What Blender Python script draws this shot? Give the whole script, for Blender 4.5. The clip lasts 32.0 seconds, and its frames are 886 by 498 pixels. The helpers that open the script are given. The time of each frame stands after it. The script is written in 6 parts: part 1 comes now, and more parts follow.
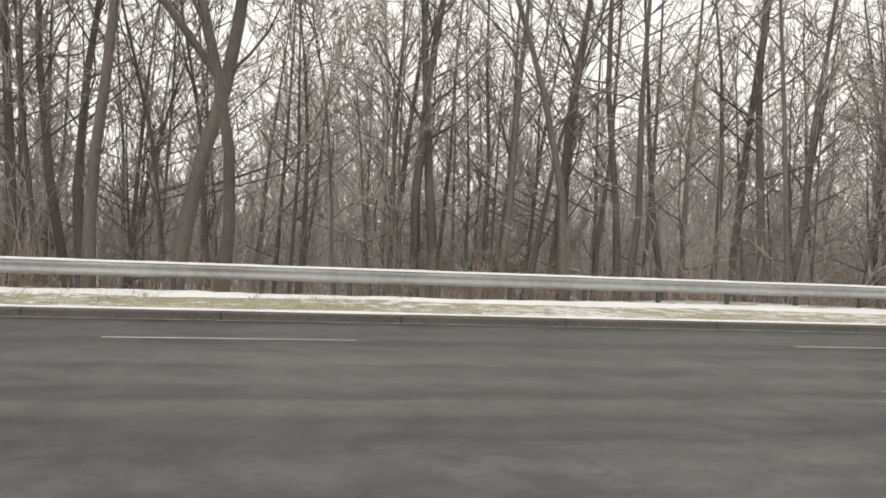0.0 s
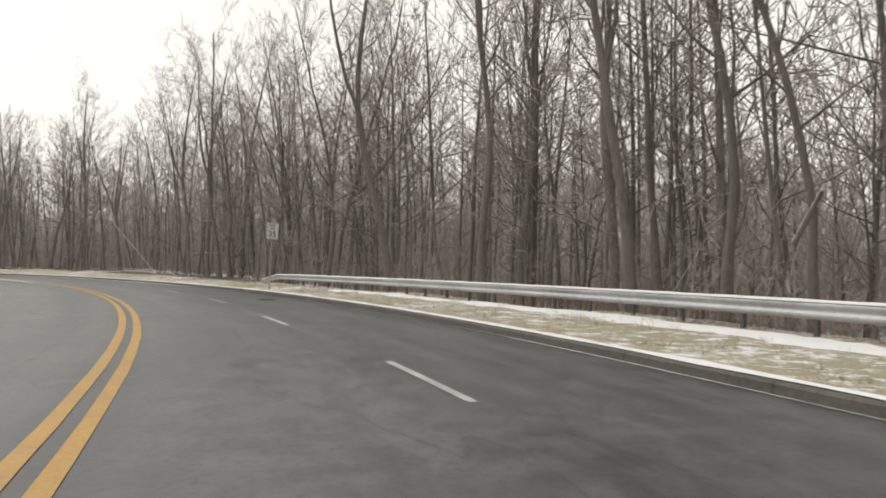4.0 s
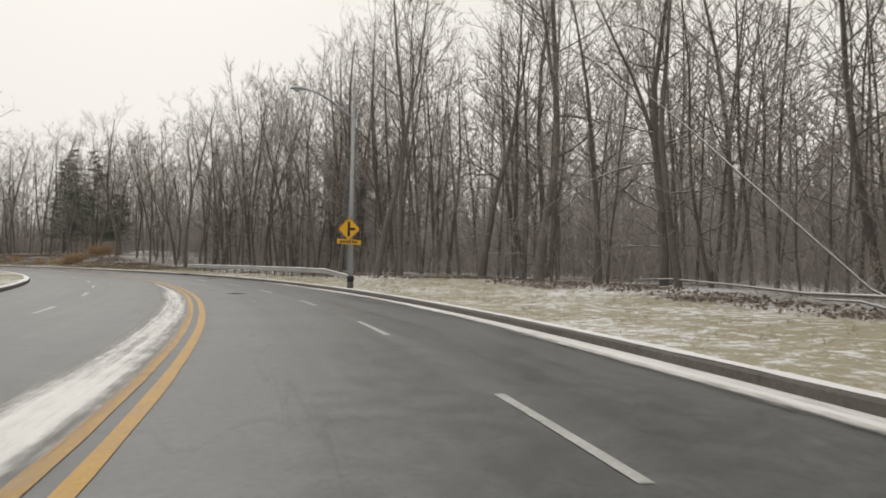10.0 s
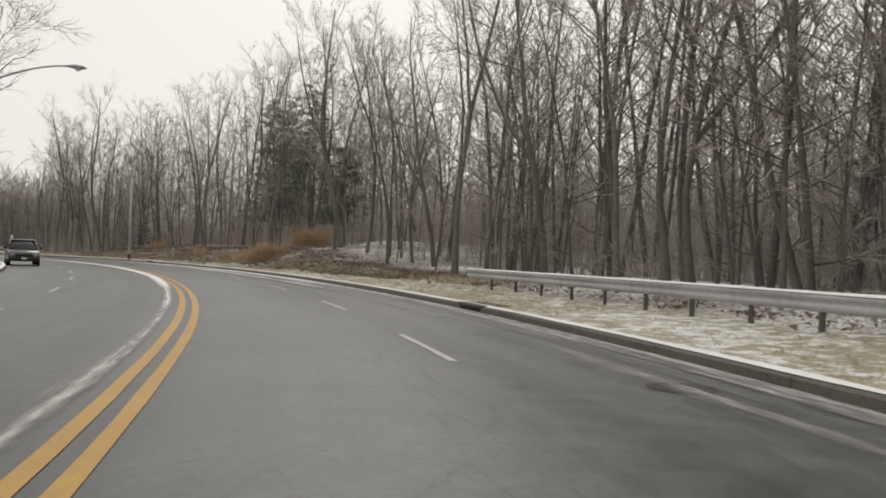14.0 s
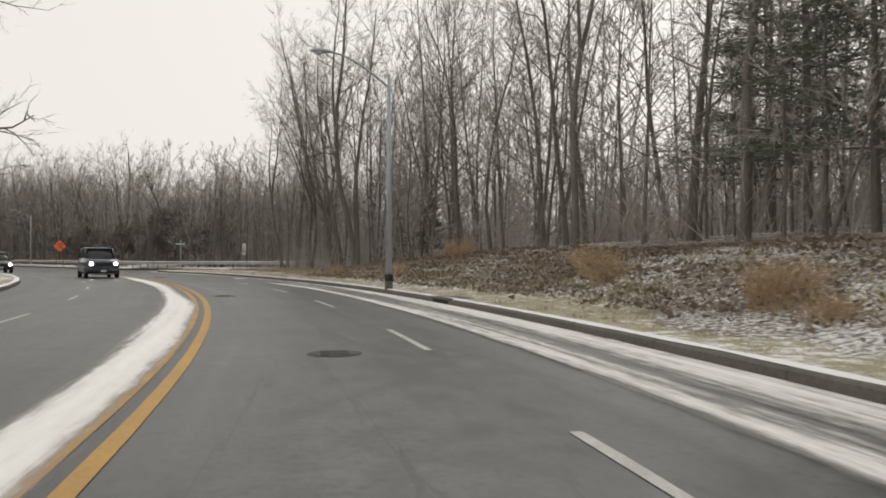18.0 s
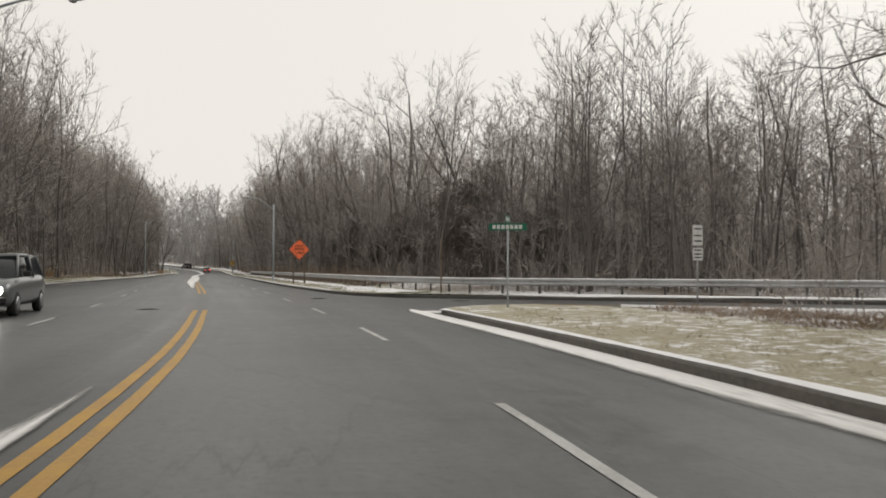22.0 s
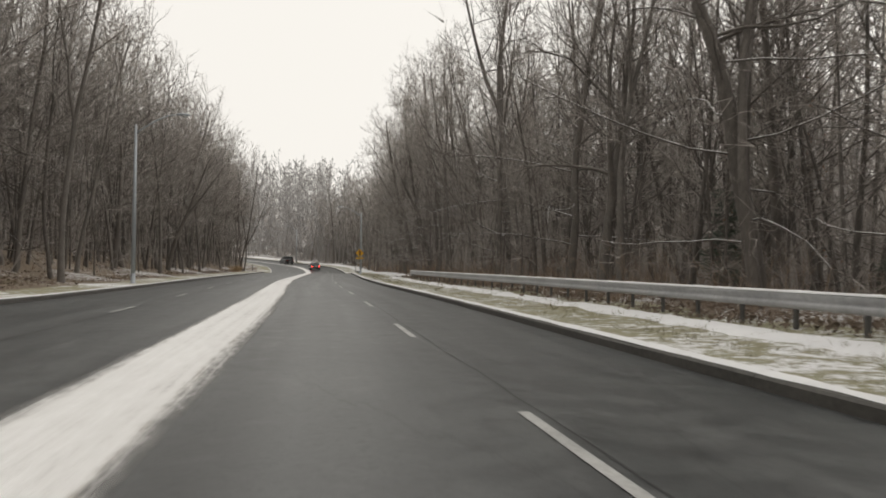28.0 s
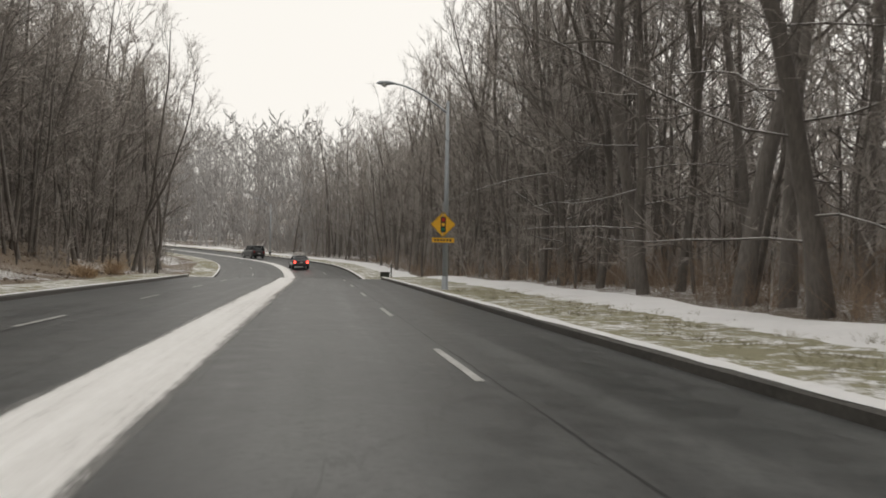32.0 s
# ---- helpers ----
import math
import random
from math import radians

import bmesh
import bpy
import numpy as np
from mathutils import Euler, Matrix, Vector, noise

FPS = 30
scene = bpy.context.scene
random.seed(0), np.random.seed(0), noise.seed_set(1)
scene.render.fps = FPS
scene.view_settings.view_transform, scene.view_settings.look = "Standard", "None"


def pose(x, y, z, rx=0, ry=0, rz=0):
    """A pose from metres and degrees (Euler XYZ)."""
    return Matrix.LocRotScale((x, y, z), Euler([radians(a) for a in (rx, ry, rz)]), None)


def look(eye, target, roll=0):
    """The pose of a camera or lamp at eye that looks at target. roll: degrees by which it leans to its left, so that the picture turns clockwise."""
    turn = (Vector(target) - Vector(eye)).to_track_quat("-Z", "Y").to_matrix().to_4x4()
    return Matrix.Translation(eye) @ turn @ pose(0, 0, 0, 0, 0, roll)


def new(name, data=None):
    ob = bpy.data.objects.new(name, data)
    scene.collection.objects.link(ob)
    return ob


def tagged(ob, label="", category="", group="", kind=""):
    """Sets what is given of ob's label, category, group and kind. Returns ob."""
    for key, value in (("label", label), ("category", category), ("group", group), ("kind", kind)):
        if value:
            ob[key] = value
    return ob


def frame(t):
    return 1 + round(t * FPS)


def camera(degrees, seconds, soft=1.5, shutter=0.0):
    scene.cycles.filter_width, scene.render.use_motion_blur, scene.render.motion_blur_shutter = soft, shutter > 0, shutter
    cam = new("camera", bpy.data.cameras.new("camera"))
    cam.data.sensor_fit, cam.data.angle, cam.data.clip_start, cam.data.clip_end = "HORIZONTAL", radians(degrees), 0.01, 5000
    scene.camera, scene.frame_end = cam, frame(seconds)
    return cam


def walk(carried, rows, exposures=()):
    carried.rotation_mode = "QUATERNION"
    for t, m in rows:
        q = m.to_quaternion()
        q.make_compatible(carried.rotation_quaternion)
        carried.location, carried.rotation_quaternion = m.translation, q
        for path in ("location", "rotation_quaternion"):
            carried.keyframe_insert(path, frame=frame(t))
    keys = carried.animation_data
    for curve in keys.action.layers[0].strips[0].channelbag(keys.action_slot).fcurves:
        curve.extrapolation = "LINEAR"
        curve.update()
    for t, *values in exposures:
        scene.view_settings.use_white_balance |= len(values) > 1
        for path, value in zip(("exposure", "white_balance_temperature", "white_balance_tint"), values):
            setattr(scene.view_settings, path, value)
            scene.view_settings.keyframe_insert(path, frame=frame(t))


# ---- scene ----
cam = camera(57.4, 32.0, 1.75, 0.12)
PATH = [
    (0, (9.068, 9.276, 1.327), (8.889, 11.268, 1.327), 2.29),
    (0.5, (8.807, 10.122, 1.326), (8.521, 12.102, 1.335), 2.00),
    (1, (8.172, 11.118, 1.309), (7.630, 13.043, 1.313), 1.60),
    (1.5, (6.961, 12.213, 1.312), (6.011, 13.972, 1.313), 0.90),
    (2, (5.141, 13.233, 1.309), (3.738, 14.659, 1.302), 0.31),
    (2.5, (2.804, 13.868, 1.312), (1.053, 14.834, 1.311), -0.18),
    (3, (0.033, 13.934, 1.322), (-1.913, 14.394, 1.341), -0.41),
    (3.5, (-3.201, 13.471, 1.299), (-5.200, 13.526, 1.337), 0.17),
    (4, (-6.899, 12.425, 1.277), (-8.889, 12.229, 1.324), 0.68),
    (4.5, (-10.958, 10.942, 1.285), (-12.920, 10.556, 1.337), 1.28),
    (6.5, (-29.276, 2.085, 1.327), (-31.153, 1.396, 1.368), 1.54),
    (7, (-34.002, -0.703, 1.297), (-35.862, -1.437, 1.340), 1.54),
    (7.5, (-38.856, -3.597, 1.312), (-40.694, -4.386, 1.358), 1.38),
    (8, (-43.729, -6.818, 1.315), (-45.538, -7.670, 1.361), 1.03),
    (8.5, (-48.503, -10.196, 1.335), (-50.274, -11.123, 1.375), 0.84),
    (9, (-53.251, -13.925, 1.306), (-54.982, -14.927, 1.343), 0.75),
    (9.5, (-58.051, -17.918, 1.329), (-59.743, -18.984, 1.368), 0.68),
    (10, (-62.842, -22.215, 1.310), (-64.502, -23.330, 1.348), 0.95),
    (10.5, (-67.449, -26.780, 1.286), (-69.076, -27.942, 1.318), 1.11),
    (11, (-71.988, -31.614, 1.278), (-73.566, -32.842, 1.313), 1.37),
    (11.5, (-76.451, -36.694, 1.281), (-77.972, -37.993, 1.318), 1.35),
    (12, (-80.640, -41.874, 1.297), (-82.104, -43.235, 1.334), 1.20),
    (12.5, (-84.463, -46.893, 1.302), (-85.876, -48.308, 1.335), 1.19),
    (13, (-88.125, -52.376, 1.286), (-89.488, -53.838, 1.309), 1.35),
    (13.5, (-91.745, -58.119, 1.313), (-93.057, -59.628, 1.337), 1.59),
    (14, (-95.222, -64.125, 1.318), (-96.470, -65.688, 1.338), 1.69),
    (14.5, (-98.442, -70.011, 1.299), (-99.616, -71.630, 1.324), 1.94),
    (16.5, (-108.298, -96.062, 1.348), (-109.172, -97.861, 1.363), 0.23),
    (17, (-110.240, -102.977, 1.328), (-111.030, -104.814, 1.344), 0.06),
    (17.5, (-111.917, -110.020, 1.307), (-112.626, -111.890, 1.327), 0.11),
    (18, (-113.178, -116.745, 1.289), (-113.816, -118.640, 1.312), 0.06),
    (18.5, (-114.004, -123.234, 1.284), (-114.567, -125.153, 1.307), -0.06),
    (19, (-114.689, -129.941, 1.304), (-115.170, -131.882, 1.338), -0.23),
    (19.5, (-115.265, -136.820, 1.320), (-115.686, -138.775, 1.358), -0.28),
    (20, (-115.560, -143.852, 1.308), (-115.906, -145.821, 1.348), -0.42),
    (20.5, (-115.573, -150.925, 1.295), (-115.826, -152.909, 1.336), -0.92),
    (21, (-115.270, -157.855, 1.280), (-115.404, -159.850, 1.331), -0.67),
    (21.5, (-114.310, -164.812, 1.267), (-114.332, -166.811, 1.320), -0.31),
    (22, (-113.033, -171.571, 1.309), (-112.957, -173.568, 1.360), 0.14),
    (22.5, (-111.506, -178.138, 1.308), (-111.349, -180.131, 1.356), 0.39),
    (23, (-109.776, -184.781, 1.279), (-109.550, -186.767, 1.331), 0.70),
    (23.5, (-107.682, -191.796, 1.314), (-107.402, -193.775, 1.371), 0.66),
    (24, (-105.298, -199.008, 1.295), (-104.985, -200.982, 1.347), 0.68),
    (24.5, (-102.794, -206.233, 1.310), (-102.465, -208.205, 1.360), 0.41),
    (25, (-100.296, -213.692, 1.317), (-99.963, -215.663, 1.362), -0.08),
    (25.5, (-97.815, -221.358, 1.299), (-97.490, -223.331, 1.327), -0.50),
    (27.5, (-86.488, -252.702, 1.304), (-86.152, -254.673, 1.344), 0.55),
    (28, (-83.722, -260.612, 1.295), (-83.389, -262.584, 1.338), 0.67),
    (28.5, (-80.901, -268.737, 1.277), (-80.571, -270.709, 1.321), 0.98),
    (29, (-78.031, -277.040, 1.336), (-77.705, -279.013, 1.378), 0.95),
    (29.5, (-75.223, -285.421, 1.336), (-74.901, -287.395, 1.378), 0.90),
    (30, (-72.343, -293.850, 1.320), (-72.026, -295.824, 1.358), 0.91),
    (30.5, (-69.388, -302.288, 1.293), (-69.075, -304.263, 1.330), 1.10),
    (31, (-66.479, -310.663, 1.330), (-66.173, -312.639, 1.368), 1.03),
    (31.5, (-63.699, -318.922, 1.320), (-63.399, -320.899, 1.359), 1.00),
    (32, (-61.001, -327.176, 1.314), (-60.711, -329.154, 1.346), 1.01),
]
EXPO = 0.0
walk(cam, [(t, look(eye, target, roll)) for t, eye, target, roll in PATH], [(t, EXPO + e) for t, e in ((0.0, 0.4), (2.5, 0.42), (3.2, 0.42), (4.2, 0.22), (8.0, 0.0), (12.5, -0.07), (16.0, 0.0), (18.5, 0.0), (20.0, 0.06), (22.0, -0.02), (24.0, 0.03), (28.0, 0.12), (32.0, 0.16))])

# ---- light: a closed overcast sky with light snow in the air ----
SUN_AZ, SUN_EL = radians(215), radians(38)
world = bpy.data.worlds.new("overcast_sky")
scene.world = world
world.use_nodes = True
wn, wl = world.node_tree.nodes, world.node_tree.links
wn.clear()
w_out, w_bg, w_sky, w_mix, w_sat = (wn.new(k) for k in ("ShaderNodeOutputWorld", "ShaderNodeBackground", "ShaderNodeTexSky", "ShaderNodeMix", "ShaderNodeHueSaturation"))
w_sky.sky_type, w_sky.sun_disc, w_sky.sun_elevation, w_sky.sun_rotation = "NISHITA", False, SUN_EL, SUN_AZ
w_sky.air_density, w_sky.dust_density = 2.0, 6.0
w_sat.inputs["Saturation"].default_value, w_sat.inputs["Value"].default_value = 0.15, 0.6
w_mix.data_type = "RGBA"
w_mix.inputs["Factor"].default_value = 0.9
w_mix.inputs["B"].default_value = (9.35, 9.0, 8.4, 1)
wl.new(w_sky.outputs[0], w_sat.inputs["Color"])
wl.new(w_sat.outputs[0], w_mix.inputs["A"])
wl.new(w_mix.outputs["Result"], w_bg.inputs["Color"])
w_bg.inputs["Strength"].default_value = 0.1
wl.new(w_bg.outputs[0], w_out.inputs[0])
sun = new("sun", bpy.data.lights.new("sun", "SUN"))
sun.data.energy, sun.data.angle, sun.data.color = 0.5, radians(25), (1.0, 0.96, 0.92)
sun.matrix_world = look((0, 0, 100), (-100 * math.sin(SUN_AZ), -100 * math.cos(SUN_AZ), 100 - 100 * math.tan(SUN_EL)))

# ---- materials ----
def material(name, base, rough=0.8, metal=0.0, spec=0.5):
    m = bpy.data.materials.new(name)
    m.use_nodes = True
    b = m.node_tree.nodes["Principled BSDF"]
    b.inputs["Base Color"].default_value = (*base, 1)
    b.inputs["Roughness"].default_value, b.inputs["Metallic"].default_value = rough, metal
    b.inputs["Specular IOR Level"].default_value = spec
    return m


def nodes_of(m):
    nt = m.node_tree
    return nt, nt.nodes["Principled BSDF"]


def noise_of(nt, scale, detail=4.0, stretch=(1, 1, 1), rough=0.55):
    co, mp, tx = nt.nodes.new("ShaderNodeTexCoord"), nt.nodes.new("ShaderNodeMapping"), nt.nodes.new("ShaderNodeTexNoise")
    mp.inputs["Scale"].default_value = stretch
    tx.inputs["Scale"].default_value, tx.inputs["Detail"].default_value, tx.inputs["Roughness"].default_value = scale, detail, rough
    nt.links.new(co.outputs["Object"], mp.inputs[0])
    nt.links.new(mp.outputs[0], tx.inputs["Vector"])
    return tx.outputs["Fac"]


def ramp_of(nt, fac, stops):
    r = nt.nodes.new("ShaderNodeValToRGB")
    e = r.color_ramp.elements
    while len(e) < len(stops):
        e.new(0.5)
    for k, (p, c) in zip(e, stops):
        k.position, k.color = p, (*c, 1) if len(c) == 3 else c
    nt.links.new(fac, r.inputs[0])
    return r.outputs[0]


def mixed(nt, fac, a, b, mode="MIX"):
    x = nt.nodes.new("ShaderNodeMix")
    x.data_type, x.blend_type = "RGBA", mode
    for key, v in (("Factor", fac), ("A", a), ("B", b)):
        if isinstance(v, (int, float)):
            x.inputs[key].default_value = v
        elif isinstance(v, tuple):
            x.inputs[key].default_value = (*v, 1)
        else:
            nt.links.new(v, x.inputs[key])
    return x.outputs["Result"]


def bumped(nt, b, fac, strength, distance=0.02):
    k = nt.nodes.new("ShaderNodeBump")
    k.inputs["Strength"].default_value, k.inputs["Distance"].default_value = strength, distance
    nt.links.new(fac, k.inputs["Height"])
    nt.links.new(k.outputs[0], b.inputs["Normal"])


def rough_of(nt, b, fac, lo, hi):
    k = nt.nodes.new("ShaderNodeMapRange")
    k.inputs["To Min"].default_value, k.inputs["To Max"].default_value = lo, hi
    nt.links.new(fac, k.inputs["Value"])
    nt.links.new(k.outputs[0], b.inputs["Roughness"])


def two_scale(name, dark, light, fine, coarse, rough=(0.7, 0.9), bump=0.3, dist=0.01, stretch=(1, 1, 1), metal=0.0):
    """A surface that varies at a fine and a coarse scale."""
    m = material(name, light, rough[1], metal)
    nt, b = nodes_of(m)
    f1, f2 = noise_of(nt, fine, 6, stretch), noise_of(nt, coarse, 3)
    c1 = ramp_of(nt, f1, [(0.3, dark), (0.7, light)])
    c = mixed(nt, 0.45, c1, ramp_of(nt, f2, [(0.35, dark), (0.65, light)]))
    nt.links.new(c, b.inputs["Base Color"])
    rough_of(nt, b, f2, *rough)
    bumped(nt, b, f1, bump, dist)
    return m


M = {}
M["concrete"] = two_scale("weathered_concrete", (0.058, 0.052, 0.045), (0.145, 0.131, 0.115), 14, 0.7, (0.6, 0.9), 0.4)
M["wet_concrete"] = two_scale("dark_wet_concrete", (0.045, 0.042, 0.038), (0.12, 0.112, 0.10), 14, 0.7, (0.5, 0.8), 0.4)
M["snow"] = two_scale("snow", (0.80, 0.80, 0.81), (0.92, 0.92, 0.925), 9, 1.1, (0.6, 0.8), 0.5, 0.02)


def snow_film():
    """Thin road snow: the vertex value "cover" and streaky noise (uv: metres across and along) say where it lies."""
    m = material("thin_road_snow", (0.78, 0.78, 0.78), 0.75)
    nt, b = nodes_of(m)
    at, uv = nt.nodes.new("ShaderNodeAttribute"), nt.nodes.new("ShaderNodeUVMap")
    at.attribute_name, uv.uv_map = "cover", "UVMap"
    fac = []
    for scale, detail in (((4.5, 0.05, 1), 4), ((9.0, 1.6, 1), 7), ((1.1, 0.12, 1), 3)):
        mp, tx = nt.nodes.new("ShaderNodeMapping"), nt.nodes.new("ShaderNodeTexNoise")
        mp.inputs["Scale"].default_value = scale
        tx.inputs["Scale"].default_value, tx.inputs["Detail"].default_value, tx.inputs["Roughness"].default_value = 1.0, detail, 0.65
        nt.links.new(uv.outputs[0], mp.inputs[0])
        nt.links.new(mp.outputs[0], tx.inputs["Vector"])
        fac.append(tx.outputs["Fac"])
    total = at.outputs["Fac"]
    for f, k in zip(fac, (0.9, 0.6, 0.6)):
        ma = nt.nodes.new("ShaderNodeMath")
        ma.operation, ma.inputs[1].default_value = "MULTIPLY_ADD", k
        nt.links.new(f, ma.inputs[0])
        nt.links.new(total, ma.inputs[2])
        total = ma.outputs[0]
    mr = nt.nodes.new("ShaderNodeMapRange")
    mr.interpolation_type = "SMOOTHSTEP"
    mr.inputs["From Min"].default_value, mr.inputs["From Max"].default_value = 1.22, 1.95
    nt.links.new(total, mr.inputs["Value"])
    nt.links.new(mr.outputs["Result"], b.inputs["Alpha"])
    dirt = nt.nodes.new("ShaderNodeMapRange")
    dirt.inputs["From Min"].default_value, dirt.inputs["From Max"].default_value = 1.4, 2.2
    nt.links.new(total, dirt.inputs["Value"])
    nt.links.new(ramp_of(nt, dirt.outputs["Result"], [(0.0, (0.40, 0.385, 0.37)), (0.5, (0.78, 0.77, 0.755)), (1.0, (0.91, 0.905, 0.895))]), b.inputs["Base Color"])
    bumped(nt, b, fac[1], 0.6, 0.02)
    return m


M["film"] = snow_film()
M["yellow_paint"] = two_scale("worn_yellow_paint", (0.36, 0.20, 0.045), (0.56, 0.33, 0.06), 22, 1.3, (0.45, 0.7), 0.2)
M["white_paint"] = two_scale("worn_white_paint", (0.30, 0.30, 0.29), (0.60, 0.60, 0.58), 25, 1.6, (0.45, 0.7), 0.2)
M["galvanised"] = two_scale("galvanised_steel", (0.32, 0.325, 0.33), (0.50, 0.505, 0.51), 8, 0.9, (0.38, 0.6), 0.08, 0.004, metal=0.55)
M["post_steel"] = two_scale("dull_dark_steel", (0.07, 0.068, 0.065), (0.15, 0.145, 0.14), 7, 1.2, (0.5, 0.75), 0.1, 0.004, metal=0.3)
M["lamp_steel"] = two_scale("grey_painted_steel", (0.34, 0.365, 0.39), (0.46, 0.49, 0.52), 6, 0.8, (0.4, 0.6), 0.06, 0.004, metal=0.3)
M["post_wood"] = two_scale("weathered_post_wood", (0.10, 0.075, 0.05), (0.22, 0.17, 0.12), 9, 1.0, (0.7, 0.9), 0.4, 0.006, (6, 6, 0.6))
M["bark"] = two_scale("grey_brown_bark", (0.105, 0.094, 0.085), (0.26, 0.236, 0.213), 7, 0.5, (0.85, 0.95), 0.8, 0.03, (3, 3, 0.5))
M["bark_dark"] = two_scale("dark_wet_bark", (0.084, 0.074, 0.066), (0.215, 0.192, 0.171), 7, 0.5, (0.7, 0.95), 0.8, 0.03, (3, 3, 0.5))
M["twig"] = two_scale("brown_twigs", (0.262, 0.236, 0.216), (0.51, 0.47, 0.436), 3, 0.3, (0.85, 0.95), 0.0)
# deeper woods: the twig colour made paler, with distance haze put into it
M["mid_twig"] = two_scale("haze_tinted_brown_twigs", (0.40, 0.374, 0.356), (0.61, 0.582, 0.557), 1.6, 0.1, (0.9, 0.95), 0.0)
M["far_twig"] = two_scale("haze_tinted_grey_twigs", (0.33, 0.318, 0.31), (0.48, 0.467, 0.457), 1.2, 0.06, (0.9, 0.95), 0.0)
M["black_band"] = material("black_rubber_band", (0.012, 0.012, 0.013), 0.5)


def asphalt(name="damp_asphalt", tone=1.0, later_tone=1.0, melt=False):
    """Damp asphalt: grain, patches, and streaks and wheel tracks that run along the road (uv: metres across and along)."""
    m = material(name, (0.08, 0.08, 0.08), 0.4)
    nt, b = nodes_of(m)
    grain, patch, blot = noise_of(nt, 70, 5), noise_of(nt, 0.30, 5), noise_of(nt, 2.2, 4)
    uv, mp, tx = nt.nodes.new("ShaderNodeUVMap"), nt.nodes.new("ShaderNodeMapping"), nt.nodes.new("ShaderNodeTexNoise")
    uv.uv_map = "UVMap"
    mp.inputs["Scale"].default_value = (1.15, 0.035, 1)
    tx.inputs["Scale"].default_value, tx.inputs["Detail"].default_value, tx.inputs["Roughness"].default_value = 1.0, 5, 0.6
    nt.links.new(uv.outputs[0], mp.inputs[0])
    nt.links.new(mp.outputs[0], tx.inputs["Vector"])
    streak = tx.outputs["Fac"]
    c = ramp_of(nt, grain, [(0.3, (0.050, 0.050, 0.051)), (0.72, (0.125, 0.123, 0.119))])
    c = mixed(nt, 0.45, c, ramp_of(nt, patch, [(0.40, (0.032, 0.033, 0.034)), (0.62, (0.138, 0.137, 0.134))]))
    c = mixed(nt, 0.45, c, ramp_of(nt, streak, [(0.38, (0.034, 0.040, 0.041)), (0.5, (0.085, 0.084, 0.083)), (0.64, (0.155, 0.153, 0.148))]))
    c = mixed(nt, 0.28, c, ramp_of(nt, blot, [(0.42, (0.026, 0.026, 0.027)), (0.60, (0.14, 0.138, 0.134))]))
    c = mixed(nt, 1.0, c, (0.95, 1.0, 1.01), "MULTIPLY")
    vo, vm = nt.nodes.new("ShaderNodeTexVoronoi"), nt.nodes.new("ShaderNodeMapping")
    vo.feature, vm.inputs["Scale"].default_value = "DISTANCE_TO_EDGE", (0.26, 0.11, 1)
    wob = nt.nodes.new("ShaderNodeVectorMath")
    wob.operation, wob.inputs[1].default_value, wob.inputs[2].default_value = "MULTIPLY_ADD", (0.5, 0.5, 0.5), (0, 0, 0)
    nt.links.new(tx.outputs["Color"], wob.inputs[0])
    nt.links.new(uv.outputs[0], vm.inputs[0])
    nt.links.new(vm.outputs[0], wob.inputs[2])
    nt.links.new(wob.outputs[0], vo.inputs["Vector"])
    vo.inputs["Scale"].default_value = 1.0
    crack = ramp_of(nt, vo.outputs["Distance"], [(0.0, (0.35, 0.35, 0.35)), (0.006, (0.9, 0.9, 0.9)), (0.02, (1, 1, 1))])
    c = mixed(nt, 0.6, c, mixed(nt, 1.0, c, crack, "MULTIPLY"))
    # the tone is multiplied by the second factor from station 35 to 120
    sep, wet = nt.nodes.new("ShaderNodeSeparateXYZ"), nt.nodes.new("ShaderNodeMapRange")
    nt.links.new(uv.outputs[0], sep.inputs[0])
    nt.links.new(sep.outputs["Y"], wet.inputs["Value"])
    wet.inputs["From Min"].default_value, wet.inputs["From Max"].default_value, wet.inputs["To Min"].default_value, wet.inputs["To Max"].default_value = 35, 120, tone, tone * later_tone
    c = mixed(nt, 1.0, c, wet.outputs["Result"], "MULTIPLY")
    speck = noise_of(nt, 11, 3, rough=0.75)
    c = mixed(nt, 0.75, c, mixed(nt, 1.0, c, ramp_of(nt, speck, [(0.34, (0.55, 0.55, 0.56)), (0.47, (1, 1, 1)), (0.66, (1.2, 1.2, 1.19))]), "MULTIPLY"))
    # damp strips and dry wheel tracks along the road: place across, half width, strength
    strips = [(0.38, 0.42, 0.72), (2.1, 1.0, 1.14), (4.35, 0.5, 0.86)] + ([(1.15, 0.5, 0.66), (5.4, 0.7, 0.9)] if melt else [(-0.95, 0.5, 0.8)])
    for place, half, strength in strips:
        edge = nt.nodes.new("ShaderNodeMapRange")
        shift, size = nt.nodes.new("ShaderNodeMath"), nt.nodes.new("ShaderNodeMath")
        shift.operation, shift.inputs[1].default_value = "SUBTRACT", place
        size.operation = "ABSOLUTE"
        wave = nt.nodes.new("ShaderNodeMath")
        wave.operation, wave.inputs[1].default_value = "MULTIPLY_ADD", 0.9
        nt.links.new(sep.outputs["X"], shift.inputs[0])
        nt.links.new(shift.outputs[0], size.inputs[0])
        nt.links.new(streak, wave.inputs[0])
        nt.links.new(size.outputs[0], wave.inputs[2])
        edge.interpolation_type = "SMOOTHSTEP"
        edge.inputs["From Min"].default_value, edge.inputs["From Max"].default_value = 0.45 + half * 0.3, 0.45 + half * 1.1
        edge.inputs["To Min"].default_value, edge.inputs["To Max"].default_value = strength, 1.0
        nt.links.new(wave.outputs[0], edge.inputs["Value"])
        c = mixed(nt, 1.0, c, edge.outputs["Result"], "MULTIPLY")
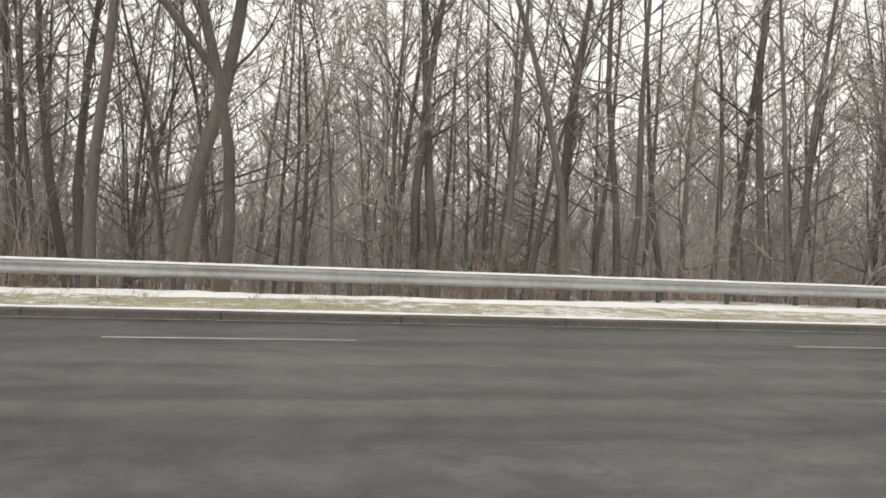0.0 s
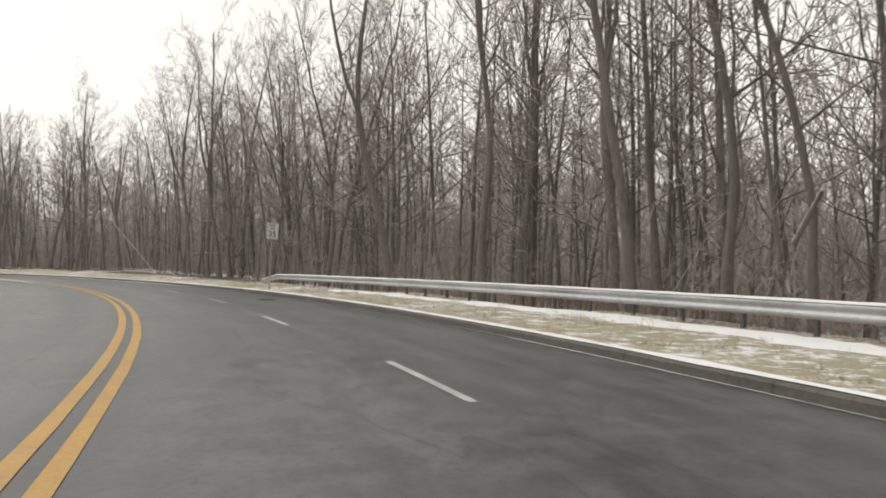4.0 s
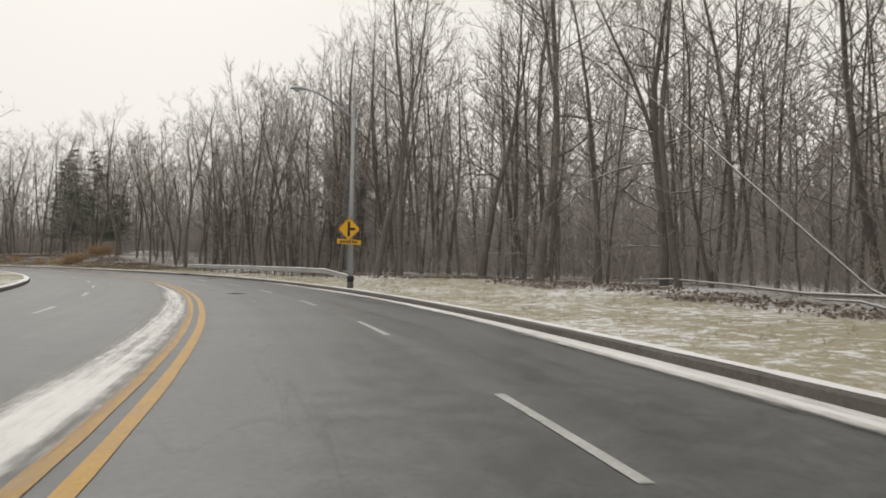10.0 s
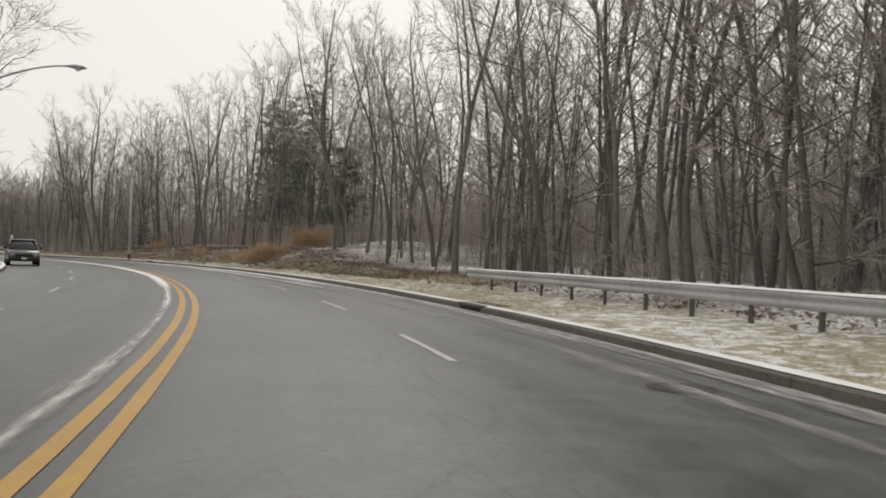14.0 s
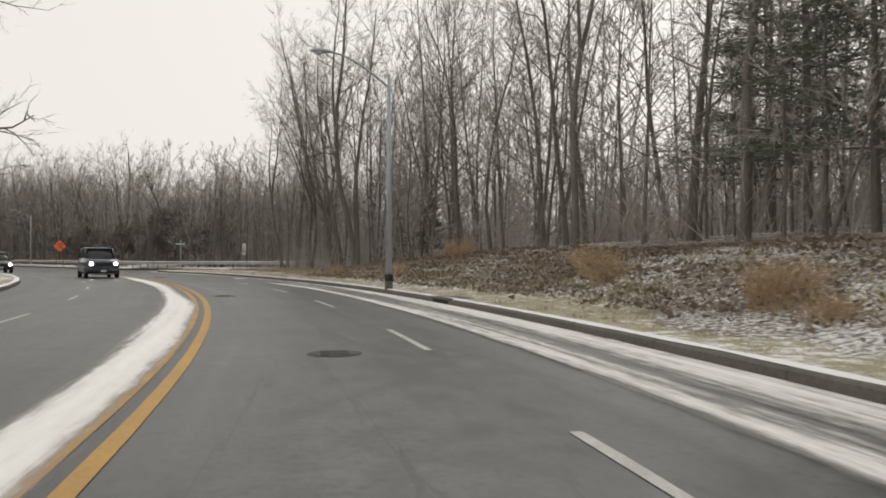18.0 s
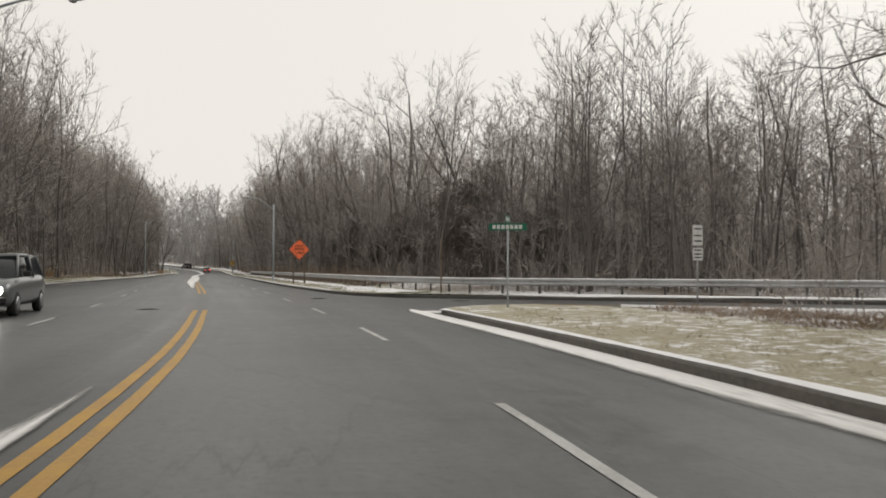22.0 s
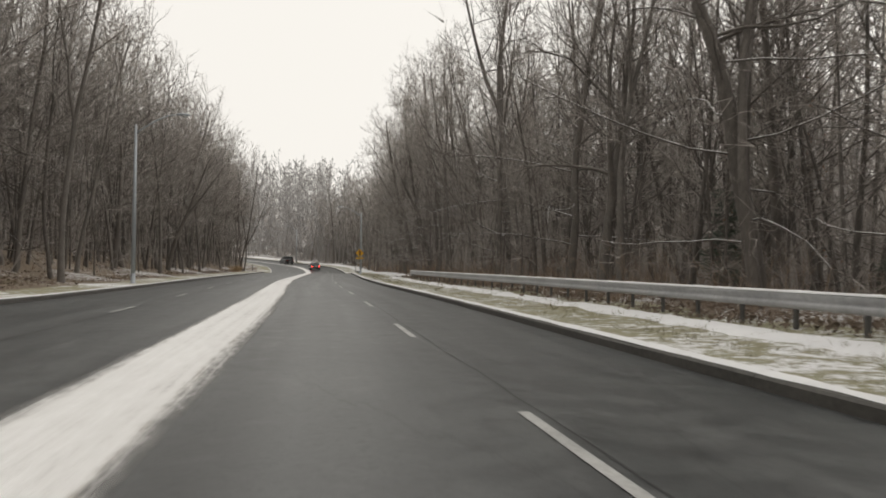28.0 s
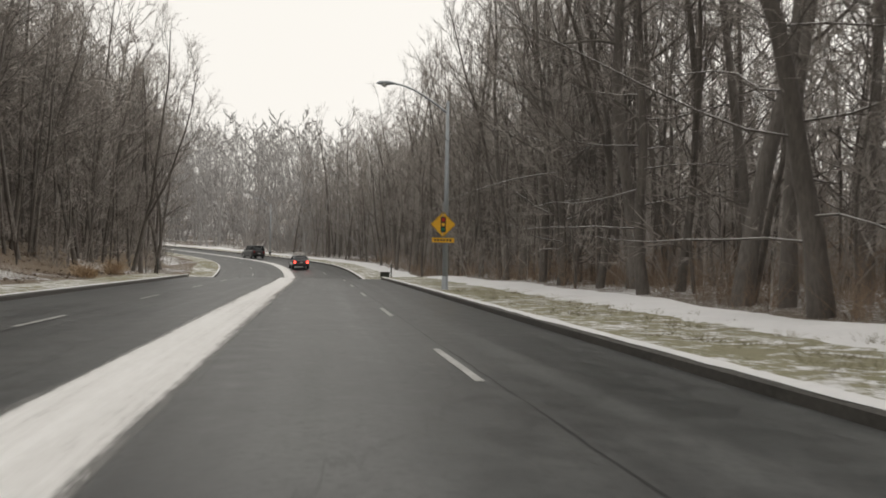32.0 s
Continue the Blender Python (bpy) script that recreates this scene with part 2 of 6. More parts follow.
    nt.links.new(c, b.inputs["Base Color"])
    rough_of(nt, b, mixed(nt, 0.45, streak, blot), 0.16, 0.70)
    bumped(nt, b, grain, 0.3, 0.005)
    return m


def ground_mix(name, under_dark, under_light, snow_at, scale, leaf=0.0):
    """Grass or leaf litter with snow lying in patches."""
    m = material(name, under_light, 0.9)
    nt, b = nodes_of(m)
    fine, mid, big = noise_of(nt, 28, 6), noise_of(nt, scale, 5, rough=0.7), noise_of(nt, 0.16, 3)
    c = ramp_of(nt, fine, [(0.32, under_dark), (0.68, under_light)])
    sn = nt.nodes.new("ShaderNodeMath")
    sn.operation = "ADD"
    h = nt.nodes.new("ShaderNodeMath")
    h.operation, h.inputs[1].default_value = "MULTIPLY", 0.35
    nt.links.new(fine, h.inputs[0])
    nt.links.new(mid, sn.inputs[0])
    nt.links.new(h.outputs[0], sn.inputs[1])
    big2 = nt.nodes.new("ShaderNodeMath")
    big2.operation = "MULTIPLY_ADD"
    big2.inputs[1].default_value, big2.inputs[2].default_value = 0.5, -0.25
    nt.links.new(big, big2.inputs[0])
    add = nt.nodes.new("ShaderNodeMath")
    add.operation = "ADD"
    nt.links.new(sn.outputs[0], add.inputs[0])
    nt.links.new(big2.outputs[0], add.inputs[1])
    f = ramp_of(nt, add.outputs[0], [(snow_at, (0, 0, 0)), (snow_at + 0.12, (1, 1, 1))])
    nt.links.new(mixed(nt, f, c, (0.84, 0.84, 0.845)), b.inputs["Base Color"])
    bumped(nt, b, fine, 0.7, 0.03)
    return m


M["asphalt"] = asphalt(tone=1.02, later_tone=0.95)
M["new_asphalt"] = asphalt("newer_dark_wet_asphalt", 0.84, 1.0, True)
M["verge"] = ground_mix("dry_grass_and_snow", (0.25, 0.222, 0.148), (0.50, 0.46, 0.335), 0.67, 3.0)
M["verge_green"] = ground_mix("green_grass_and_snow", (0.195, 0.185, 0.115), (0.40, 0.375, 0.25), 0.67, 2.6)
M["litter_brown"] = ground_mix("tan_leaf_litter", (0.10, 0.075, 0.052), (0.29, 0.225, 0.16), 0.77, 6.0)
M["litter"] = ground_mix("leaf_litter_and_snow", (0.08, 0.062, 0.048), (0.25, 0.2, 0.155), 0.65, 9.0)
M["dry_grass"] = two_scale("dry_tan_grass", (0.31, 0.272, 0.175), (0.56, 0.505, 0.36), 3, 0.4, (0.8, 0.95), 0.0)
M["green_grass"] = two_scale("dull_winter_grass", (0.16, 0.143, 0.085), (0.34, 0.31, 0.20), 3, 0.4, (0.8, 0.95), 0.0)
M["weed"] = two_scale("dead_brown_weeds", (0.19, 0.138, 0.1), (0.39, 0.295, 0.215), 5, 0.6, (0.8, 0.95), 0.0)
M["rust_leaf"] = two_scale("rusty_dead_leaves", (0.20, 0.085, 0.04), (0.36, 0.17, 0.085), 6, 0.8, (0.7, 0.9), 0.0)
M["leaf"] = two_scale("wet_brown_leaves", (0.11, 0.085, 0.066), (0.28, 0.218, 0.168), 9, 0.8, (0.6, 0.9), 0.0)
M["reed"] = two_scale("dry_reed", (0.34, 0.235, 0.14), (0.58, 0.43, 0.275), 5, 1, (0.8, 0.95), 0.0)

# ---- the road's line: bends (1/m) every 20 m ----
BENDS = [-0.002329, 0.001473, 0.001549, 0.002194, 0.006975, 0.006968, 0.004764, 0.006095, 0.005798, 0.006119, 0.007423, 0.005633, 0.004882, 0.006765,
         0.006867, 0.006586, 0.002628, 0.000946, -0.000358, -0.000666, -0.000171, 0.001099, -0.000875, -0.001337, -0.000255, 0.000266, 0.0008, 0.004,
         0.012, 0.015, 0.015, 0.013, 0.01, 0.006, 0, 0]
STA = np.arange(-64.1, 641.0, 1.0)
_k = np.interp(STA, -64.1 + 20 * np.arange(len(BENDS)), BENDS)
HEAD = 1.83971 + np.r_[0, np.cumsum((_k[1:] + _k[:-1]) / 2)]
_m = (HEAD[1:] + HEAD[:-1]) / 2
CX, CY = np.r_[0, np.cumsum(-np.sin(_m))], np.r_[0, np.cumsum(np.cos(_m))]
CX, CY = CX - CX[80] - 16.8321, CY - CY[80] + 6.8339


def grade(s):
    """Height of the road along its line: level, then a rise beyond the last bend."""
    u = np.clip(np.asarray(s, float) - 455, 0, None)
    return np.minimum(0.0004 * u * u, 0.0004 * 85 * 85 + 0.05 * (u - 85)) * (u > 0)


def at_road(s, off, z=0.0):
    h = float(np.interp(s, STA, HEAD))
    return Vector((float(np.interp(s, STA, CX)) + off * math.cos(h), float(np.interp(s, STA, CY)) + off * math.sin(h), float(grade(s)) + z))


def heading(s):
    return float(np.interp(s, STA, HEAD))


def stations(x, y):
    """Station and offset (right positive) of places, as arrays."""
    x, y = np.atleast_1d(x).astype(float), np.atleast_1d(y).astype(float)
    s, o = np.empty(len(x)), np.empty(len(x))
    for a in range(0, len(x), 2000):
        b = slice(a, a + 2000)
        i = ((x[b, None] - CX[None]) ** 2 + (y[b, None] - CY[None]) ** 2).argmin(1)
        dx, dy = x[b] - CX[i], y[b] - CY[i]
        s[b] = STA[i] - dx * np.sin(HEAD[i]) + dy * np.cos(HEAD[i])
        o[b] = dx * np.cos(HEAD[i]) + dy * np.sin(HEAD[i])
    return s, o


def smooth(a, b, x):
    u = np.clip((np.asarray(x, float) - a) / (b - a), 0, 1)
    return u * u * (3 - 2 * u)


def left_edge(s):
    """Offset of the left kerb: it widens past the driveway opposite the side road."""
    return float(np.interp(s, [-100, 20, 60, 250, 262, 291, 311, 335, 355, 372, 700], [7.05, 7.05, 6.3, 6.3, 8.2, 10.8, 10.0, 8.6, 7.1, 6.6, 6.5]))


# side street: leaves to the right and back between two kerb lines
SIDE_DIR = Vector((-0.953, 0.304, 0))
SIDE_A, SIDE_B = Vector((-112.9, -198.6, 0)), Vector((-109.5, -208.9, 0))


def land(s, o):
    """Height of the ground beside the road above the road's own level."""
    s, o = np.asarray(s, float), np.asarray(o, float)
    a = np.abs(o)
    verge = 0.15 + 0.03 * smooth(7.2, 10, a)
    fall = -1.5 * smooth(11.5, 22, o) * (1 - smooth(48, 75, s))
    fall2 = -1.0 * smooth(12, 22, o) * smooth(275, 300, s) * (1 - smooth(385, 405, s))
    bank = (1.2 * smooth(9.0, 13.5, o) + 0.8 * smooth(13.5, 25, o)) * smooth(164, 183, s) * (1 - smooth(204, 240, s))
    rise = 0.35 * smooth(9, 16, o) * smooth(70, 100, s)
    left = (0.3 * smooth(9, 14, -o) + 2.2 * smooth(12, 40, -o) * smooth(235, 300, s) + 1.5 * smooth(11.5, 16.5, -o) * smooth(335, 385, s)) * (o < 0)
    hollow = 0.12 * np.sin(s * 0.31 + o * 0.17) * np.sin(o * 0.43 - s * 0.13) * smooth(9, 14, a)
    far = 6.0 * smooth(60, 220, a) + 10 * smooth(540, 640, s) * smooth(10, 60, a) + 14 * smooth(470, 590, s) * smooth(22, 110, o)
    x, y = np.interp(s, STA, CX) + o * np.cos(np.interp(s, STA, HEAD)) - SIDE_A.x, np.interp(s, STA, CY) + o * np.sin(np.interp(s, STA, HEAD)) - SIDE_A.y
    ac, al = 0.304 * x + 0.953 * y, -0.953 * x + 0.304 * y
    level = smooth(3, 16, np.maximum(np.maximum(ac, -8.8 - ac), -al - 8))
    return verge + (np.where(o > 0, fall + fall2 + bank + rise, 0) + left + hollow + far) * level


def ground_at(s, o):
    return at_road(s, o, float(land(s, o)))


# ---- helpers for meshes ----
def mesh_from(name, verts, faces, mat, smooth_shade=False):
    me = bpy.data.meshes.new(name)
    me.from_pydata([tuple(v) for v in verts], [], faces)
    me.materials.append(mat)
    if smooth_shade:
        me.shade_smooth()
    me.update()
    return me


def mesh_arrays(name, verts, quads, mat, tris=None):
    """A mesh from arrays of corners and four-sided faces (and three-sided ones)."""
    me = bpy.data.meshes.new(name)
    quads = np.zeros((0, 4), int) if quads is None else quads
    tris = np.zeros((0, 3), int) if tris is None else tris
    me.vertices.add(len(verts))
    me.vertices.foreach_set("co", np.asarray(verts, np.float32).ravel())
    loops = np.r_[quads.ravel(), tris.ravel()].astype(np.int32)
    me.loops.add(len(loops))
    me.loops.foreach_set("vertex_index", loops)
    me.polygons.add(len(quads) + len(tris))
    me.polygons.foreach_set("loop_start", np.r_[np.arange(len(quads)) * 4, 4 * len(quads) + np.arange(len(tris)) * 3].astype(np.int32))
    me.materials.append(mat)
    me.update(calc_edges=True)
    me.validate()
    return me


def empty(name, m, label="", category="", group="", kind=""):
    ob = new(name)
    ob.matrix_world = m
    ob.empty_display_size = 0.2
    return tagged(ob, label, category, group, kind)


def part(name, bm, mat, parent, label="", m=None):
    """One mesh object under a thing or a part, from a bmesh or ready mesh."""
    if isinstance(bm, bmesh.types.BMesh):
        me = bpy.data.meshes.new(name)
        bm.to_mesh(me)
        bm.free()
        me.materials.append(mat)
    else:
        me = bm
    ob = new(name, me)
    ob.parent = parent
    if m is not None:
        ob.matrix_basis = m
    return tagged(ob, label)


def box(bm, x0, y0, z0, x1, y1, z1, bevel=0.0):
    vs = [bm.verts.new((x, y, z)) for z in (z0, z1) for x, y in ((x0, y0), (x1, y0), (x1, y1), (x0, y1))]
    fs = [(3, 2, 1, 0), (4, 5, 6, 7), (0, 1, 5, 4), (1, 2, 6, 5), (2, 3, 7, 6), (3, 0, 4, 7)]
    made = [bm.faces.new([vs[i] for i in f]) for f in fs]
    if bevel:
        edges = list({e for f in made for e in f.edges})
        bmesh.ops.bevel(bm, geom=edges, offset=bevel, segments=1, affect="EDGES")
    return bm


def tube(bm, pts, radii, sides=8, cap=True):
    """A round bar along points."""
    rings = []
    for i, p in enumerate(pts):
        p = Vector(p)
        d = (Vector(pts[min(i + 1, len(pts) - 1)]) - Vector(pts[max(i - 1, 0)])).normalized()
        u = d.orthogonal().normalized() if abs(d.z) < 0.99 else Vector((1, 0, 0))
        if abs(d.z) < 0.99:
            u = Vector((0, 0, 1)).cross(d).normalized()
        v = d.cross(u)
        r = radii[i] if isinstance(radii, (list, tuple)) else radii
        rings.append([bm.verts.new(p + r * (math.cos(k * 2 * math.pi / sides) * u + math.sin(k * 2 * math.pi / sides) * v)) for k in range(sides)])
    for a, b in zip(rings[:-1], rings[1:]):
        for k in range(sides):
            f = bm.faces.new((a[k], a[(k + 1) % sides], b[(k + 1) % sides], b[k]))
            f.smooth = True
    if cap:
        bm.faces.new(rings[0][::-1])
        bm.faces.new(rings[-1])
    return bm


def grid_strip(ss, columns, zfun, name, mat):
    """A sheet along the road: stations down, offsets across; columns(s) gives the offsets."""
    verts, n = [], len(columns(ss[0]))
    for s in ss:
        for o in columns(s):
            verts.append(at_road(s, o, zfun(s, o)))
    faces = [(r * n + c, r * n + c + 1, (r + 1) * n + c + 1, (r + 1) * n + c) for r in range(len(ss) - 1) for c in range(n - 1)]
    return mesh_from(name, verts, faces, mat, True)


rng = random.Random(11)

# ---- ground, road, kerbs ----
_g = np.linspace(-1600, 1600, 9)
_x, _y = (v.ravel() for v in np.meshgrid(_g - 40, _g - 120, indexing="ij"))
_q = np.array([(r * 9 + c, (r + 1) * 9 + c, (r + 1) * 9 + c + 1, r * 9 + c + 1) for r in range(8) for c in range(8)])
tagged(new("ground_beyond", mesh_arrays("ground_beyond", np.stack([_x, _y, np.full(len(_x), -4.0)], -1), _q, M["litter"])), "low woodland floor reaching the horizon", "ground", kind="structure")
HALF = 7.05
right_edge = lambda s: HALF - 0.38 * float(smooth(277, 291, s)) * float(1 - smooth(470, 520, s))
gx = np.r_[-3000, -1500, -800, -480, -330, np.arange(-250, 131, 6.0), 220, 400, 800, 1500, 3000]
gy = np.r_[-3400, -1800, -1100, -800, -640, np.arange(-560, 131, 6.0), 230, 400, 800, 1500, 3000]
GX, GY = np.meshgrid(gx, gy)
gs, go = stations(GX.ravel(), GY.ravel())
gz = land(gs, go) + grade(gs) - 0.35 * (1 - smooth(19, 26, np.abs(go)))
rel = np.c_[GX.ravel() - SIDE_A.x, GY.ravel() - SIDE_A.y]
across, along = rel @ [0.304, 0.953], rel @ [-0.953, 0.304]
in_side = (across < 3) & (across > -13) & (along > -12)
gz = np.where(in_side, np.minimum(gz, -0.35), gz)
idx = np.arange(len(gx) * len(gy)).reshape(len(gy), len(gx))
quads = np.stack([idx[:-1, :-1], idx[:-1, 1:], idx[1:, 1:], idx[1:, :-1]], -1).reshape(-1, 4)
ground = tagged(new("ground", mesh_arrays("ground", np.c_[GX.ravel(), GY.ravel(), gz], quads, M["litter"])), "woodland floor of brown leaf litter under patchy snow", "ground", kind="structure")
ground.data.shade_smooth()

def uv_by_road(me):
    """UVs in metres: across and along the road."""
    n = len(me.vertices)
    co = np.empty(n * 3, np.float32)
    me.vertices.foreach_get("co", co)
    st, of = stations(co[0::3], co[1::3])
    vi = np.empty(len(me.loops), np.int32)
    me.loops.foreach_get("vertex_index", vi)
    layer = me.uv_layers.new(name="UVMap")
    layer.data.foreach_set("uv", np.stack([of[vi], st[vi]], -1).astype(np.float32).ravel())
    return me


for name_, a_, b_, mt_, lab_ in (("road_worn", -62, 290, "asphalt", "damp grey asphalt road of four lanes with worn patches"), ("road_resurfaced", 290, 638, "new_asphalt", "darker wet asphalt road of four lanes")):
    mesh_ = grid_strip(list(np.arange(a_, b_ + 1, 2.0)), lambda s: [-left_edge(s), -4, 0, 4, right_edge(s)], lambda s, o: 0.0, name_, M[mt_])
    tagged(new(name_, uv_by_road(mesh_)), lab_, "road", kind="structure")


def slab(name, corners, mat, z=0.0):
    return mesh_from(name, [(*c[:2], z) for c in corners], [tuple(range(len(corners)))], mat)


near_end, far_end = SIDE_A + SIDE_DIR * 70, SIDE_B + SIDE_DIR * 70
side_pts = [at_road(252, HALF - 0.05), SIDE_A + SIDE_DIR * 0.3, near_end, far_end, SIDE_B, at_road(272, HALF + 0.6), at_road(276, HALF - 0.05)]
tagged(new("side_road", uv_by_road(slab("side_road", side_pts[::-1], M["asphalt"], 0.004))), "damp asphalt side road meeting the main road", "road", kind="structure")


def kerb_line(points, name, label, stone="concrete"):
    """A concrete kerb along points, made of stones about 2 m long, 15 cm high, on the right of its line."""
    base = empty(name, Matrix.Translation(points[0]), label, "kerb", kind="structure")
    inv = base.matrix_world.inverted()
    made = {}
    pts = [Vector(p) for p in points]
    dist = np.r_[0, np.cumsum([(b - a).length for a, b in zip(pts[:-1], pts[1:])])]
    n = max(1, int(dist[-1] / 3.0))
    cuts = np.linspace(0, dist[-1], n + 1)
    place = lambda d: Vector([float(np.interp(d, dist, [p[k] for p in pts])) for k in range(3)])
    for a, b in zip(cuts[:-1], cuts[1:]):
        p, q = place(a), place(b)
        length = round((q - p).length, 2)
        if length not in made:
            bm = bmesh.new()
            prof = [(-0.02, -0.12), (0.0, 0.12), (0.035, 0.15), (0.16, 0.152), (0.18, -0.12)]
            g = 0.006
            ra = [bm.verts.new((x, g, z)) for x, z in prof]
            rb = [bm.verts.new((x, length - g, z)) for x, z in prof]
            for k in range(len(prof)):
                bm.faces.new((ra[k], ra[(k + 1) % 5], rb[(k + 1) % 5], rb[k]))
            bm.faces.new(ra[::-1])
            bm.faces.new(rb)
            bmesh.ops.recalc_face_normals(bm, faces=bm.faces)
            me = bpy.data.meshes.new("kerb_stone")
            bm.to_mesh(me)
            bm.free()
            me.materials.append(M[stone])
            made[length] = me
        d = (q - p).normalized()
        x = d.cross(Vector((0, 0, 1))).normalized()
        r = Matrix((x, d, x.cross(d))).transposed().to_4x4()
        part("kerb_stone", made[length], None, base, m=inv @ Matrix.Translation(p + Vector((0, 0, rng.uniform(-0.006, 0.004)))) @ r)
    return base


def arc(p, corner, q, n=7):
    """A rounded corner from p to q that bends at corner."""
    return [p.lerp(corner, u).lerp(corner.lerp(q, u), u) for u in np.linspace(0, 1, n)]


run1 = [at_road(s, HALF) for s in np.arange(-60, 254.1, 2.0)]
nose = arc(at_road(254.8, HALF + 0.06), at_road(257.6, HALF + 0.25), SIDE_A + SIDE_DIR * 2.2)
kerb_line(run1 + nose + [SIDE_A + SIDE_DIR * d for d in (6, 12, 20, 30, 40)], "kerb_right_near", "grey weathered concrete kerb with dark joints")
mouth = arc(SIDE_B + SIDE_DIR * 0.5, at_road(270.8, HALF + 0.5), at_road(277, HALF))
kerb_line([SIDE_B + SIDE_DIR * d for d in (40, 30, 20, 10, 4)] + mouth + [at_road(s, right_edge(s)) for s in np.arange(279, 560, 2.0)], "kerb_right_far", "dark wet concrete kerb thinly capped with snow", "wet_concrete")
drive = arc(at_road(268, -15.5), at_road(263.5, -9.2), at_road(257, -left_edge(257)))
kerb_line([at_road(268, -19), at_road(268, -17)] + drive + [at_road(s, -left_edge(s)) for s in np.arange(255, -61, -2.0)], "kerb_left_near", "grey concrete kerb beside the snowy verge")
drive = arc(at_road(297, -10.45), at_road(289.5, -10.8), at_road(285, -15.5))
kerb_line([at_road(s, -left_edge(s)) for s in np.arange(560, 297, -2.0)] + drive + [at_road(284.5, -19)], "kerb_left_far", "dark wet concrete kerb beside the grass verge", "wet_concrete")
apron = [at_road(258, -7.6), at_road(266, -14.0), at_road(268, -26), at_road(284.5, -26), at_road(286, -14.0), at_road(296, -10.0)]
tagged(new("driveway", uv_by_road(slab("driveway", apron, M["asphalt"], 0.006))), "damp asphalt driveway mouth", "driveway", kind="structure")


def edge_of(points):
    st, of = stations(np.array([p.x for p in points]), np.array([p.y for p in points]))
    k = np.argsort(of)
    return of[k], st[k]


NEAR_O, NEAR_S = edge_of(nose + [SIDE_A + SIDE_DIR * d for d in (5, 10, 16, 24)])
FAR_O, FAR_S = edge_of(mouth + [SIDE_B + SIDE_DIR * d for d in (3, 8, 14, 20, 26)])


def side_limit(o, near):
    """Station at which the verge ends at the side road, by offset."""
    return float(np.interp(o, NEAR_O, NEAR_S)) - 0.14 if near else float(np.interp(o, FAR_O, FAR_S)) + 0.14


def grass_edge(s):
    """Offset at which the mown verge gives way to leaf litter, on the right."""
    return float(np.interp(s, [-60, 50, 62, 85, 112, 120, 150, 165, 230, 245, 256, 268, 300, 600], [11.6, 11.6, 13.2, 14.2, 14.2, 11.5, 11.2, 9.8, 9.5, 12, 13, 12, 11.6, 11.6]))


def verge(name, s0, s1, side, label, mat, near=None, woods=False):
    """Ground from the kerb to the trees' edge, or from there 26 m out."""
    n = int((s1 - s0) / 1.4)
    verts, k = [], 9
    for i in range(n + 1):
        for c in range(k):
            a, b = s0, s1
            s = a + (b - a) * i / n
            e = grass_edge(s) if side > 0 else left_edge(s) + 2.6
            e += 0.7 * noise.noise(Vector((s * 0.35, side * 3.1, 7))) + 0.3 * noise.noise(Vector((s * 1.3, side * 3.1, 9)))
            inner = right_edge(s) if side > 0 else left_edge(s)
            o = e + (26 - e) * (c / (k - 1)) ** 1.4 if woods else inner + 0.17 + (e - inner - 0.17) * c / (k - 1)
            if near is True:
                s = a + (side_limit(o, True) - a) * i / n
            if near is False:
                a = side_limit(o, False)
                s = a + (b - a) * i / n
            lump = 0.05 * noise.noise(Vector((s * 0.6, o * 0.8, 3))) + 0.025 * noise.noise(Vector((s * 2.1, o * 2.3, 5)))
            verts.append(at_road(s, side * o, float(land(s, side * o)) + float(lump * smooth(inner + 0.3, inner + 1.5, o)) + (0.0 if woods else 0.012 * (c < k - 1))))
    faces = [(r * k + c, r * k + c + 1, (r + 1) * k + c + 1, (r + 1) * k + c)[::side] for r in range(n) for c in range(k - 1)]
    return tagged(new(name, mesh_from(name, verts, faces, mat, True)), label, "verge", kind="structure")


verge("verge_right_near", -60, 256, 1, "dry tan grass verge dusted with snow", M["verge"], True)
verge("verge_right_far", 270, 600, 1, "green grass verge with lying snow", M["verge_green"], False)
verge("wood_edge_right_near", -60, 256, 1, "bank of brown leaf litter and snow under the trees", M["litter"], True, True)
verge("wood_edge_right_far", 270, 600, 1, "brown leaf litter and snow under the trees", M["litter"], False, True)
for tag_, a_, b_ in (("near", -60, 262), ("far", 290, 600)):
    verge("verge_left_" + tag_, a_, b_, -1, "grass verge with patches of snow", M["verge_green"])
    verge("wood_edge_left_" + tag_, a_, b_, -1, "brown leaf litter with a little snow on the bank", M["litter_brown"], None, True)


def side_verge(name, start, out, d0, d1, width, mat, label, z=0.15):
    """Ground along the side road: from its kerb outwards."""
    verts = []
    ds, ws = np.arange(d0, d1 + 0.1, 2.0), (0.16, 0.6, 1.5, 2.6, 4.5, width)
    for d in ds:
        for w in ws:
            p = start + SIDE_DIR * d + out * w
            verts.append((p.x, p.y, z + 0.05 * noise.noise(Vector((p.x * 0.6, p.y * 0.6, 2))) * (w > 0.3) - 0.03 * max(0, w - 2.6)))
    n = len(ws)
    faces = [(r * n + c, r * n + c + 1, (r + 1) * n + c + 1, (r + 1) * n + c) for r in range(len(ds) - 1) for c in range(n - 1)]
    me = mesh_from(name, verts, faces, mat, True)
    return tagged(new(name, me), label, "verge", kind="structure")


side_verge("side_verge_far", SIDE_B, Vector((-0.304, -0.953, 0)), 19, 66, 9.0, M["litter"], "brown leaf litter along the side road's kerb", 0.165)
side_verge("side_verge_near", SIDE_A, Vector((0.304, 0.953, 0)), 15, 66, 5.0, M["verge_green"], "grass verge along the side road", 0.165)


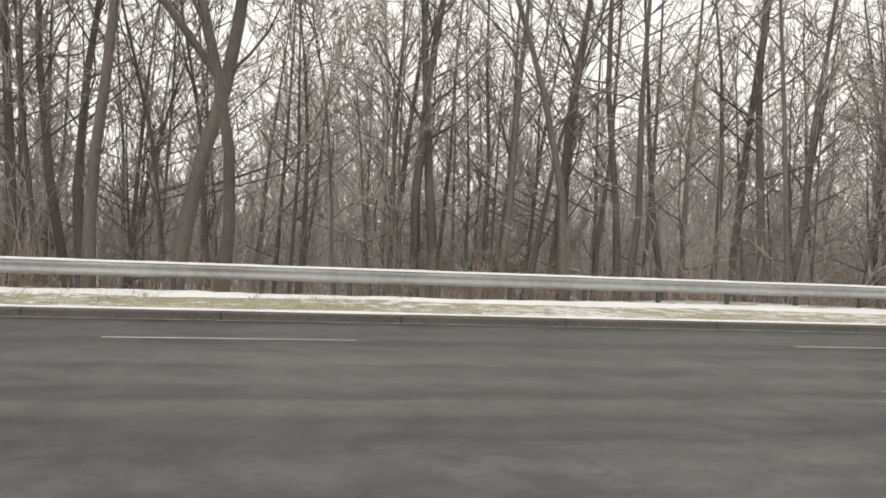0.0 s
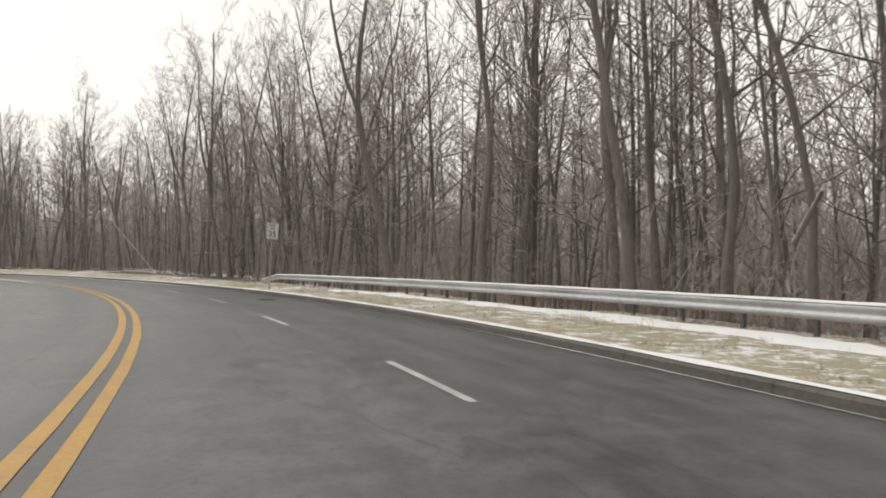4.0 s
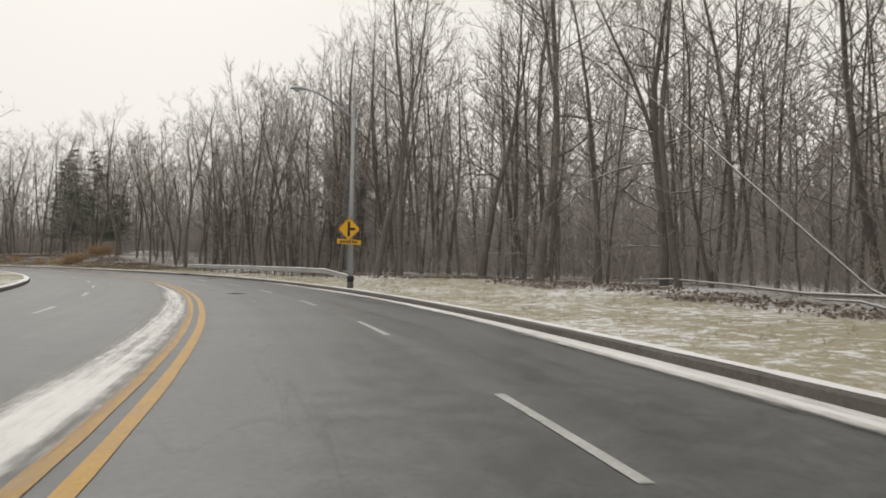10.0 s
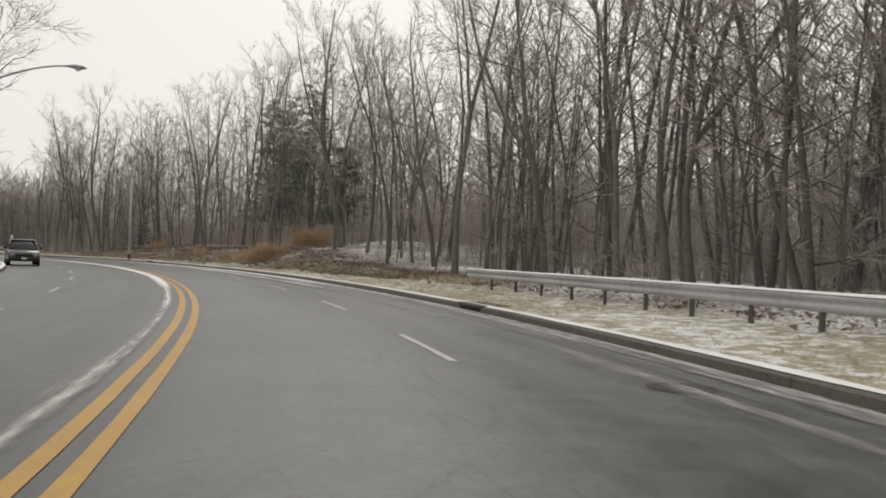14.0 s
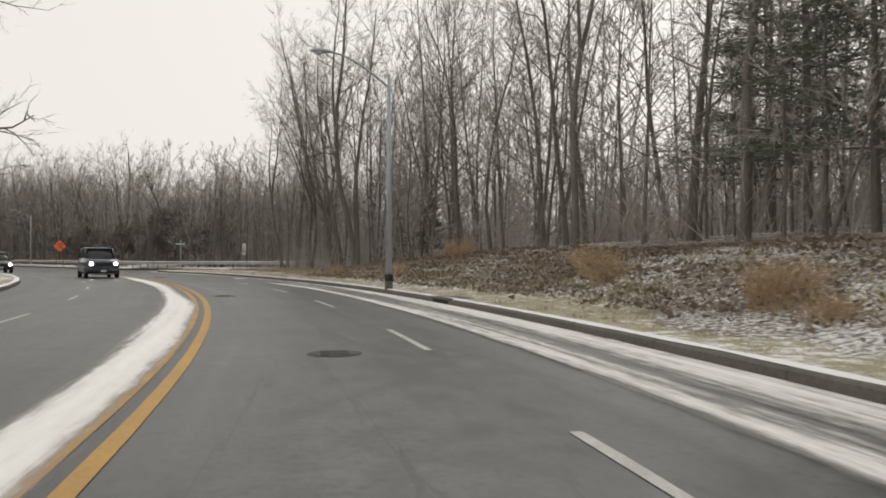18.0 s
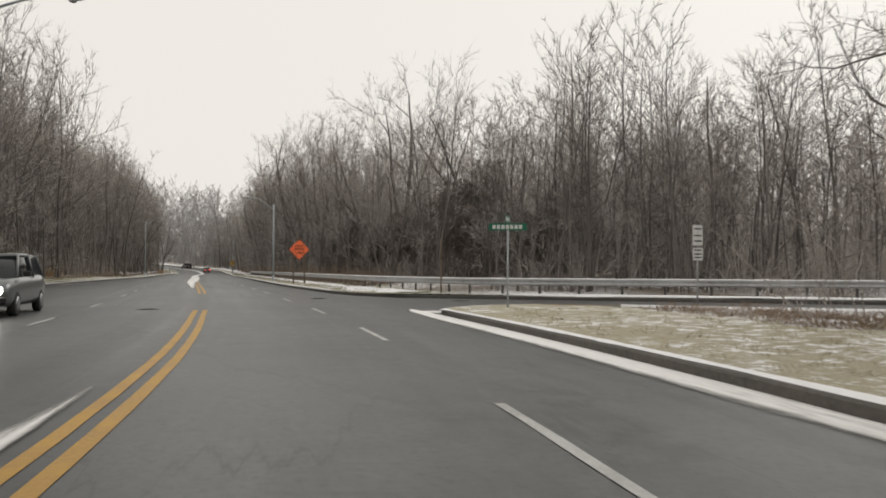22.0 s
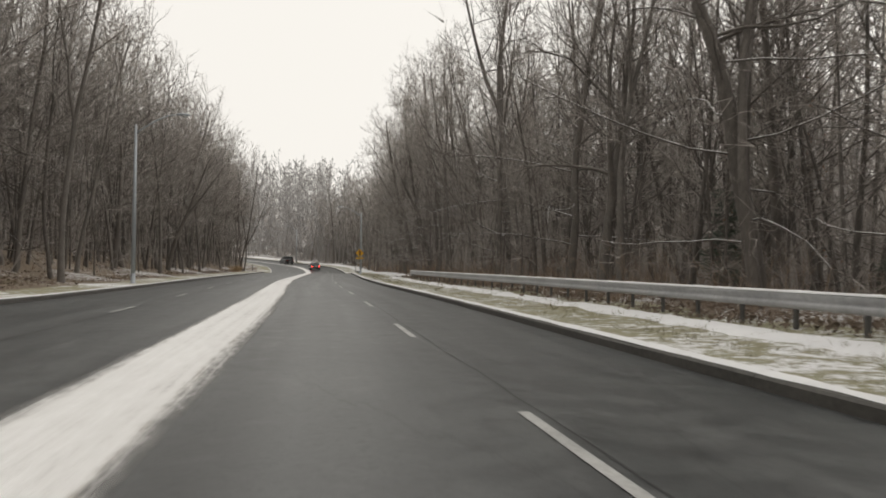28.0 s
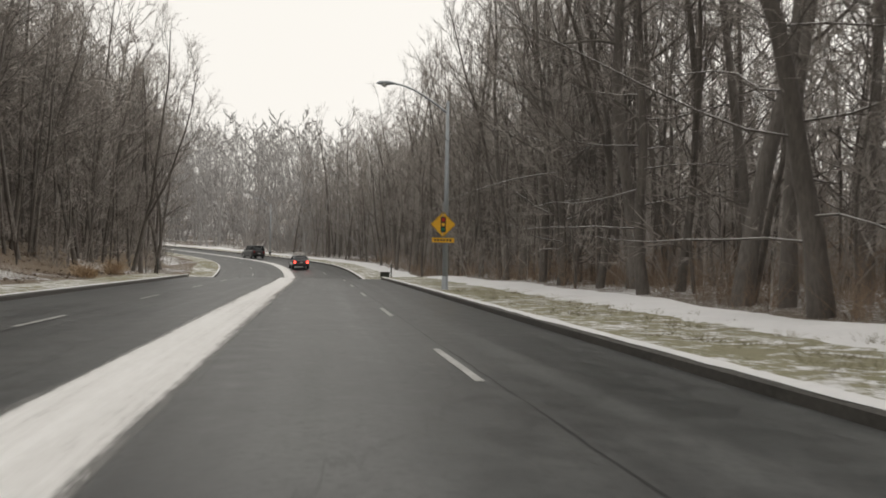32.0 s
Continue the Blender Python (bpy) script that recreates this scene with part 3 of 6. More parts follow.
def side_snow(d0, d1, start, out, w0, w1, z=0.17):
    """A ragged band of snow lying beside the side road."""
    verts, n = [], int((d1 - d0) / 0.5)
    for i in range(n + 1):
        d = d0 + (d1 - d0) * i / n
        thin = min(1.0, (d - d0) / 4, (d1 - d) / 4) + 0.02
        a = w0 + 0.15 * noise.noise(Vector((d * 0.7, 1, 5)))
        b = a + (w1 - w0) * thin * (0.8 + 0.5 * noise.noise(Vector((d * 0.45, 3, 5))))
        for u, h in ((0, -0.05), (0.1, 0.05), (0.5, 0.08), (0.9, 0.06), (1, -0.05)):
            p = start + SIDE_DIR * d + out * (a + (b - a) * u)
            verts.append((p.x, p.y, z + h))
    faces = [(r * 5 + c, r * 5 + c + 1, r * 5 + c + 6, r * 5 + c + 5) for r in range(n) for c in range(4)]
    return tagged(new("verge_snow", mesh_from("verge_snow", verts, faces, M["snow"], True)), "white band of snow along the side road's kerb", "snow", kind="stuff")


side_snow(5, 62, SIDE_B, Vector((-0.304, -0.953, 0)), 0.3, 2.0)
side_snow(5, 40, SIDE_A, Vector((0.304, 0.953, 0)), 0.3, 1.0)


def ribbon(s0, s1, off, width, z, mat, name="line", rough=0.0, step=1.0):
    """A flat painted or lying strip along the road."""
    n = max(1, int(math.ceil((s1 - s0) / step)))
    verts = []
    for i in range(n + 1):
        s = s0 + (s1 - s0) * i / n
        o = off(s) if callable(off) else off
        w = width(s) if callable(width) else width
        verts += [at_road(s, o - w / 2 + rough * rng.uniform(-1, 1), z), at_road(s, o + w / 2 + rough * rng.uniform(-1, 1), z)]
    return mesh_from(name, verts, [(2 * i, 2 * i + 1, 2 * i + 3, 2 * i + 2) for i in range(n)], mat)


marks = empty("road_marking", Matrix(), "worn yellow and white painted lane lines", "road marking", kind="structure")
sway = lambda s: float(np.interp(s, [0, 13, 45, 69, 93, 119, 132, 152, 174, 188, 196, 217, 232, 245, 256, 281, 292, 300, 330], [0, -0.02, 0.05, 0.12, -0.05, -0.08, -0.1, 0.03, 0.16, 0.2, 0.14, 0.02, 0.06, 0.06, -0.05, 0.05, 0.1, 0.1, 0.0]))
lane = lambda s: float(np.interp(s, [-12, -4, 6, 15, 25, 36, 47, 67, 80, 98, 126, 136, 145, 174, 184, 202, 221, 240, 250, 269, 289, 344, 387, 400], [4.5, 4.5, 4.0, 3.85, 3.55, 3.8, 3.95, 3.95, 3.95, 3.8, 3.75, 3.85, 3.9, 4.0, 4.0, 3.82, 3.92, 4.1, 4.05, 3.8, 3.9, 3.7, 3.9, 3.9]))
for a, b in ((-60, -16), (1.5, 259.2), (277.0, 600)):
    for o in (0.235, 0.525):
        part("yellow_line", ribbon(a, b, lambda s, o=o: o + sway(s), 0.15, 0.007, M["yellow_paint"], rough=0.006), None, marks)
DASH_ENDS = [-49, -38.5, -28, -17.8, -7.6, 5.0, 15.2, 25.3, 36, 46.6, 57.2, 67.5, 78.1, 88, 97.8, 107.8, 116.7, 126.2, 136, 145, 154.7, 164.4, 174, 183.8, 192.4, 202.4, 212, 221.4, 230.8, 240.1, 250.4, 259.6,
             269, 280, 289.4, 300.2, 311.2, 322.2, 333.1, 344, 355, 365.8, 376.6, 387.3, 397.9, 408.5, 419, 429.6, 440.2, 450.8, 461.4, 472, 482.6, 493.2, 503.8, 514.4, 525]
for e in DASH_ENDS:
    part("lane_dash", ribbon(e - 3.3, e, lane(e), 0.11, 0.007, M["white_paint"], rough=0.006), None, marks)
    part("lane_dash", ribbon(e - 6.8, e - 3.8, -3.3, 0.11, 0.007, M["white_paint"], rough=0.006), None, marks)
M["tar"] = material("black_joint_tar", (0.022, 0.022, 0.022), 0.5)
seams = empty("road_seam", Matrix(), "dark tarred joint running along the lanes", "road seam", kind="structure")
for a, b, off in ((286, 560, lambda s: lane(s) + 0.16), (292, 560, lambda s: -3.15)):
    part("joint", ribbon(a, b, lambda s, off=off: off(s) + 0.05 * noise.noise(Vector((s * 0.35, a, 1))) + 0.02 * noise.noise(Vector((s * 1.9, a, 2))), lambda s: max(0.006, 0.022 + 0.03 * noise.noise(Vector((s * 0.6, b, 5)))), 0.004, M["tar"], step=0.5), None, seams)
c0 = (SIDE_A + SIDE_B) / 2
for d in (-0.1, 0.1):
    nrm = Vector((0.304, 0.953, 0)) * d
    p, q = c0 + SIDE_DIR * 4 + nrm, c0 + SIDE_DIR * 60 + nrm
    w = Vector((0.304, 0.953, 0)) * 0.06
    part("yellow_line", mesh_from("line", [(*(v.xy), 0.012) for v in (p - w, q - w, q + w, p + w)], [(3, 2, 1, 0)], M["yellow_paint"]), None, marks)


def film(name, s0, s1, o0, o1, cover, label, step=0.11, z=0.011):
    """A sheet of thin snow on the road; cover(s, o) from 0 (none) to 1."""
    n, k = int((s1 - s0) / 0.8), max(3, int((o1 - o0) / step))
    ss, oo = np.linspace(s0, s1, n + 1), np.linspace(o0, o1, k + 1)
    verts = [at_road(s, o, z + 0.012 * math.sin(math.pi * c / k)) for s in ss for c, o in enumerate(oo)]
    faces = [(r * (k + 1) + c, r * (k + 1) + c + 1, (r + 1) * (k + 1) + c + 1, (r + 1) * (k + 1) + c) for r in range(n) for c in range(k)]
    val = np.array([cover(s, o) for s in ss for o in oo], np.float32)
    keep = [f for f in faces if max(val[i] for i in f) > 0.01]
    me = uv_by_road(mesh_from(name, verts, keep, M["film"], True))
    me.attributes.new("cover", "FLOAT", "POINT").data.foreach_set("value", val)
    return tagged(new(name, me), label, "snow", kind="stuff")


def band(a, b, soft=0.3, top=1.0, fade=None):
    """Cover of a band between the edges a(s) and b(s)."""
    def f(s, o):
        lo, hi = a(s), b(s)
        e = min(soft, max(0.02, (hi - lo) / 2))
        g = fade or e
        return top * min(1.0, float(smooth(lo - e * 0.4, lo + e, o))) * min(1.0, float(1 - smooth(hi - g, hi + g * 0.4, o))) * min(1.0, max(0.0, (hi - lo) / 0.25))
    return f


def ease(pairs):
    xs, ys = zip(*pairs)
    return lambda s: float(np.interp(s, xs, ys))


# snow between the lanes, widening along the way
thin = ease([(56, 0.7), (64, 0.78), (98, 0.78), (112, 0.62), (122, 0.5), (140, 0.62), (152, 0.8), (160, 1.0), (250, 1.0)])
centre = band(ease([(58, -0.25), (70, -0.8), (104, -0.75), (114, -0.5), (125, -0.25), (150, -0.4), (165, -0.45), (185, -0.5), (196, -0.75), (228, -0.85), (240, -0.2), (244, 0)]),
     ease([(58, -0.25), (70, 0.34), (106, 0.3), (114, 0.08), (125, 0.0), (150, 0.08), (163, 0.42), (201, 0.36), (207, 0.06), (212, 0.06), (222, 0.2), (234, 0.3), (240, 0.0), (244, 0)]), 0.45)
film("centre_snow", 56, 245, -1.5, 0.9, lambda s, o: centre(s, o - sway(s)) * thin(s), "thin band of snow along the yellow centre lines")
film("centre_snow", 282, 600, -1.1, 1.2, band(ease([(284, 0.1), (292, -0.25), (310, -0.5), (330, -0.66), (380, -0.62), (410, -0.5), (600, -0.5)]), ease([(284, 0.1), (292, 0.3), (310, 0.45), (330, 0.86), (600, 0.84)]), fade=0.42), "broad band of snow lying along the road's centre")
# snow in the right gutter: against the kerb, with streaks between wheel tracks further out
inner = ease([(-60, 6.9), (40, 6.9), (47, 6.85), (60, 6.55), (72, 6.4), (84, 6.3), (95, 6.5), (110, 6.3), (130, 6.35), (152, 6.25), (170, 6.2), (200, 6.1), (212, 6.4), (222, 6.75), (232, 6.55), (240, 6.3), (248, 6.25), (254, 6.3), (257.4, 6.5), (258.4, 7.0)])
outer = ease([(105, 5.3), (120, 5.1), (150, 5.25), (170, 5.2), (177, 5.1), (200, 5.1), (213, 5.15), (219, 4.9), (221, 5.0)])
outer2 = ease([(105, 5.3), (120, 5.4), (150, 5.65), (170, 5.75), (185, 5.75), (205, 5.7), (212, 5.75), (219, 5.5), (221, 5.0)])
kerbside, streak = band(inner, lambda s: 7.3 if s < 257 else 7.1, 0.35, 0.80), band(outer, outer2, 0.25, 0.80)
haze = lambda s: float(smooth(108, 125, s) * (1 - smooth(214, 236, s)))
patchy = ease([(108, 1.0), (120, 0.72), (146, 0.62), (160, 1.0), (238, 1.0), (247, 1.25)])
film("gutter_snow", -60, 261, 4.5, 7.04, lambda s, o: patchy(s) * max(kerbside(s, o), streak(s, o) * float(smooth(146, 158, s)) if 105 < s < 221 else 0, 0.50 * haze(s) * float(smooth(5.2, 5.6, o))), "thin snow lying along the gutter in streaks")
film("gutter_snow", 250, 261, 7.0, 8.2, lambda s, o: float(smooth(255.2, 256.2, s) * (1 - smooth(256.5, 258, s + 0.6 * (o - 7)))), "snow drifted round the end of the kerb")
film("gutter_snow", 225, 233, 4.9, 6.5, lambda s, o: 0.95 * math.exp(-((s - 228.6) / 2.2) ** 2 - ((o - 5.72) / 0.34) ** 2), "small patch of snow between the wheel tracks")
# snow caps along kerbs and on the verge
def cap(name, s0, s1, o0, o1, z, label):
    n = int((s1 - s0) / 0.5)
    verts, faces = [], []
    for i in range(n + 1):
        s = s0 + (s1 - s0) * i / n
        w = max(0.3, 0.9 + 0.5 * noise.noise(Vector((s * 0.5, o0, 4))) + 0.25 * noise.noise(Vector((s * 2.1, o0, 9))))
        e = right_edge(s) if o0 > 0 else -left_edge(s)
        m = e + (o0 + o1) / 2
        for o, h in ((m + (o0 - o1) / 2 * w, 0.0), (m, 0.03 * w), (m + (o1 - o0) / 2 * w, 0.0)):
            verts.append(at_road(s, o, z + h))
    for r in range(n):
        for c in range(2):
            faces.append((r * 3 + c, r * 3 + c + 1, r * 3 + c + 4, r * 3 + c + 3))
    return tagged(new(name, mesh_from(name, verts, faces, M["snow"], True)), label, "snow", kind="stuff")


cap("kerb_snow", -60, 255, 0.06, 0.32, 0.157, "thin snow on top of the kerb")
cap("kerb_snow", 277, 560, 0.04, 0.40, 0.157, "thin snow on top of the kerb")
cap("kerb_snow", -60, 256, -0.32, -0.03, 0.157, "snow on top of the kerb")
cap("kerb_snow", 298, 560, -0.22, -0.03, 0.157, "thin snow on top of the kerb beside the grass")


def verge_snow(name, s0, s1, a_of, b_of, label):
    """Snow lying on the grass, with ragged edges."""
    n, k = int((s1 - s0) / 0.4), 6
    verts = []
    for i in range(n + 1):
        s = s0 + (s1 - s0) * i / n
        a = a_of(s) + 0.35 * noise.noise(Vector((s * 0.45, 11, 0))) + 0.12 * noise.noise(Vector((s * 2.2, 12, 0)))
        b = b_of(s) + 0.35 * noise.noise(Vector((s * 0.4, 21, 0))) + 0.12 * noise.noise(Vector((s * 2.0, 22, 0)))
        for c in range(k):
            u = c / (k - 1)
            o = a + (b - a) * u
            lump = 0.05 * noise.noise(Vector((s * 0.6, o * 0.8, 3))) + 0.025 * noise.noise(Vector((s * 2.1, o * 2.3, 5)))
            verts.append(at_road(s, o, float(land(s, o)) + lump + 0.004 + 0.06 * math.sin(math.pi * u) ** 0.5))
    faces = [(r * k + c, r * k + c + 1, (r + 1) * k + c + 1, (r + 1) * k + c) for r in range(n) for c in range(k - 1)]
    return tagged(new(name, mesh_from(name, verts, faces, M["snow"], True)), label, "snow", kind="stuff")


verge_snow("verge_snow", 270.5, 283, lambda s: float(np.interp(s, [270, 273, 277, 280, 283], [9.2, 8.2, 7.7, 8.5, 9.1])), lambda s: float(np.interp(s, [270, 288], [11.6, 10.2])), "white patch of snow behind the kerb's corner")
verge_snow("verge_snow", 278, 400, lambda s: 8.95, lambda s: 10.2, "band of snow lying below the guardrail")
verge_snow("verge_snow", 400, 560, lambda s: 9.6, lambda s: 12.2, "band of snow along the foot of the wood")
verge_snow("verge_snow", -58, 40, lambda s: 9.9, lambda s: 11.0, "thin snow lying by the guardrail")


# ---- guardrails ----
WAVE = [(-0.155, 0.0), (-0.13, 0.04), (-0.085, 0.075), (-0.04, 0.04), (0.0, 0.005), (0.04, 0.04), (0.085, 0.075), (0.13, 0.04), (0.155, 0.0)]


def guardrail(name, line, label, posts=True):
    """A W-beam rail along places (x, y, ground z): beams 3.8 m long on steel posts; its face looks to the left of the line."""
    pts = [Vector(p) for p in line]
    dist = np.r_[0, np.cumsum([(b - a).length for a, b in zip(pts[:-1], pts[1:])])]
    place = lambda d: Vector([float(np.interp(d, dist, [p[k] for p in pts])) for k in range(3)])
    base = empty(name, Matrix.Translation(pts[0]), label, "guardrail")
    inv = base.matrix_world.inverted()
    n = max(1, round(dist[-1] / 3.8))
    cuts = np.linspace(0, dist[-1], n + 1)
    made = {}
    bm = bmesh.new()
    box(bm, 0.10, -0.05, -0.4, 0.16, 0.05, 0.70)
    box(bm, 0.02, -0.04, 0.42, 0.10, 0.04, 0.68)
    post = bpy.data.meshes.new("post")
    bm.to_mesh(post)
    bm.free()
    post.materials.append(M["post_steel"])
    for i, (a, b) in enumerate(zip(cuts[:-1], cuts[1:])):
        p, q = place(a), place(b)
        length = round((q - p).length + 0.06, 2)
        if length not in made:
            verts, faces = [], []
            for t in (0, 0.004):
                for y in (0, length):
                    verts += [(-x - t + 0.02, y, 0.56 + z) for z, x in WAVE]
            k = len(WAVE)
            for lay in (0, 2 * k):
                faces += [(lay + j, lay + j + 1, lay + k + j + 1, lay + k + j) for j in range(k - 1)]
            made[length] = mesh_from("beam", verts, faces, M["galvanised"], True)
            w, fc = [], []
            for y in np.linspace(0, length, 8):
                e = rng.uniform(0.7, 1.1)
                w += [(-0.055 * e, y, 0.70), (-0.014, y, 0.716 + 0.034 * e), (0.035 * e, y, 0.70)]
            for r in range(7):
                for c in range(2):
                    fc.append((3 * r + c, 3 * r + c + 1, 3 * r + c + 4, 3 * r + c + 3))
            made[(length, 1)] = mesh_from("snow_cap", w, fc, M["snow"], True)
        d = (q - p).normalized()
        x = d.cross(Vector((0, 0, 1))).normalized()
        m = inv @ Matrix.Translation(p) @ Matrix((x, d, x.cross(d))).transposed().to_4x4()
        beam = part("beam", made[length], None, base, m=m)
        part("snow_cap", made[(length, 1)], None, beam, "thin snow lying on the rail")
        if posts:
            for u in (0.0, 0.5):
                part("post", post, None, base, m=m @ Matrix.Translation((0, u * length, 0)))
    return base


def rail_places(s0, s1, off, z=0.2, flare0=0.0, flare1=0.0, drop1=0.0):
    out = []
    for s in np.arange(s0, s1 + 0.1, 1.9):
        o = off + flare0 * (1 - smooth(s0, s0 + 9, s)) + flare1 * smooth(s1 - 9, s1, s)
        out.append(at_road(s, float(o), z - 0.35 * float((1 - smooth(s0, s0 + 4, s)) * (flare0 > 0)) - drop1 * float(smooth(s1 - 4, s1, s))))
    return out


guardrail("guardrail", rail_places(-60, 56, 11.3, 0.08, 0, 1.1, 0.4), "galvanised steel guardrail with snow on its top edge")
guardrail("guardrail", rail_places(118, 151, 10.4, 0.2, 0.9, 0.0), "short galvanised steel guardrail with snow on its top edge")
gl = [SIDE_B + SIDE_DIR * d + Vector((-0.304, -0.953, 0)) * 2.2 + Vector((0, 0, 0.18)) for d in (44, 36, 28, 20, 12, 6)]
gl += [at_road(s, float(np.interp(s, [270, 274, 280, 290], [12.4, 11.6, 10.75, 10.4])), 0.18) for s in (270, 273, 276, 280, 285)]
guardrail("guardrail", gl + rail_places(290, 403, 10.4, 0.2, 0, 1.0, 0.4), "long galvanised steel guardrail on steel posts, snow along its top")


# ---- street lamps ----
def street_lamp(s, off, reach, height=7.9, banded=True, label="grey steel street lamp with a curved arm"):
    """Tapered pole, most with a black band over a pale foot, a bowed arm towards the road and a cobra head."""
    foot = ground_at(s, off)
    toward = -1 if off > 0 else 1
    base = empty("street_lamp", Matrix.Translation(foot) @ Matrix.Rotation(heading(s), 4, "Z"), label, "street lamp", "street lamps along the road")
    x = toward
    part("pole", tube(bmesh.new(), [(0, 0, 0.55), (0, 0, height * 0.5), (0, 0, height)], [0.125, 0.10, 0.065], 12), M["lamp_steel"], base)
    if banded:
        part("foot", tube(bmesh.new(), [(0, 0, -0.3), (0, 0, 0.02), (0, 0, 0.36)], [0.16, 0.155, 0.145], 12), M["concrete"], base, "pale foot of the pole")
        part("band", tube(bmesh.new(), [(0, 0, 0.30), (0, 0, 0.33), (0, 0, 0.52), (0, 0, 0.56)], [0.15, 0.165, 0.165, 0.13], 12), M["black_band"], base, "black band")
    else:
        part("foot", tube(bmesh.new(), [(0, 0, -0.3), (0, 0, 0.04), (0, 0, 0.06), (0, 0, 0.56)], [0.17, 0.17, 0.135, 0.127], 12), M["lamp_steel"], base, "flanged steel foot")
    arm = [(x * reach * u, 0, height - 0.5 + 1.15 * math.sin(u * 1.45)) for u in np.linspace(0, 1, 9)]
    part("arm", tube(bmesh.new(), arm, [0.045] * 5 + [0.038] * 4, 8), M["lamp_steel"], base)
    e = Vector(arm[-1])
    bm = bmesh.new()
    tube(bm, [e + Vector((x * d, 0, h)) for d, h in ((-0.08, 0), (0.05, 0.01), (0.25, 0.02), (0.55, 0.0), (0.72, -0.03))], [0.05, 0.10, 0.15, 0.14, 0.03], 10)
    for v in bm.verts:
        v.co.z = e.z + (v.co.z - e.z) * 0.6
    part("head", bm, M["lamp_steel"], base, "grey cobra head")
    bm = bmesh.new()
    tube(bm, [e + Vector((x * 0.38, 0, h)) for h in (-0.05, -0.12, -0.16)], [0.13, 0.11, 0.04], 10)
    part("lens", bm, M["lens"], base, "clear bowl lens")
    return base


M["lens"] = material("lamp_lens", (0.5, 0.5, 0.48), 0.2)
street_lamp(-5.1, 7.95, 2.6)
street_lamp(106.0, 7.55, 2.2, 8.25)
street_lamp(206.6, 7.25, 2.2)
street_lamp(312.3, 7.55, 2.1, 7.45, False)
street_lamp(429.9, 7.4, 2.3, banded=False)
street_lamp(58.4, -6.9, 3.2)
street_lamp(159.4, -6.9, 3.2)
street_lamp(258.0, -6.5, 2.8, 8.5)
street_lamp(373.2, -7.7, 2.2, 8.85, False)
street_lamp(520.0, 8.2, 2.2)

# ---- signs ----
M["sign_white"] = two_scale("white_sign_sheeting", (0.62, 0.62, 0.60), (0.74, 0.74, 0.73), 6, 1.5, (0.4, 0.6), 0.0)
M["sign_yellow"] = two_scale("yellow_sign_sheeting", (0.90, 0.47, 0.025), (0.96, 0.55, 0.04), 6, 1.5, (0.4, 0.6), 0.0)
M["sign_orange"] = two_scale("orange_sign_sheeting", (0.97, 0.17, 0.06), (1.0, 0.23, 0.09), 6, 1.5, (0.45, 0.65), 0.0)
M["sign_green"] = two_scale("green_sign_sheeting", (0.01, 0.12, 0.07), (0.02, 0.18, 0.11), 6, 1.5, (0.4, 0.6), 0.0)
M["sign_black"] = material("black_sign_print", (0.02, 0.02, 0.02), 0.6)
M["sign_red"] = material("red_sign_print", (0.5, 0.03, 0.02), 0.6)
M["bare_alu"] = two_scale("bare_aluminium", (0.35, 0.35, 0.36), (0.5, 0.5, 0.5), 9, 1, (0.4, 0.6), 0.05, metal=0.6)


def plate(w, h, radius=0.04, t=0.006):
    """A sign plate in the x-z plane with rounded corners, its front towards -y."""
    bm = bmesh.new()
    pts = []
    for cx, cz, a0 in ((w / 2 - radius, h / 2 - radius, 0), (-w / 2 + radius, h / 2 - radius, 90), (-w / 2 + radius, -h / 2 + radius, 180), (w / 2 - radius, -h / 2 + radius, 270)):
        pts += [(cx + radius * math.cos(radians(a0 + k)), cz + radius * math.sin(radians(a0 + k))) for k in (0, 30, 60, 90)]
    f = [bm.verts.new((x, 0, z)) for x, z in pts]
    b = [bm.verts.new((x, t, z)) for x, z in pts]
    bm.faces.new(f)
    bm.faces.new(b[::-1])
    for i in range(len(f)):
        j = (i + 1) % len(f)
        bm.faces.new((f[j], f[i], b[i], b[j]))
    bmesh.ops.recalc_face_normals(bm, faces=bm.faces)
    return bm


def turned(bm, m):
    bmesh.ops.transform(bm, matrix=m, verts=bm.verts)
    return bm


def frame_line(w, h, t, y, inset=0.03):
    """A thin printed border."""
    bm = bmesh.new()
    a, b = w / 2 - inset, h / 2 - inset
    for x0, z0, x1, z1 in ((-a, b - t, a, b), (-a, -b, a, -b + t), (-a, -b + t, -a + t, b - t), (a - t, -b + t, a, b - t)):
        box(bm, x0, y, z0, x1, y + 0.001, z1)
    return bm


def writing(text, size, mat, parent, x, z, y=-0.004, bold=0.0, spread=1.0):
    cu = bpy.data.curves.new("lettering", "FONT")
    cu.body, cu.size, cu.align_x, cu.align_y, cu.extrude, cu.offset, cu.space_character = text, size, "CENTER", "CENTER", 0.001, bold, spread
    ob = new("lettering_curve", cu)
    bpy.context.view_layer.update()
    me = bpy.data.meshes.new_from_object(ob.evaluated_get(bpy.context.evaluated_depsgraph_get()))
    bpy.data.objects.remove(ob)
    me.materials.clear()
    me.materials.append(mat)
    me.transform(pose(x, y, z, 90, 0, 0))
    return part("lettering", me, None, parent)


def bars(spec, mat, parent, y=-0.003, m=None):
    bm = bmesh.new()
    for x0, z0, x1, z1 in spec:
        box(bm, x0, y, z0, x1, y + 0.0015, z1)
    if m is not None:
        turned(bm, m)
    return part("print", bm, mat, parent)


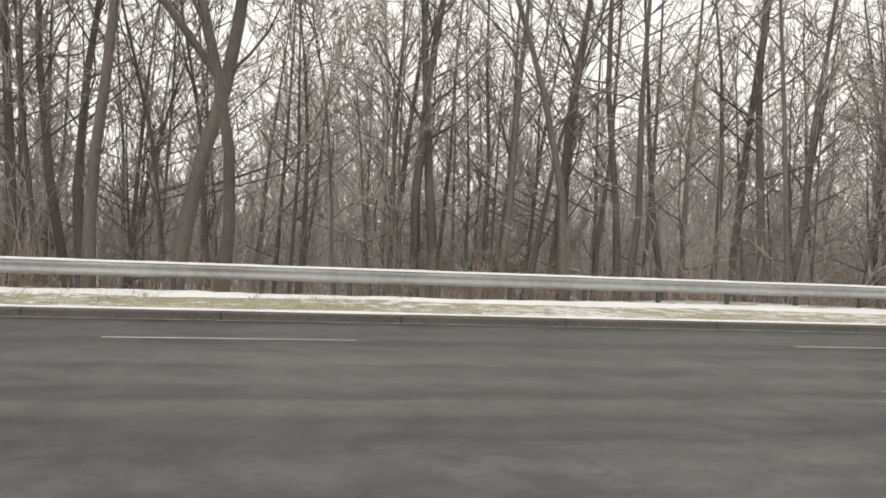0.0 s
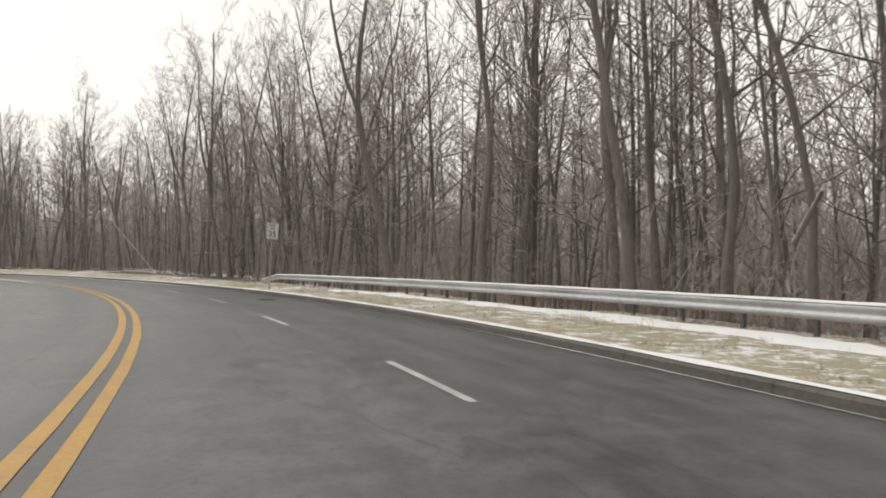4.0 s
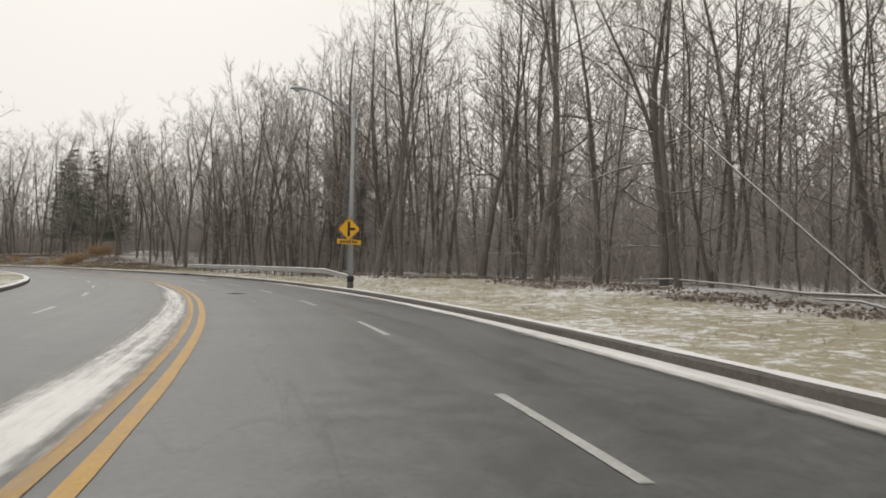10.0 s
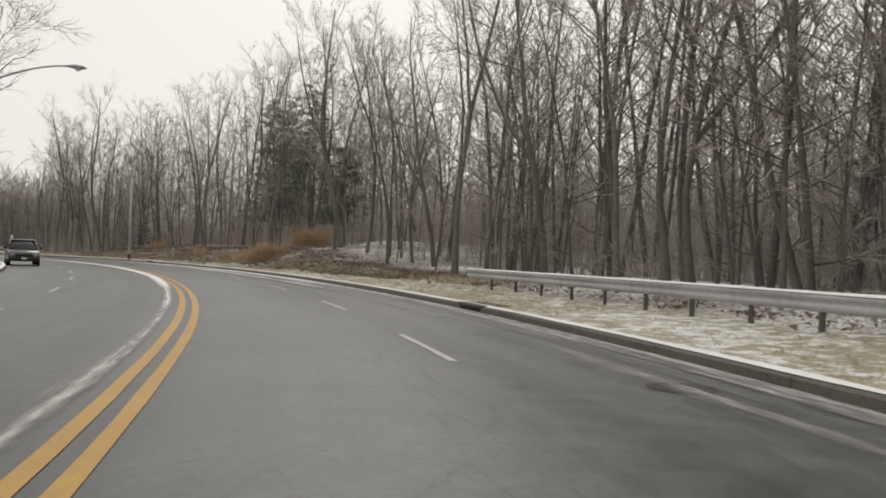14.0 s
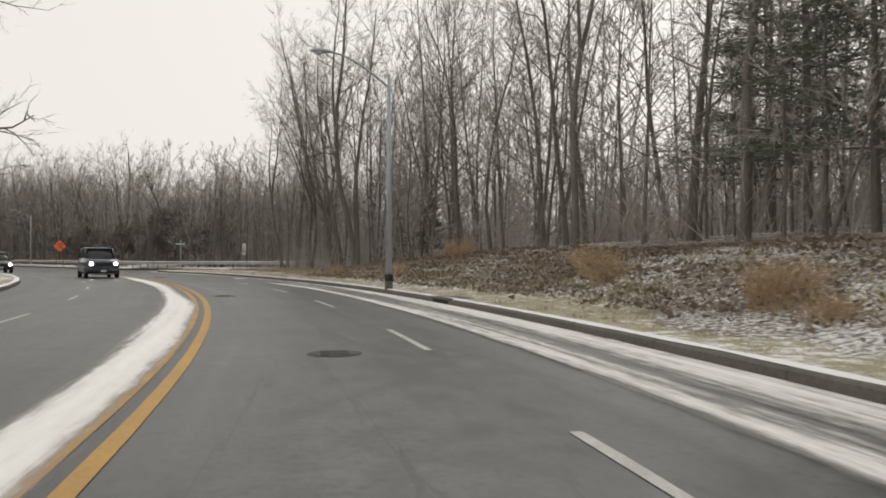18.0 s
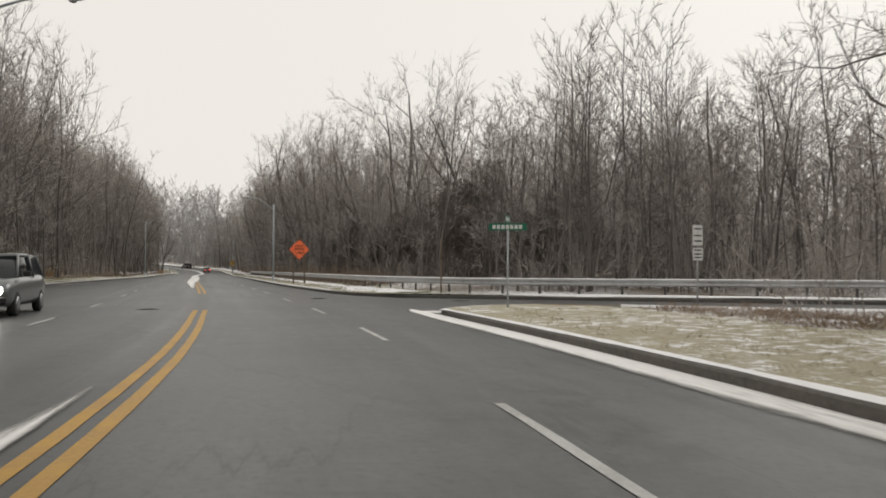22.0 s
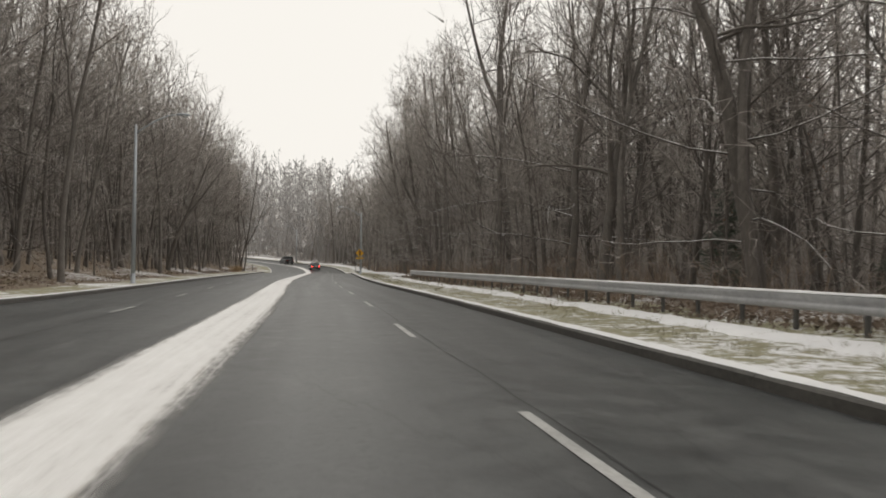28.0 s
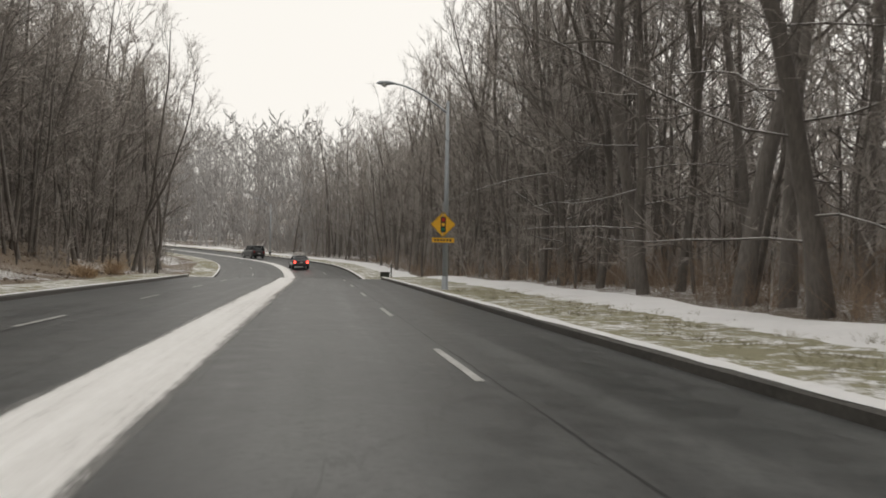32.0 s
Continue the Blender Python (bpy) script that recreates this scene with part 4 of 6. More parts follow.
def sign_frame(s, off, z=None, turn=0.0):
    """Pose at a post's foot: x to the right of one who drives along, y ahead."""
    foot = ground_at(s, off)
    return Matrix.Translation(foot) @ Matrix.Rotation(heading(s) + radians(turn), 4, "Z")


# speed limit sign on a steel post
m = sign_frame(41.4, 7.68, turn=8)
sign = empty("speed_limit_sign", m @ pose(0, 0, 0, 0, 2.0, 0), "white speed limit sign reading 35 on a thin steel post", "road sign")
part("post", box(bmesh.new(), -0.03, 0.012, -0.3, 0.03, 0.045, 3.05, 0.004), M["galvanised"], sign)
pl = part("plate", turned(plate(0.61, 0.76), Matrix.Translation((0, 0, 2.75))), M["sign_white"], sign)
part("border", turned(frame_line(0.61, 0.76, 0.014, -0.002, 0.02), Matrix.Translation((0, 0, 2.75))), M["sign_black"], pl)
writing("SPEED", 0.135, M["sign_black"], pl, 0, 3.00)
writing("LIMIT", 0.135, M["sign_black"], pl, 0, 2.855)
writing("35", 0.40, M["sign_black"], pl, 0, 2.60, bold=0.006)

DIAMOND = Matrix.Rotation(radians(45), 4, "Y")


def pole_bracket(parent, z, half):
    part("bracket", box(bmesh.new(), -0.03, 0.0, z - half, 0.03, 0.06, z + half, 0.004), M["galvanised"], parent)


# side road warning sign on its lamp pole
sign = empty("side_road_sign", sign_frame(106.0, 7.4, turn=2) @ Matrix.Translation((0, -0.20, 0)), "yellow diamond side road sign above a small plaque", "road sign")
pole_bracket(sign, 2.6, 0.7)
pl = part("plate", turned(plate(0.76, 0.76), Matrix.Translation((0, 0, 2.70)) @ DIAMOND), M["sign_yellow"], sign)
part("border", turned(frame_line(0.76, 0.76, 0.012, -0.002, 0.015), Matrix.Translation((0, 0, 2.70)) @ DIAMOND), M["sign_black"], pl)
bars([(-0.075, -0.34 + 2.70, 0.035, 0.33 + 2.70), (0.035, -0.06 + 2.70, 0.28, 0.05 + 2.70)], M["sign_black"], pl)
pq = part("plaque", turned(plate(1.12, 0.22, 0.02), Matrix.Translation((0, 0, 2.11)) @ pose(0, 0, 0, 0, 2, 0)), M["sign_yellow"], sign)
bars([(-0.52, 2.16, 0.52, 2.175), (-0.52, 2.045, 0.52, 2.06)] + [(-0.42 + 0.14 * k, 2.075, -0.42 + 0.14 * k + 0.1, 2.145) for k in range(6)], M["sign_black"], pq)

# signal ahead sign on its lamp pole
sign = empty("signal_ahead_sign", sign_frame(429.9, 7.25, turn=2) @ Matrix.Translation((0, -0.20, 0)), "yellow diamond traffic signal sign above a small plaque", "road sign")
pole_bracket(sign, 2.9, 0.75)
pl = part("plate", turned(plate(0.76, 0.76), Matrix.Translation((0, 0, 2.72)) @ DIAMOND), M["sign_yellow"], sign)
part("border", turned(frame_line(0.76, 0.76, 0.012, -0.002, 0.015), Matrix.Translation((0, 0, 2.72)) @ DIAMOND), M["sign_black"], pl)
bars([(-0.11, 2.40, 0.11, 3.04)], M["sign_black"], pl)
for z, mt in ((2.92, "sign_red"), (2.72, "sign_yellow"), (2.52, "sign_green")):
    bm = bmesh.new()
    bmesh.ops.create_circle(bm, cap_ends=True, segments=14, radius=0.075)
    part("disc", turned(bm, pose(0, -0.0045, z, 90, 0, 0)), M[mt], pl)
pq = part("plaque", turned(plate(0.95, 0.2, 0.02), Matrix.Translation((0, 0, 2.07))), M["sign_yellow"], sign)
bars([(-0.38 + 0.13 * k, 2.03, -0.38 + 0.13 * k + 0.09, 2.11) for k in range(6)], M["sign_black"], pq)

# road work sign on two wooden posts
sign = empty("road_work_sign", sign_frame(297.0, 8.1, turn=6), "orange diamond road work sign on two wooden posts", "road sign")
for x, lean in ((-0.46, 0.4), (0.46, -1.2)):
    part("post", turned(box(bmesh.new(), -0.045, 0.012, -0.4, 0.045, 0.10, 2.62, 0.006), pose(x, 0, 0, 0, lean, 0)), M["post_wood"], sign)
pl = part("plate", turned(plate(1.19, 1.19, 0.05), Matrix.Translation((0.0, 0, 2.72)) @ DIAMOND), M["sign_orange"], sign)
part("border", turned(frame_line(1.19, 1.19, 0.018, -0.002, 0.025), Matrix.Translation((0, 0, 2.72)) @ DIAMOND), M["sign_black"], pl)
writing("ROAD", 0.245, M["sign_black"], pl, 0, 3.0, bold=0.004)
writing("WORK", 0.245, M["sign_black"], pl, 0, 2.73, bold=0.004)
writing("1/2 MILE", 0.225, M["sign_black"], pl, 0, 2.45, bold=0.004)

# street name blades at the corner
sign = empty("street_name_sign", sign_frame(255.4, 9.3, turn=0), "two green street name blades on a thin post", "road sign")
part("post", tube(bmesh.new(), [(0, 0, -0.3), (0, 0, 2.36)], 0.03, 8), M["lamp_steel"], sign)
for z, ang, ln in ((2.43, -20, 1.15), (2.66, 62, 1.0)):
    bm = turned(plate(ln, 0.22, 0.02), pose(0, 0, z, 0, 0, ang))
    bl = part("blade", bm, M["sign_green"], sign)
    for side in (1, -1):
        bars([(-ln * 0.40 + ln * 0.115 * k, z - 0.06, -ln * 0.40 + ln * 0.115 * k + ln * 0.085, z + 0.06) for k in range(7)], M["sign_white"], bl, -0.003 if side > 0 else 0.0075, pose(0, 0, 0, 0, 0, ang))

# white notice on a post beside the side road, and a thin marker pole
sign = empty("notice_sign", sign_frame(254.2, 15.0, turn=14), "white notice boards one above another on a post", "road sign")
part("post", tube(bmesh.new(), [(0, 0.02, -0.6), (0, 0.02, 2.5)], 0.025, 8), M["galvanised"], sign)
for z, h in ((2.2, 0.62), (1.62, 0.38)):
    p = part("plate", turned(plate(0.42, h, 0.02), Matrix.Translation((0, 0, z))), M["sign_white"], sign)
    bars([(-0.15, z + h * q, 0.15, z + h * q + 0.04) for q in (0.28, -0.05, -0.32)], M["sign_black"], p)
pole = empty("marker_pole", sign_frame(269.8, 11.4), "thin weathered marker pole standing in snow", "pole")
part("shaft", tube(bmesh.new(), [(0, 0, -0.3), (0, 0, 1.6)], 0.035, 8), M["post_wood"], pole)
part("top", tube(bmesh.new(), [(0, 0, 1.6), (0, 0, 2.6)], 0.036, 8), M["post_wood"], pole, "faded upper half")
# ---- trees ----
class Wood:
    """Gathers tapered bars of a tree as arrays."""

    def __init__(self):
        self.v, self.q, self.t, self.n = [], [], [], 0

    def bar(self, pts, radii, sides):
        pts = np.asarray(pts, float)
        d = np.gradient(pts, axis=0)
        d /= np.linalg.norm(d, axis=1)[:, None] + 1e-9
        up = np.where(np.abs(d[:, 2:3]) > 0.9, [[1.0, 0, 0]], [[0, 0, 1.0]])
        u = np.cross(up, d)
        u /= np.linalg.norm(u, axis=1)[:, None] + 1e-9
        w = np.cross(d, u)
        a = np.arange(sides) * 2 * np.pi / sides
        ring = pts[:, None] + np.asarray(radii)[:, None, None] * (np.cos(a)[None, :, None] * u[:, None] + np.sin(a)[None, :, None] * w[:, None])
        self.v.append(ring.reshape(-1, 3))
        i = np.arange((len(pts) - 1) * sides).reshape(len(pts) - 1, sides) + self.n
        j = np.roll(i, -1, 1)
        self.q.append(np.stack([i, j, j + sides, i + sides], -1).reshape(-1, 4))
        self.n += len(pts) * sides

    def blade(self, p, q, w):
        """A twig as a thin three-sided spike."""
        self.bar([p, q], [w, w * 0.35], 3)

    def flat(self, p, q, w, r):
        """A hair-thin twig far off or at a tree's tips."""
        d = q - p
        x = np.cross(d, r.normal(0, 1, 3))
        x *= w / (np.linalg.norm(x) + 1e-9)
        self.v.append(np.array([p - x, p + x, q]))
        self.t.append(np.arange(3)[None] + self.n)
        self.n += 3

    def arrays(self):
        return np.concatenate(self.v), np.concatenate(self.q or [np.zeros((0, 4), int)]), np.concatenate(self.t or [np.zeros((0, 3), int)])


def crooked(r, start, way, length, steps, bend, lift=0.0):
    pts, d, p = [start], np.array(way, float), np.array(start, float)
    for _ in range(steps):
        d = d + r.normal(0, bend, 3) + [0, 0, lift]
        d /= np.linalg.norm(d)
        p = p + d * length / steps
        pts.append(p)
    return np.array(pts)


def side_way(r, d, angle):
    d = d / np.linalg.norm(d)
    x = np.cross(d, r.normal(0, 1, 3))
    x /= np.linalg.norm(x) + 1e-9
    return d * np.cos(angle) + x * np.sin(angle)


def spray(r, twig, p, d, length, width, hairs):
    """A bent twig with side twigs."""
    m = p + d * length * 0.5
    e = m + side_way(r, d, r.uniform(0.1, 0.5)) * length * 0.5
    twig.flat(p, m + d * length * 0.2, width * 1.3, r)
    twig.flat(m, e, width, r)
    for _ in range(hairs):
        u = r.uniform(0.2, 1.0)
        g = p + (m - p) * 2 * u if u < 0.5 else m + (e - m) * (2 * u - 1)
        twig.flat(g, g + side_way(r, d, r.uniform(0.35, 1.0)) * length * r.uniform(0.25, 0.6), width * 0.75, r)


def grow(seed, height, radius, first, limbs, spread=0.75, fork=False, twigs=5, lean=0.02, reach=0.30, sides=7, subs=5, hair=0.011):
    """Trunk, limbs and twigs of a bare broad-leaved tree, as three Woods."""
    r = np.random.default_rng(seed)
    trunk, limb, twig = Wood(), Wood(), Wood()
    way = np.array([r.normal(0, lean), r.normal(0, lean), 1.0])
    stem = crooked(r, np.zeros(3), way, height * 0.93, 11, 0.065, 0.03)
    rad = radius * np.linspace(1, 0.14, len(stem)) ** 0.85
    trunk.bar(np.r_[[stem[0] - [0, 0, 0.6]], [stem[0] + [0, 0, 0.02]], stem[1:]], np.r_[rad[0] * 1.5, rad[0] * 1.25, rad[1:]], sides)
    stems = [(stem, rad, 0.0)]
    if fork:
        k = int(r.integers(3, 6))
        f = crooked(r, stem[k], side_way(r, stem[k + 1] - stem[k], 0.42), height * (0.93 - k / 11) * 0.95, 11 - k, 0.07, 0.05)
        fr = rad[k] * np.linspace(0.8, 0.12, len(f))
        trunk.bar(f, fr, sides - 1)
        stems.append((f, fr, k / 11))
    for i in range(limbs):
        st, sr, low = stems[i % len(stems)]
        start = max(first, low + 0.06)
        u = start + (0.99 - start) * ((i + r.random()) / limbs) ** 0.9
        at = (u - low) / (1 - low) * (len(st) - 1)
        k = min(int(at), len(st) - 2)
        p = st[k] + (st[k + 1] - st[k]) * (at - k)
        ang = spread * r.uniform(0.8, 1.25) * (1.35 - 0.75 * u)
        ln = height * reach * max(0.3, math.sqrt(max(0.0, 1 - ((u - 0.58) / 0.5) ** 2))) * r.uniform(0.6, 1.15)
        b = crooked(r, p, side_way(r, np.array([0, 0, 1.0]), ang), ln, 5, 0.24, 0.10)
        rb = max(sr[k] * r.uniform(0.30, 0.48), 0.018)
        limb.bar(b, rb * np.linspace(1, 0.22, len(b)), 4)
        for j in range(subs):
            v = 0.22 + 0.78 * (j + r.random()) / subs
            k2 = min(int(v * 5), 4)
            q = b[k2] + (b[k2 + 1] - b[k2]) * (v * 5 - k2)
            c = crooked(r, q, side_way(r, b[k2 + 1] - b[k2], r.uniform(0.35, 0.95)), ln * r.uniform(0.28, 0.5) * (1.15 - 0.5 * v), 3, 0.28, 0.08)
            limb.bar(c, max(rb * 0.34, 0.010) * np.linspace(1, 0.35, len(c)), 3)
            for m in range(twigs):
                w = 0.15 + 0.85 * (m + r.random()) / twigs
                k3 = min(int(w * 3), 2)
                g = c[k3] + (c[k3 + 1] - c[k3]) * (w * 3 - k3)
                spray(r, twig, g, side_way(r, c[k3 + 1] - c[k3] + np.array([0, 0, 0.1]), r.uniform(0.15, 0.85)), r.uniform(0.5, 1.25), hair, 3)
    return trunk, limb, twig, stem


def wood_mesh(name, wood, mat):
    v, q, t = wood.arrays()
    me = mesh_arrays(name, v, q, mat, t)
    me.shade_smooth()
    return me


def crown_mesh(limb, twig, bark):
    """Limbs and twigs of one crown."""
    (v1, q1, _), (v2, _, t2) = limb.arrays(), twig.arrays()
    me = mesh_arrays("crown", np.r_[v1, v2], q1, bark, t2 + len(v1))
    me.materials.append(M["twig"])
    me.polygons.foreach_set("material_index", np.r_[np.zeros(len(q1), np.int32), np.ones(len(t2), np.int32)])
    me.shade_smooth()
    return me


KINDS = []
for seed, (h, rr, first, limbs, sp, fk, tw, reach, bark, label) in enumerate((
    (21, 0.19, 0.34, 17, 0.80, False, 6, 0.21, "bark", "tall bare grey-brown forest tree"),
    (22, 0.22, 0.30, 19, 0.85, True, 6, 0.22, "bark", "tall bare forked forest tree with grey bark"),
    (18, 0.15, 0.28, 16, 0.85, False, 6, 0.23, "bark_dark", "slender bare dark-barked forest tree"),
    (20, 0.18, 0.32, 18, 0.80, True, 6, 0.22, "bark_dark", "bare twin-stemmed forest tree"),
    (17, 0.13, 0.24, 15, 0.90, False, 6, 0.25, "bark_dark", "thin bare woodland tree"),
    (23, 0.27, 0.28, 20, 0.95, True, 6, 0.25, "bark", "large bare tree with a thick grey trunk"))):
    t3 = grow(100 + seed, h, rr * 0.86, first, limbs, sp, fk, tw, 0.04, reach)
    KINDS.append((wood_mesh("trunk", t3[0], M[bark]), crown_mesh(t3[1], t3[2], M[bark]), label, rr))
SLIM = []
for seed, (h, rr) in enumerate(((11, 0.07), (9, 0.055), (13, 0.085), (7, 0.045))):
    t3 = grow(200 + seed, h, rr, 0.12, 12, 0.95, False, 5, 0.08, 0.26, 5, 4)
    SLIM.append((wood_mesh("trunk", t3[0], M["bark_dark"]), crown_mesh(t3[1], t3[2], M["bark_dark"]), "slim bare sapling", rr))
WIDE = []
for seed, (h, rr, first, limbs) in enumerate(((15, 0.24, 0.18, 17), (14, 0.22, 0.2, 16))):
    t3 = grow(300 + seed, h, rr, first, limbs, 1.05, True, 5, 0.08, 0.36, 7, 6, 0.012)
    WIDE.append((wood_mesh("trunk", t3[0], M["bark_dark"]), crown_mesh(t3[1], t3[2], M["bark_dark"]), "spreading bare roadside tree with low limbs", rr))


SNOWY = []
for seed, (h, rr) in enumerate(((17, 0.20), (15, 0.17), (18, 0.24))):
    trunk_, limb_, twig_, stem_ = grow(340 + seed, h, rr, 0.34, 14, 0.95, seed == 1, 5, 0.04, 0.24)
    r_, snow_ = np.random.default_rng(350 + seed), Wood()
    for i in range(10):
        at_ = 0.9 + 4.4 * (i + r_.random()) / 10
        k_ = int(at_)
        a_, ln_ = i * 2.4 + r_.uniform(-0.4, 0.4), r_.uniform(3.6, 7.0)
        b_ = crooked(r_, stem_[k_] + (stem_[k_ + 1] - stem_[k_]) * (at_ - k_), (math.cos(a_), math.sin(a_), r_.uniform(-0.1, 0.3)), ln_, 6, 0.11, -0.01)
        rad_ = 0.030 * np.linspace(1, 0.3, 7)
        limb_.bar(b_, rad_, 4)
        snow_.bar(b_ + np.c_[np.zeros((7, 2)), rad_ * 0.75], rad_ * 0.42, 4)
        for _ in range(7):
            k2_ = int(r_.integers(1, 6))
            c_ = crooked(r_, b_[k2_], side_way(r_, b_[k2_ + 1] - b_[k2_], r_.uniform(0.4, 0.9)), r_.uniform(0.8, 2.0), 3, 0.15, 0.0)
            limb_.bar(c_, 0.014 * np.linspace(1, 0.4, 4), 3)
            for _ in range(4):
                spray(r_, twig_, c_[int(r_.integers(1, 4))], side_way(r_, c_[3] - c_[0], r_.uniform(0.3, 1.0)), r_.uniform(0.4, 1.0), 0.009, 2)
    SNOWY.append((wood_mesh("trunk", trunk_, M["bark_dark"]), crown_mesh(limb_, twig_, M["bark_dark"]), "bare tree with long level limbs carrying snow", rr, wood_mesh("limb_snow", snow_, M["snow"]), "thin snow along the limbs"))
LEAFY = []
for seed in range(2):
    t3 = grow(380 + seed, 7 - seed, 0.05, 0.15, 12, 1.1, False, 4, 0.05, 0.30, 5, 3)
    r_, leaf_ = np.random.default_rng(390 + seed), Wood()
    for tri in t3[2].v[::3]:
        if r_.random() < 0.55:
            leaf_.flat(tri[2], tri[2] + r_.normal(0, 0.05, 3) - [0, 0, 0.05], 0.03, r_)
    LEAFY.append((wood_mesh("trunk", t3[0], M["bark"]), crown_mesh(t3[1], t3[2], M["bark"]), "young beech keeping its rusty dead leaves", 0.05, wood_mesh("foliage", leaf_, M["rust_leaf"]), "rusty brown dead leaves"))


def plant(kind, s, off, scale=1.0, tilt=0.0, spin=None, label=None):
    trunk, crown, lab, rr = kind[:4]
    p = ground_at(s, off)
    m = Matrix.Translation(p) @ Matrix.Rotation(rng.uniform(0, 6.28) if spin is None else spin, 4, "Z") @ Matrix.Rotation(tilt, 4, "X") @ Matrix.Scale(scale, 4)
    base = empty("tree", m, label or lab + " in the roadside wood", "tree", "bare trees of the roadside woods")
    part("trunk", trunk, None, base)
    part("crown", crown, None, base)
    if len(kind) > 4:
        part(kind[4].name.split(".")[0], kind[4], None, base, kind[5])
    return base


def clear_of_street(s, o, room=3.0):
    p = at_road(s, o)
    r = p - SIDE_A
    return not (-10.3 - room < r.dot(Vector((0.304, 0.953, 0))) < room and r.dot(SIDE_DIR) > -12)


def front(s):
    """Offset at which the right-hand wood begins."""
    return float(np.interp(s, [-60, 50, 60, 90, 112, 125, 160, 175, 225, 240, 255, 275, 300, 390, 410, 600], [13.2, 13.2, 15, 17, 17, 14, 14, 14.5, 12.5, 14, 16.5, 15, 13, 13, 12.0, 11.5]))


taken, back_row = [], []


def free(s, o, gap):
    if any(abs(s - a) < gap and (s - a) ** 2 + (o - b) ** 2 < gap * gap for a, b in taken):
        return False
    taken.append((s, o))
    return True


def tallness(s):
    """How tall the right-hand wood stands, along the road."""
    return float(np.interp(s, [-60, 60, 100, 120, 155, 168, 185, 222, 240, 262, 300, 325, 600], [1.0, 1.0, 0.98, 0.94, 0.93, 0.84, 0.82, 0.88, 0.84, 0.50, 0.62, 0.94, 1.0]))


for s in np.arange(-50, 500, 1.15):
    o = front(s) + 11.0 * rng.random() ** 1.3
    u = s + rng.uniform(-1.0, 1.0)
    if not clear_of_street(u, o) or not free(u, o, 1.2) or (246 < u < 262 and rng.random() < 0.4):
        continue
    if o > front(u) + 3.1 and 176 < u < 206 and rng.random() < 0.5:
        continue
    if o > front(u) + 3.1:
        back_row.append((u, o, rng.uniform(0.8, 1.12) * tallness(u)))
    elif rng.random() < 0.78:
        plant(KINDS[rng.randrange(6)], u, o, rng.uniform(0.8, 1.12) * tallness(u), rng.gauss(0, 0.035))
    else:
        plant(SLIM[rng.randrange(4)], u, o, rng.uniform(0.8, 1.25), rng.gauss(0, 0.08))
for s in np.arange(238, 480, 2.2):
    o = -(left_edge(s) + 3.8 + rng.uniform(0, 6))
    if 260 < s < 292 or not free(s, o, 1.4):
        continue
    if o < -left_edge(s) - 6.6:
        back_row.append((s, o, rng.uniform(0.75, 1.0)))
    else:
        plant(KINDS[rng.randrange(6)] if rng.random() < 0.6 else SLIM[rng.randrange(4)], s, o, rng.uniform(0.75, 1.0), rng.gauss(0, 0.05))
for s, o, k, sc in ((143, -10.0, 0, 1.05), (166, -9.9, 1, 1.1), (180, -10.3, 0, 1.0), (214, -10.0, 0, 1.15), (228, -10.2, 1, 1.1), (240, -11.8, 0, 0.95), (356, 13.0, 0, 0.95), (338, 14.0, 1, 1.0), (404, 13.4, 1, 1.05), (277, 18.5, 1, 0.7), (409, -12.2, 1, 1.0), (392, -13.0, 0, 0.95), (300, -15.5, 0, 1.0), (318, -14.6, 1, 1.0), (301.8, 17.3, 0, 1.2), (314, 18.5, 1, 1.15), (291, 22, 1, 1.1)):
    plant(WIDE[k], s, o, sc)

for k, (s, o) in enumerate(((331, 13.2), (338.5, 12.9), (346, 13.6), (361, 13.4), (374, 13.2), (383, 14.6), (391, 13.0), (399.5, 13.4), (412, 12.6), (421, 12.4), (431, 12.8), (396, -13.4), (411, -12.6), (424, -12.9), (372, -14.2), (72, 16.8), (97, 17.6), (112, 17.2))):
    plant(SNOWY[k % 3], s, o, rng.uniform(0.85, 1.1), rng.gauss(0, 0.04))

for k, (s, o) in enumerate(((367, 15.2), (371.5, 13.9), (379, 15.6), (408, 13.6), (416, 13.0), (424.5, 13.4), (434, 12.8), (441, 13.6), (449, 12.9), (457, 13.8))):
    plant(KINDS[(1, 5, 0)[k % 3]], s, o, rng.uniform(0.95, 1.12), rng.gauss(0, 0.03))
for k, (s, o) in enumerate(((96, 22), (104, 26), (110, 30), (90, 21), (352, 17.5), (404, 17))):
    plant(LEAFY[k % 2], s, o, rng.uniform(0.9, 1.2))
for k, (s, o, sc) in enumerate(((243.6, 15.4, 0.86), (240.5, 16.6, 0.82), (246.5, 17.5, 0.74), (268.5, 25, 0.52), (268.5, 31, 0.56), (274, 27, 0.5), (273, 33, 0.54), (279, 31, 0.5), (284, 25, 0.5))):
    plant(KINDS[(5, 1, 3)[k % 3]], s, o, sc, rng.gauss(0, 0.03))


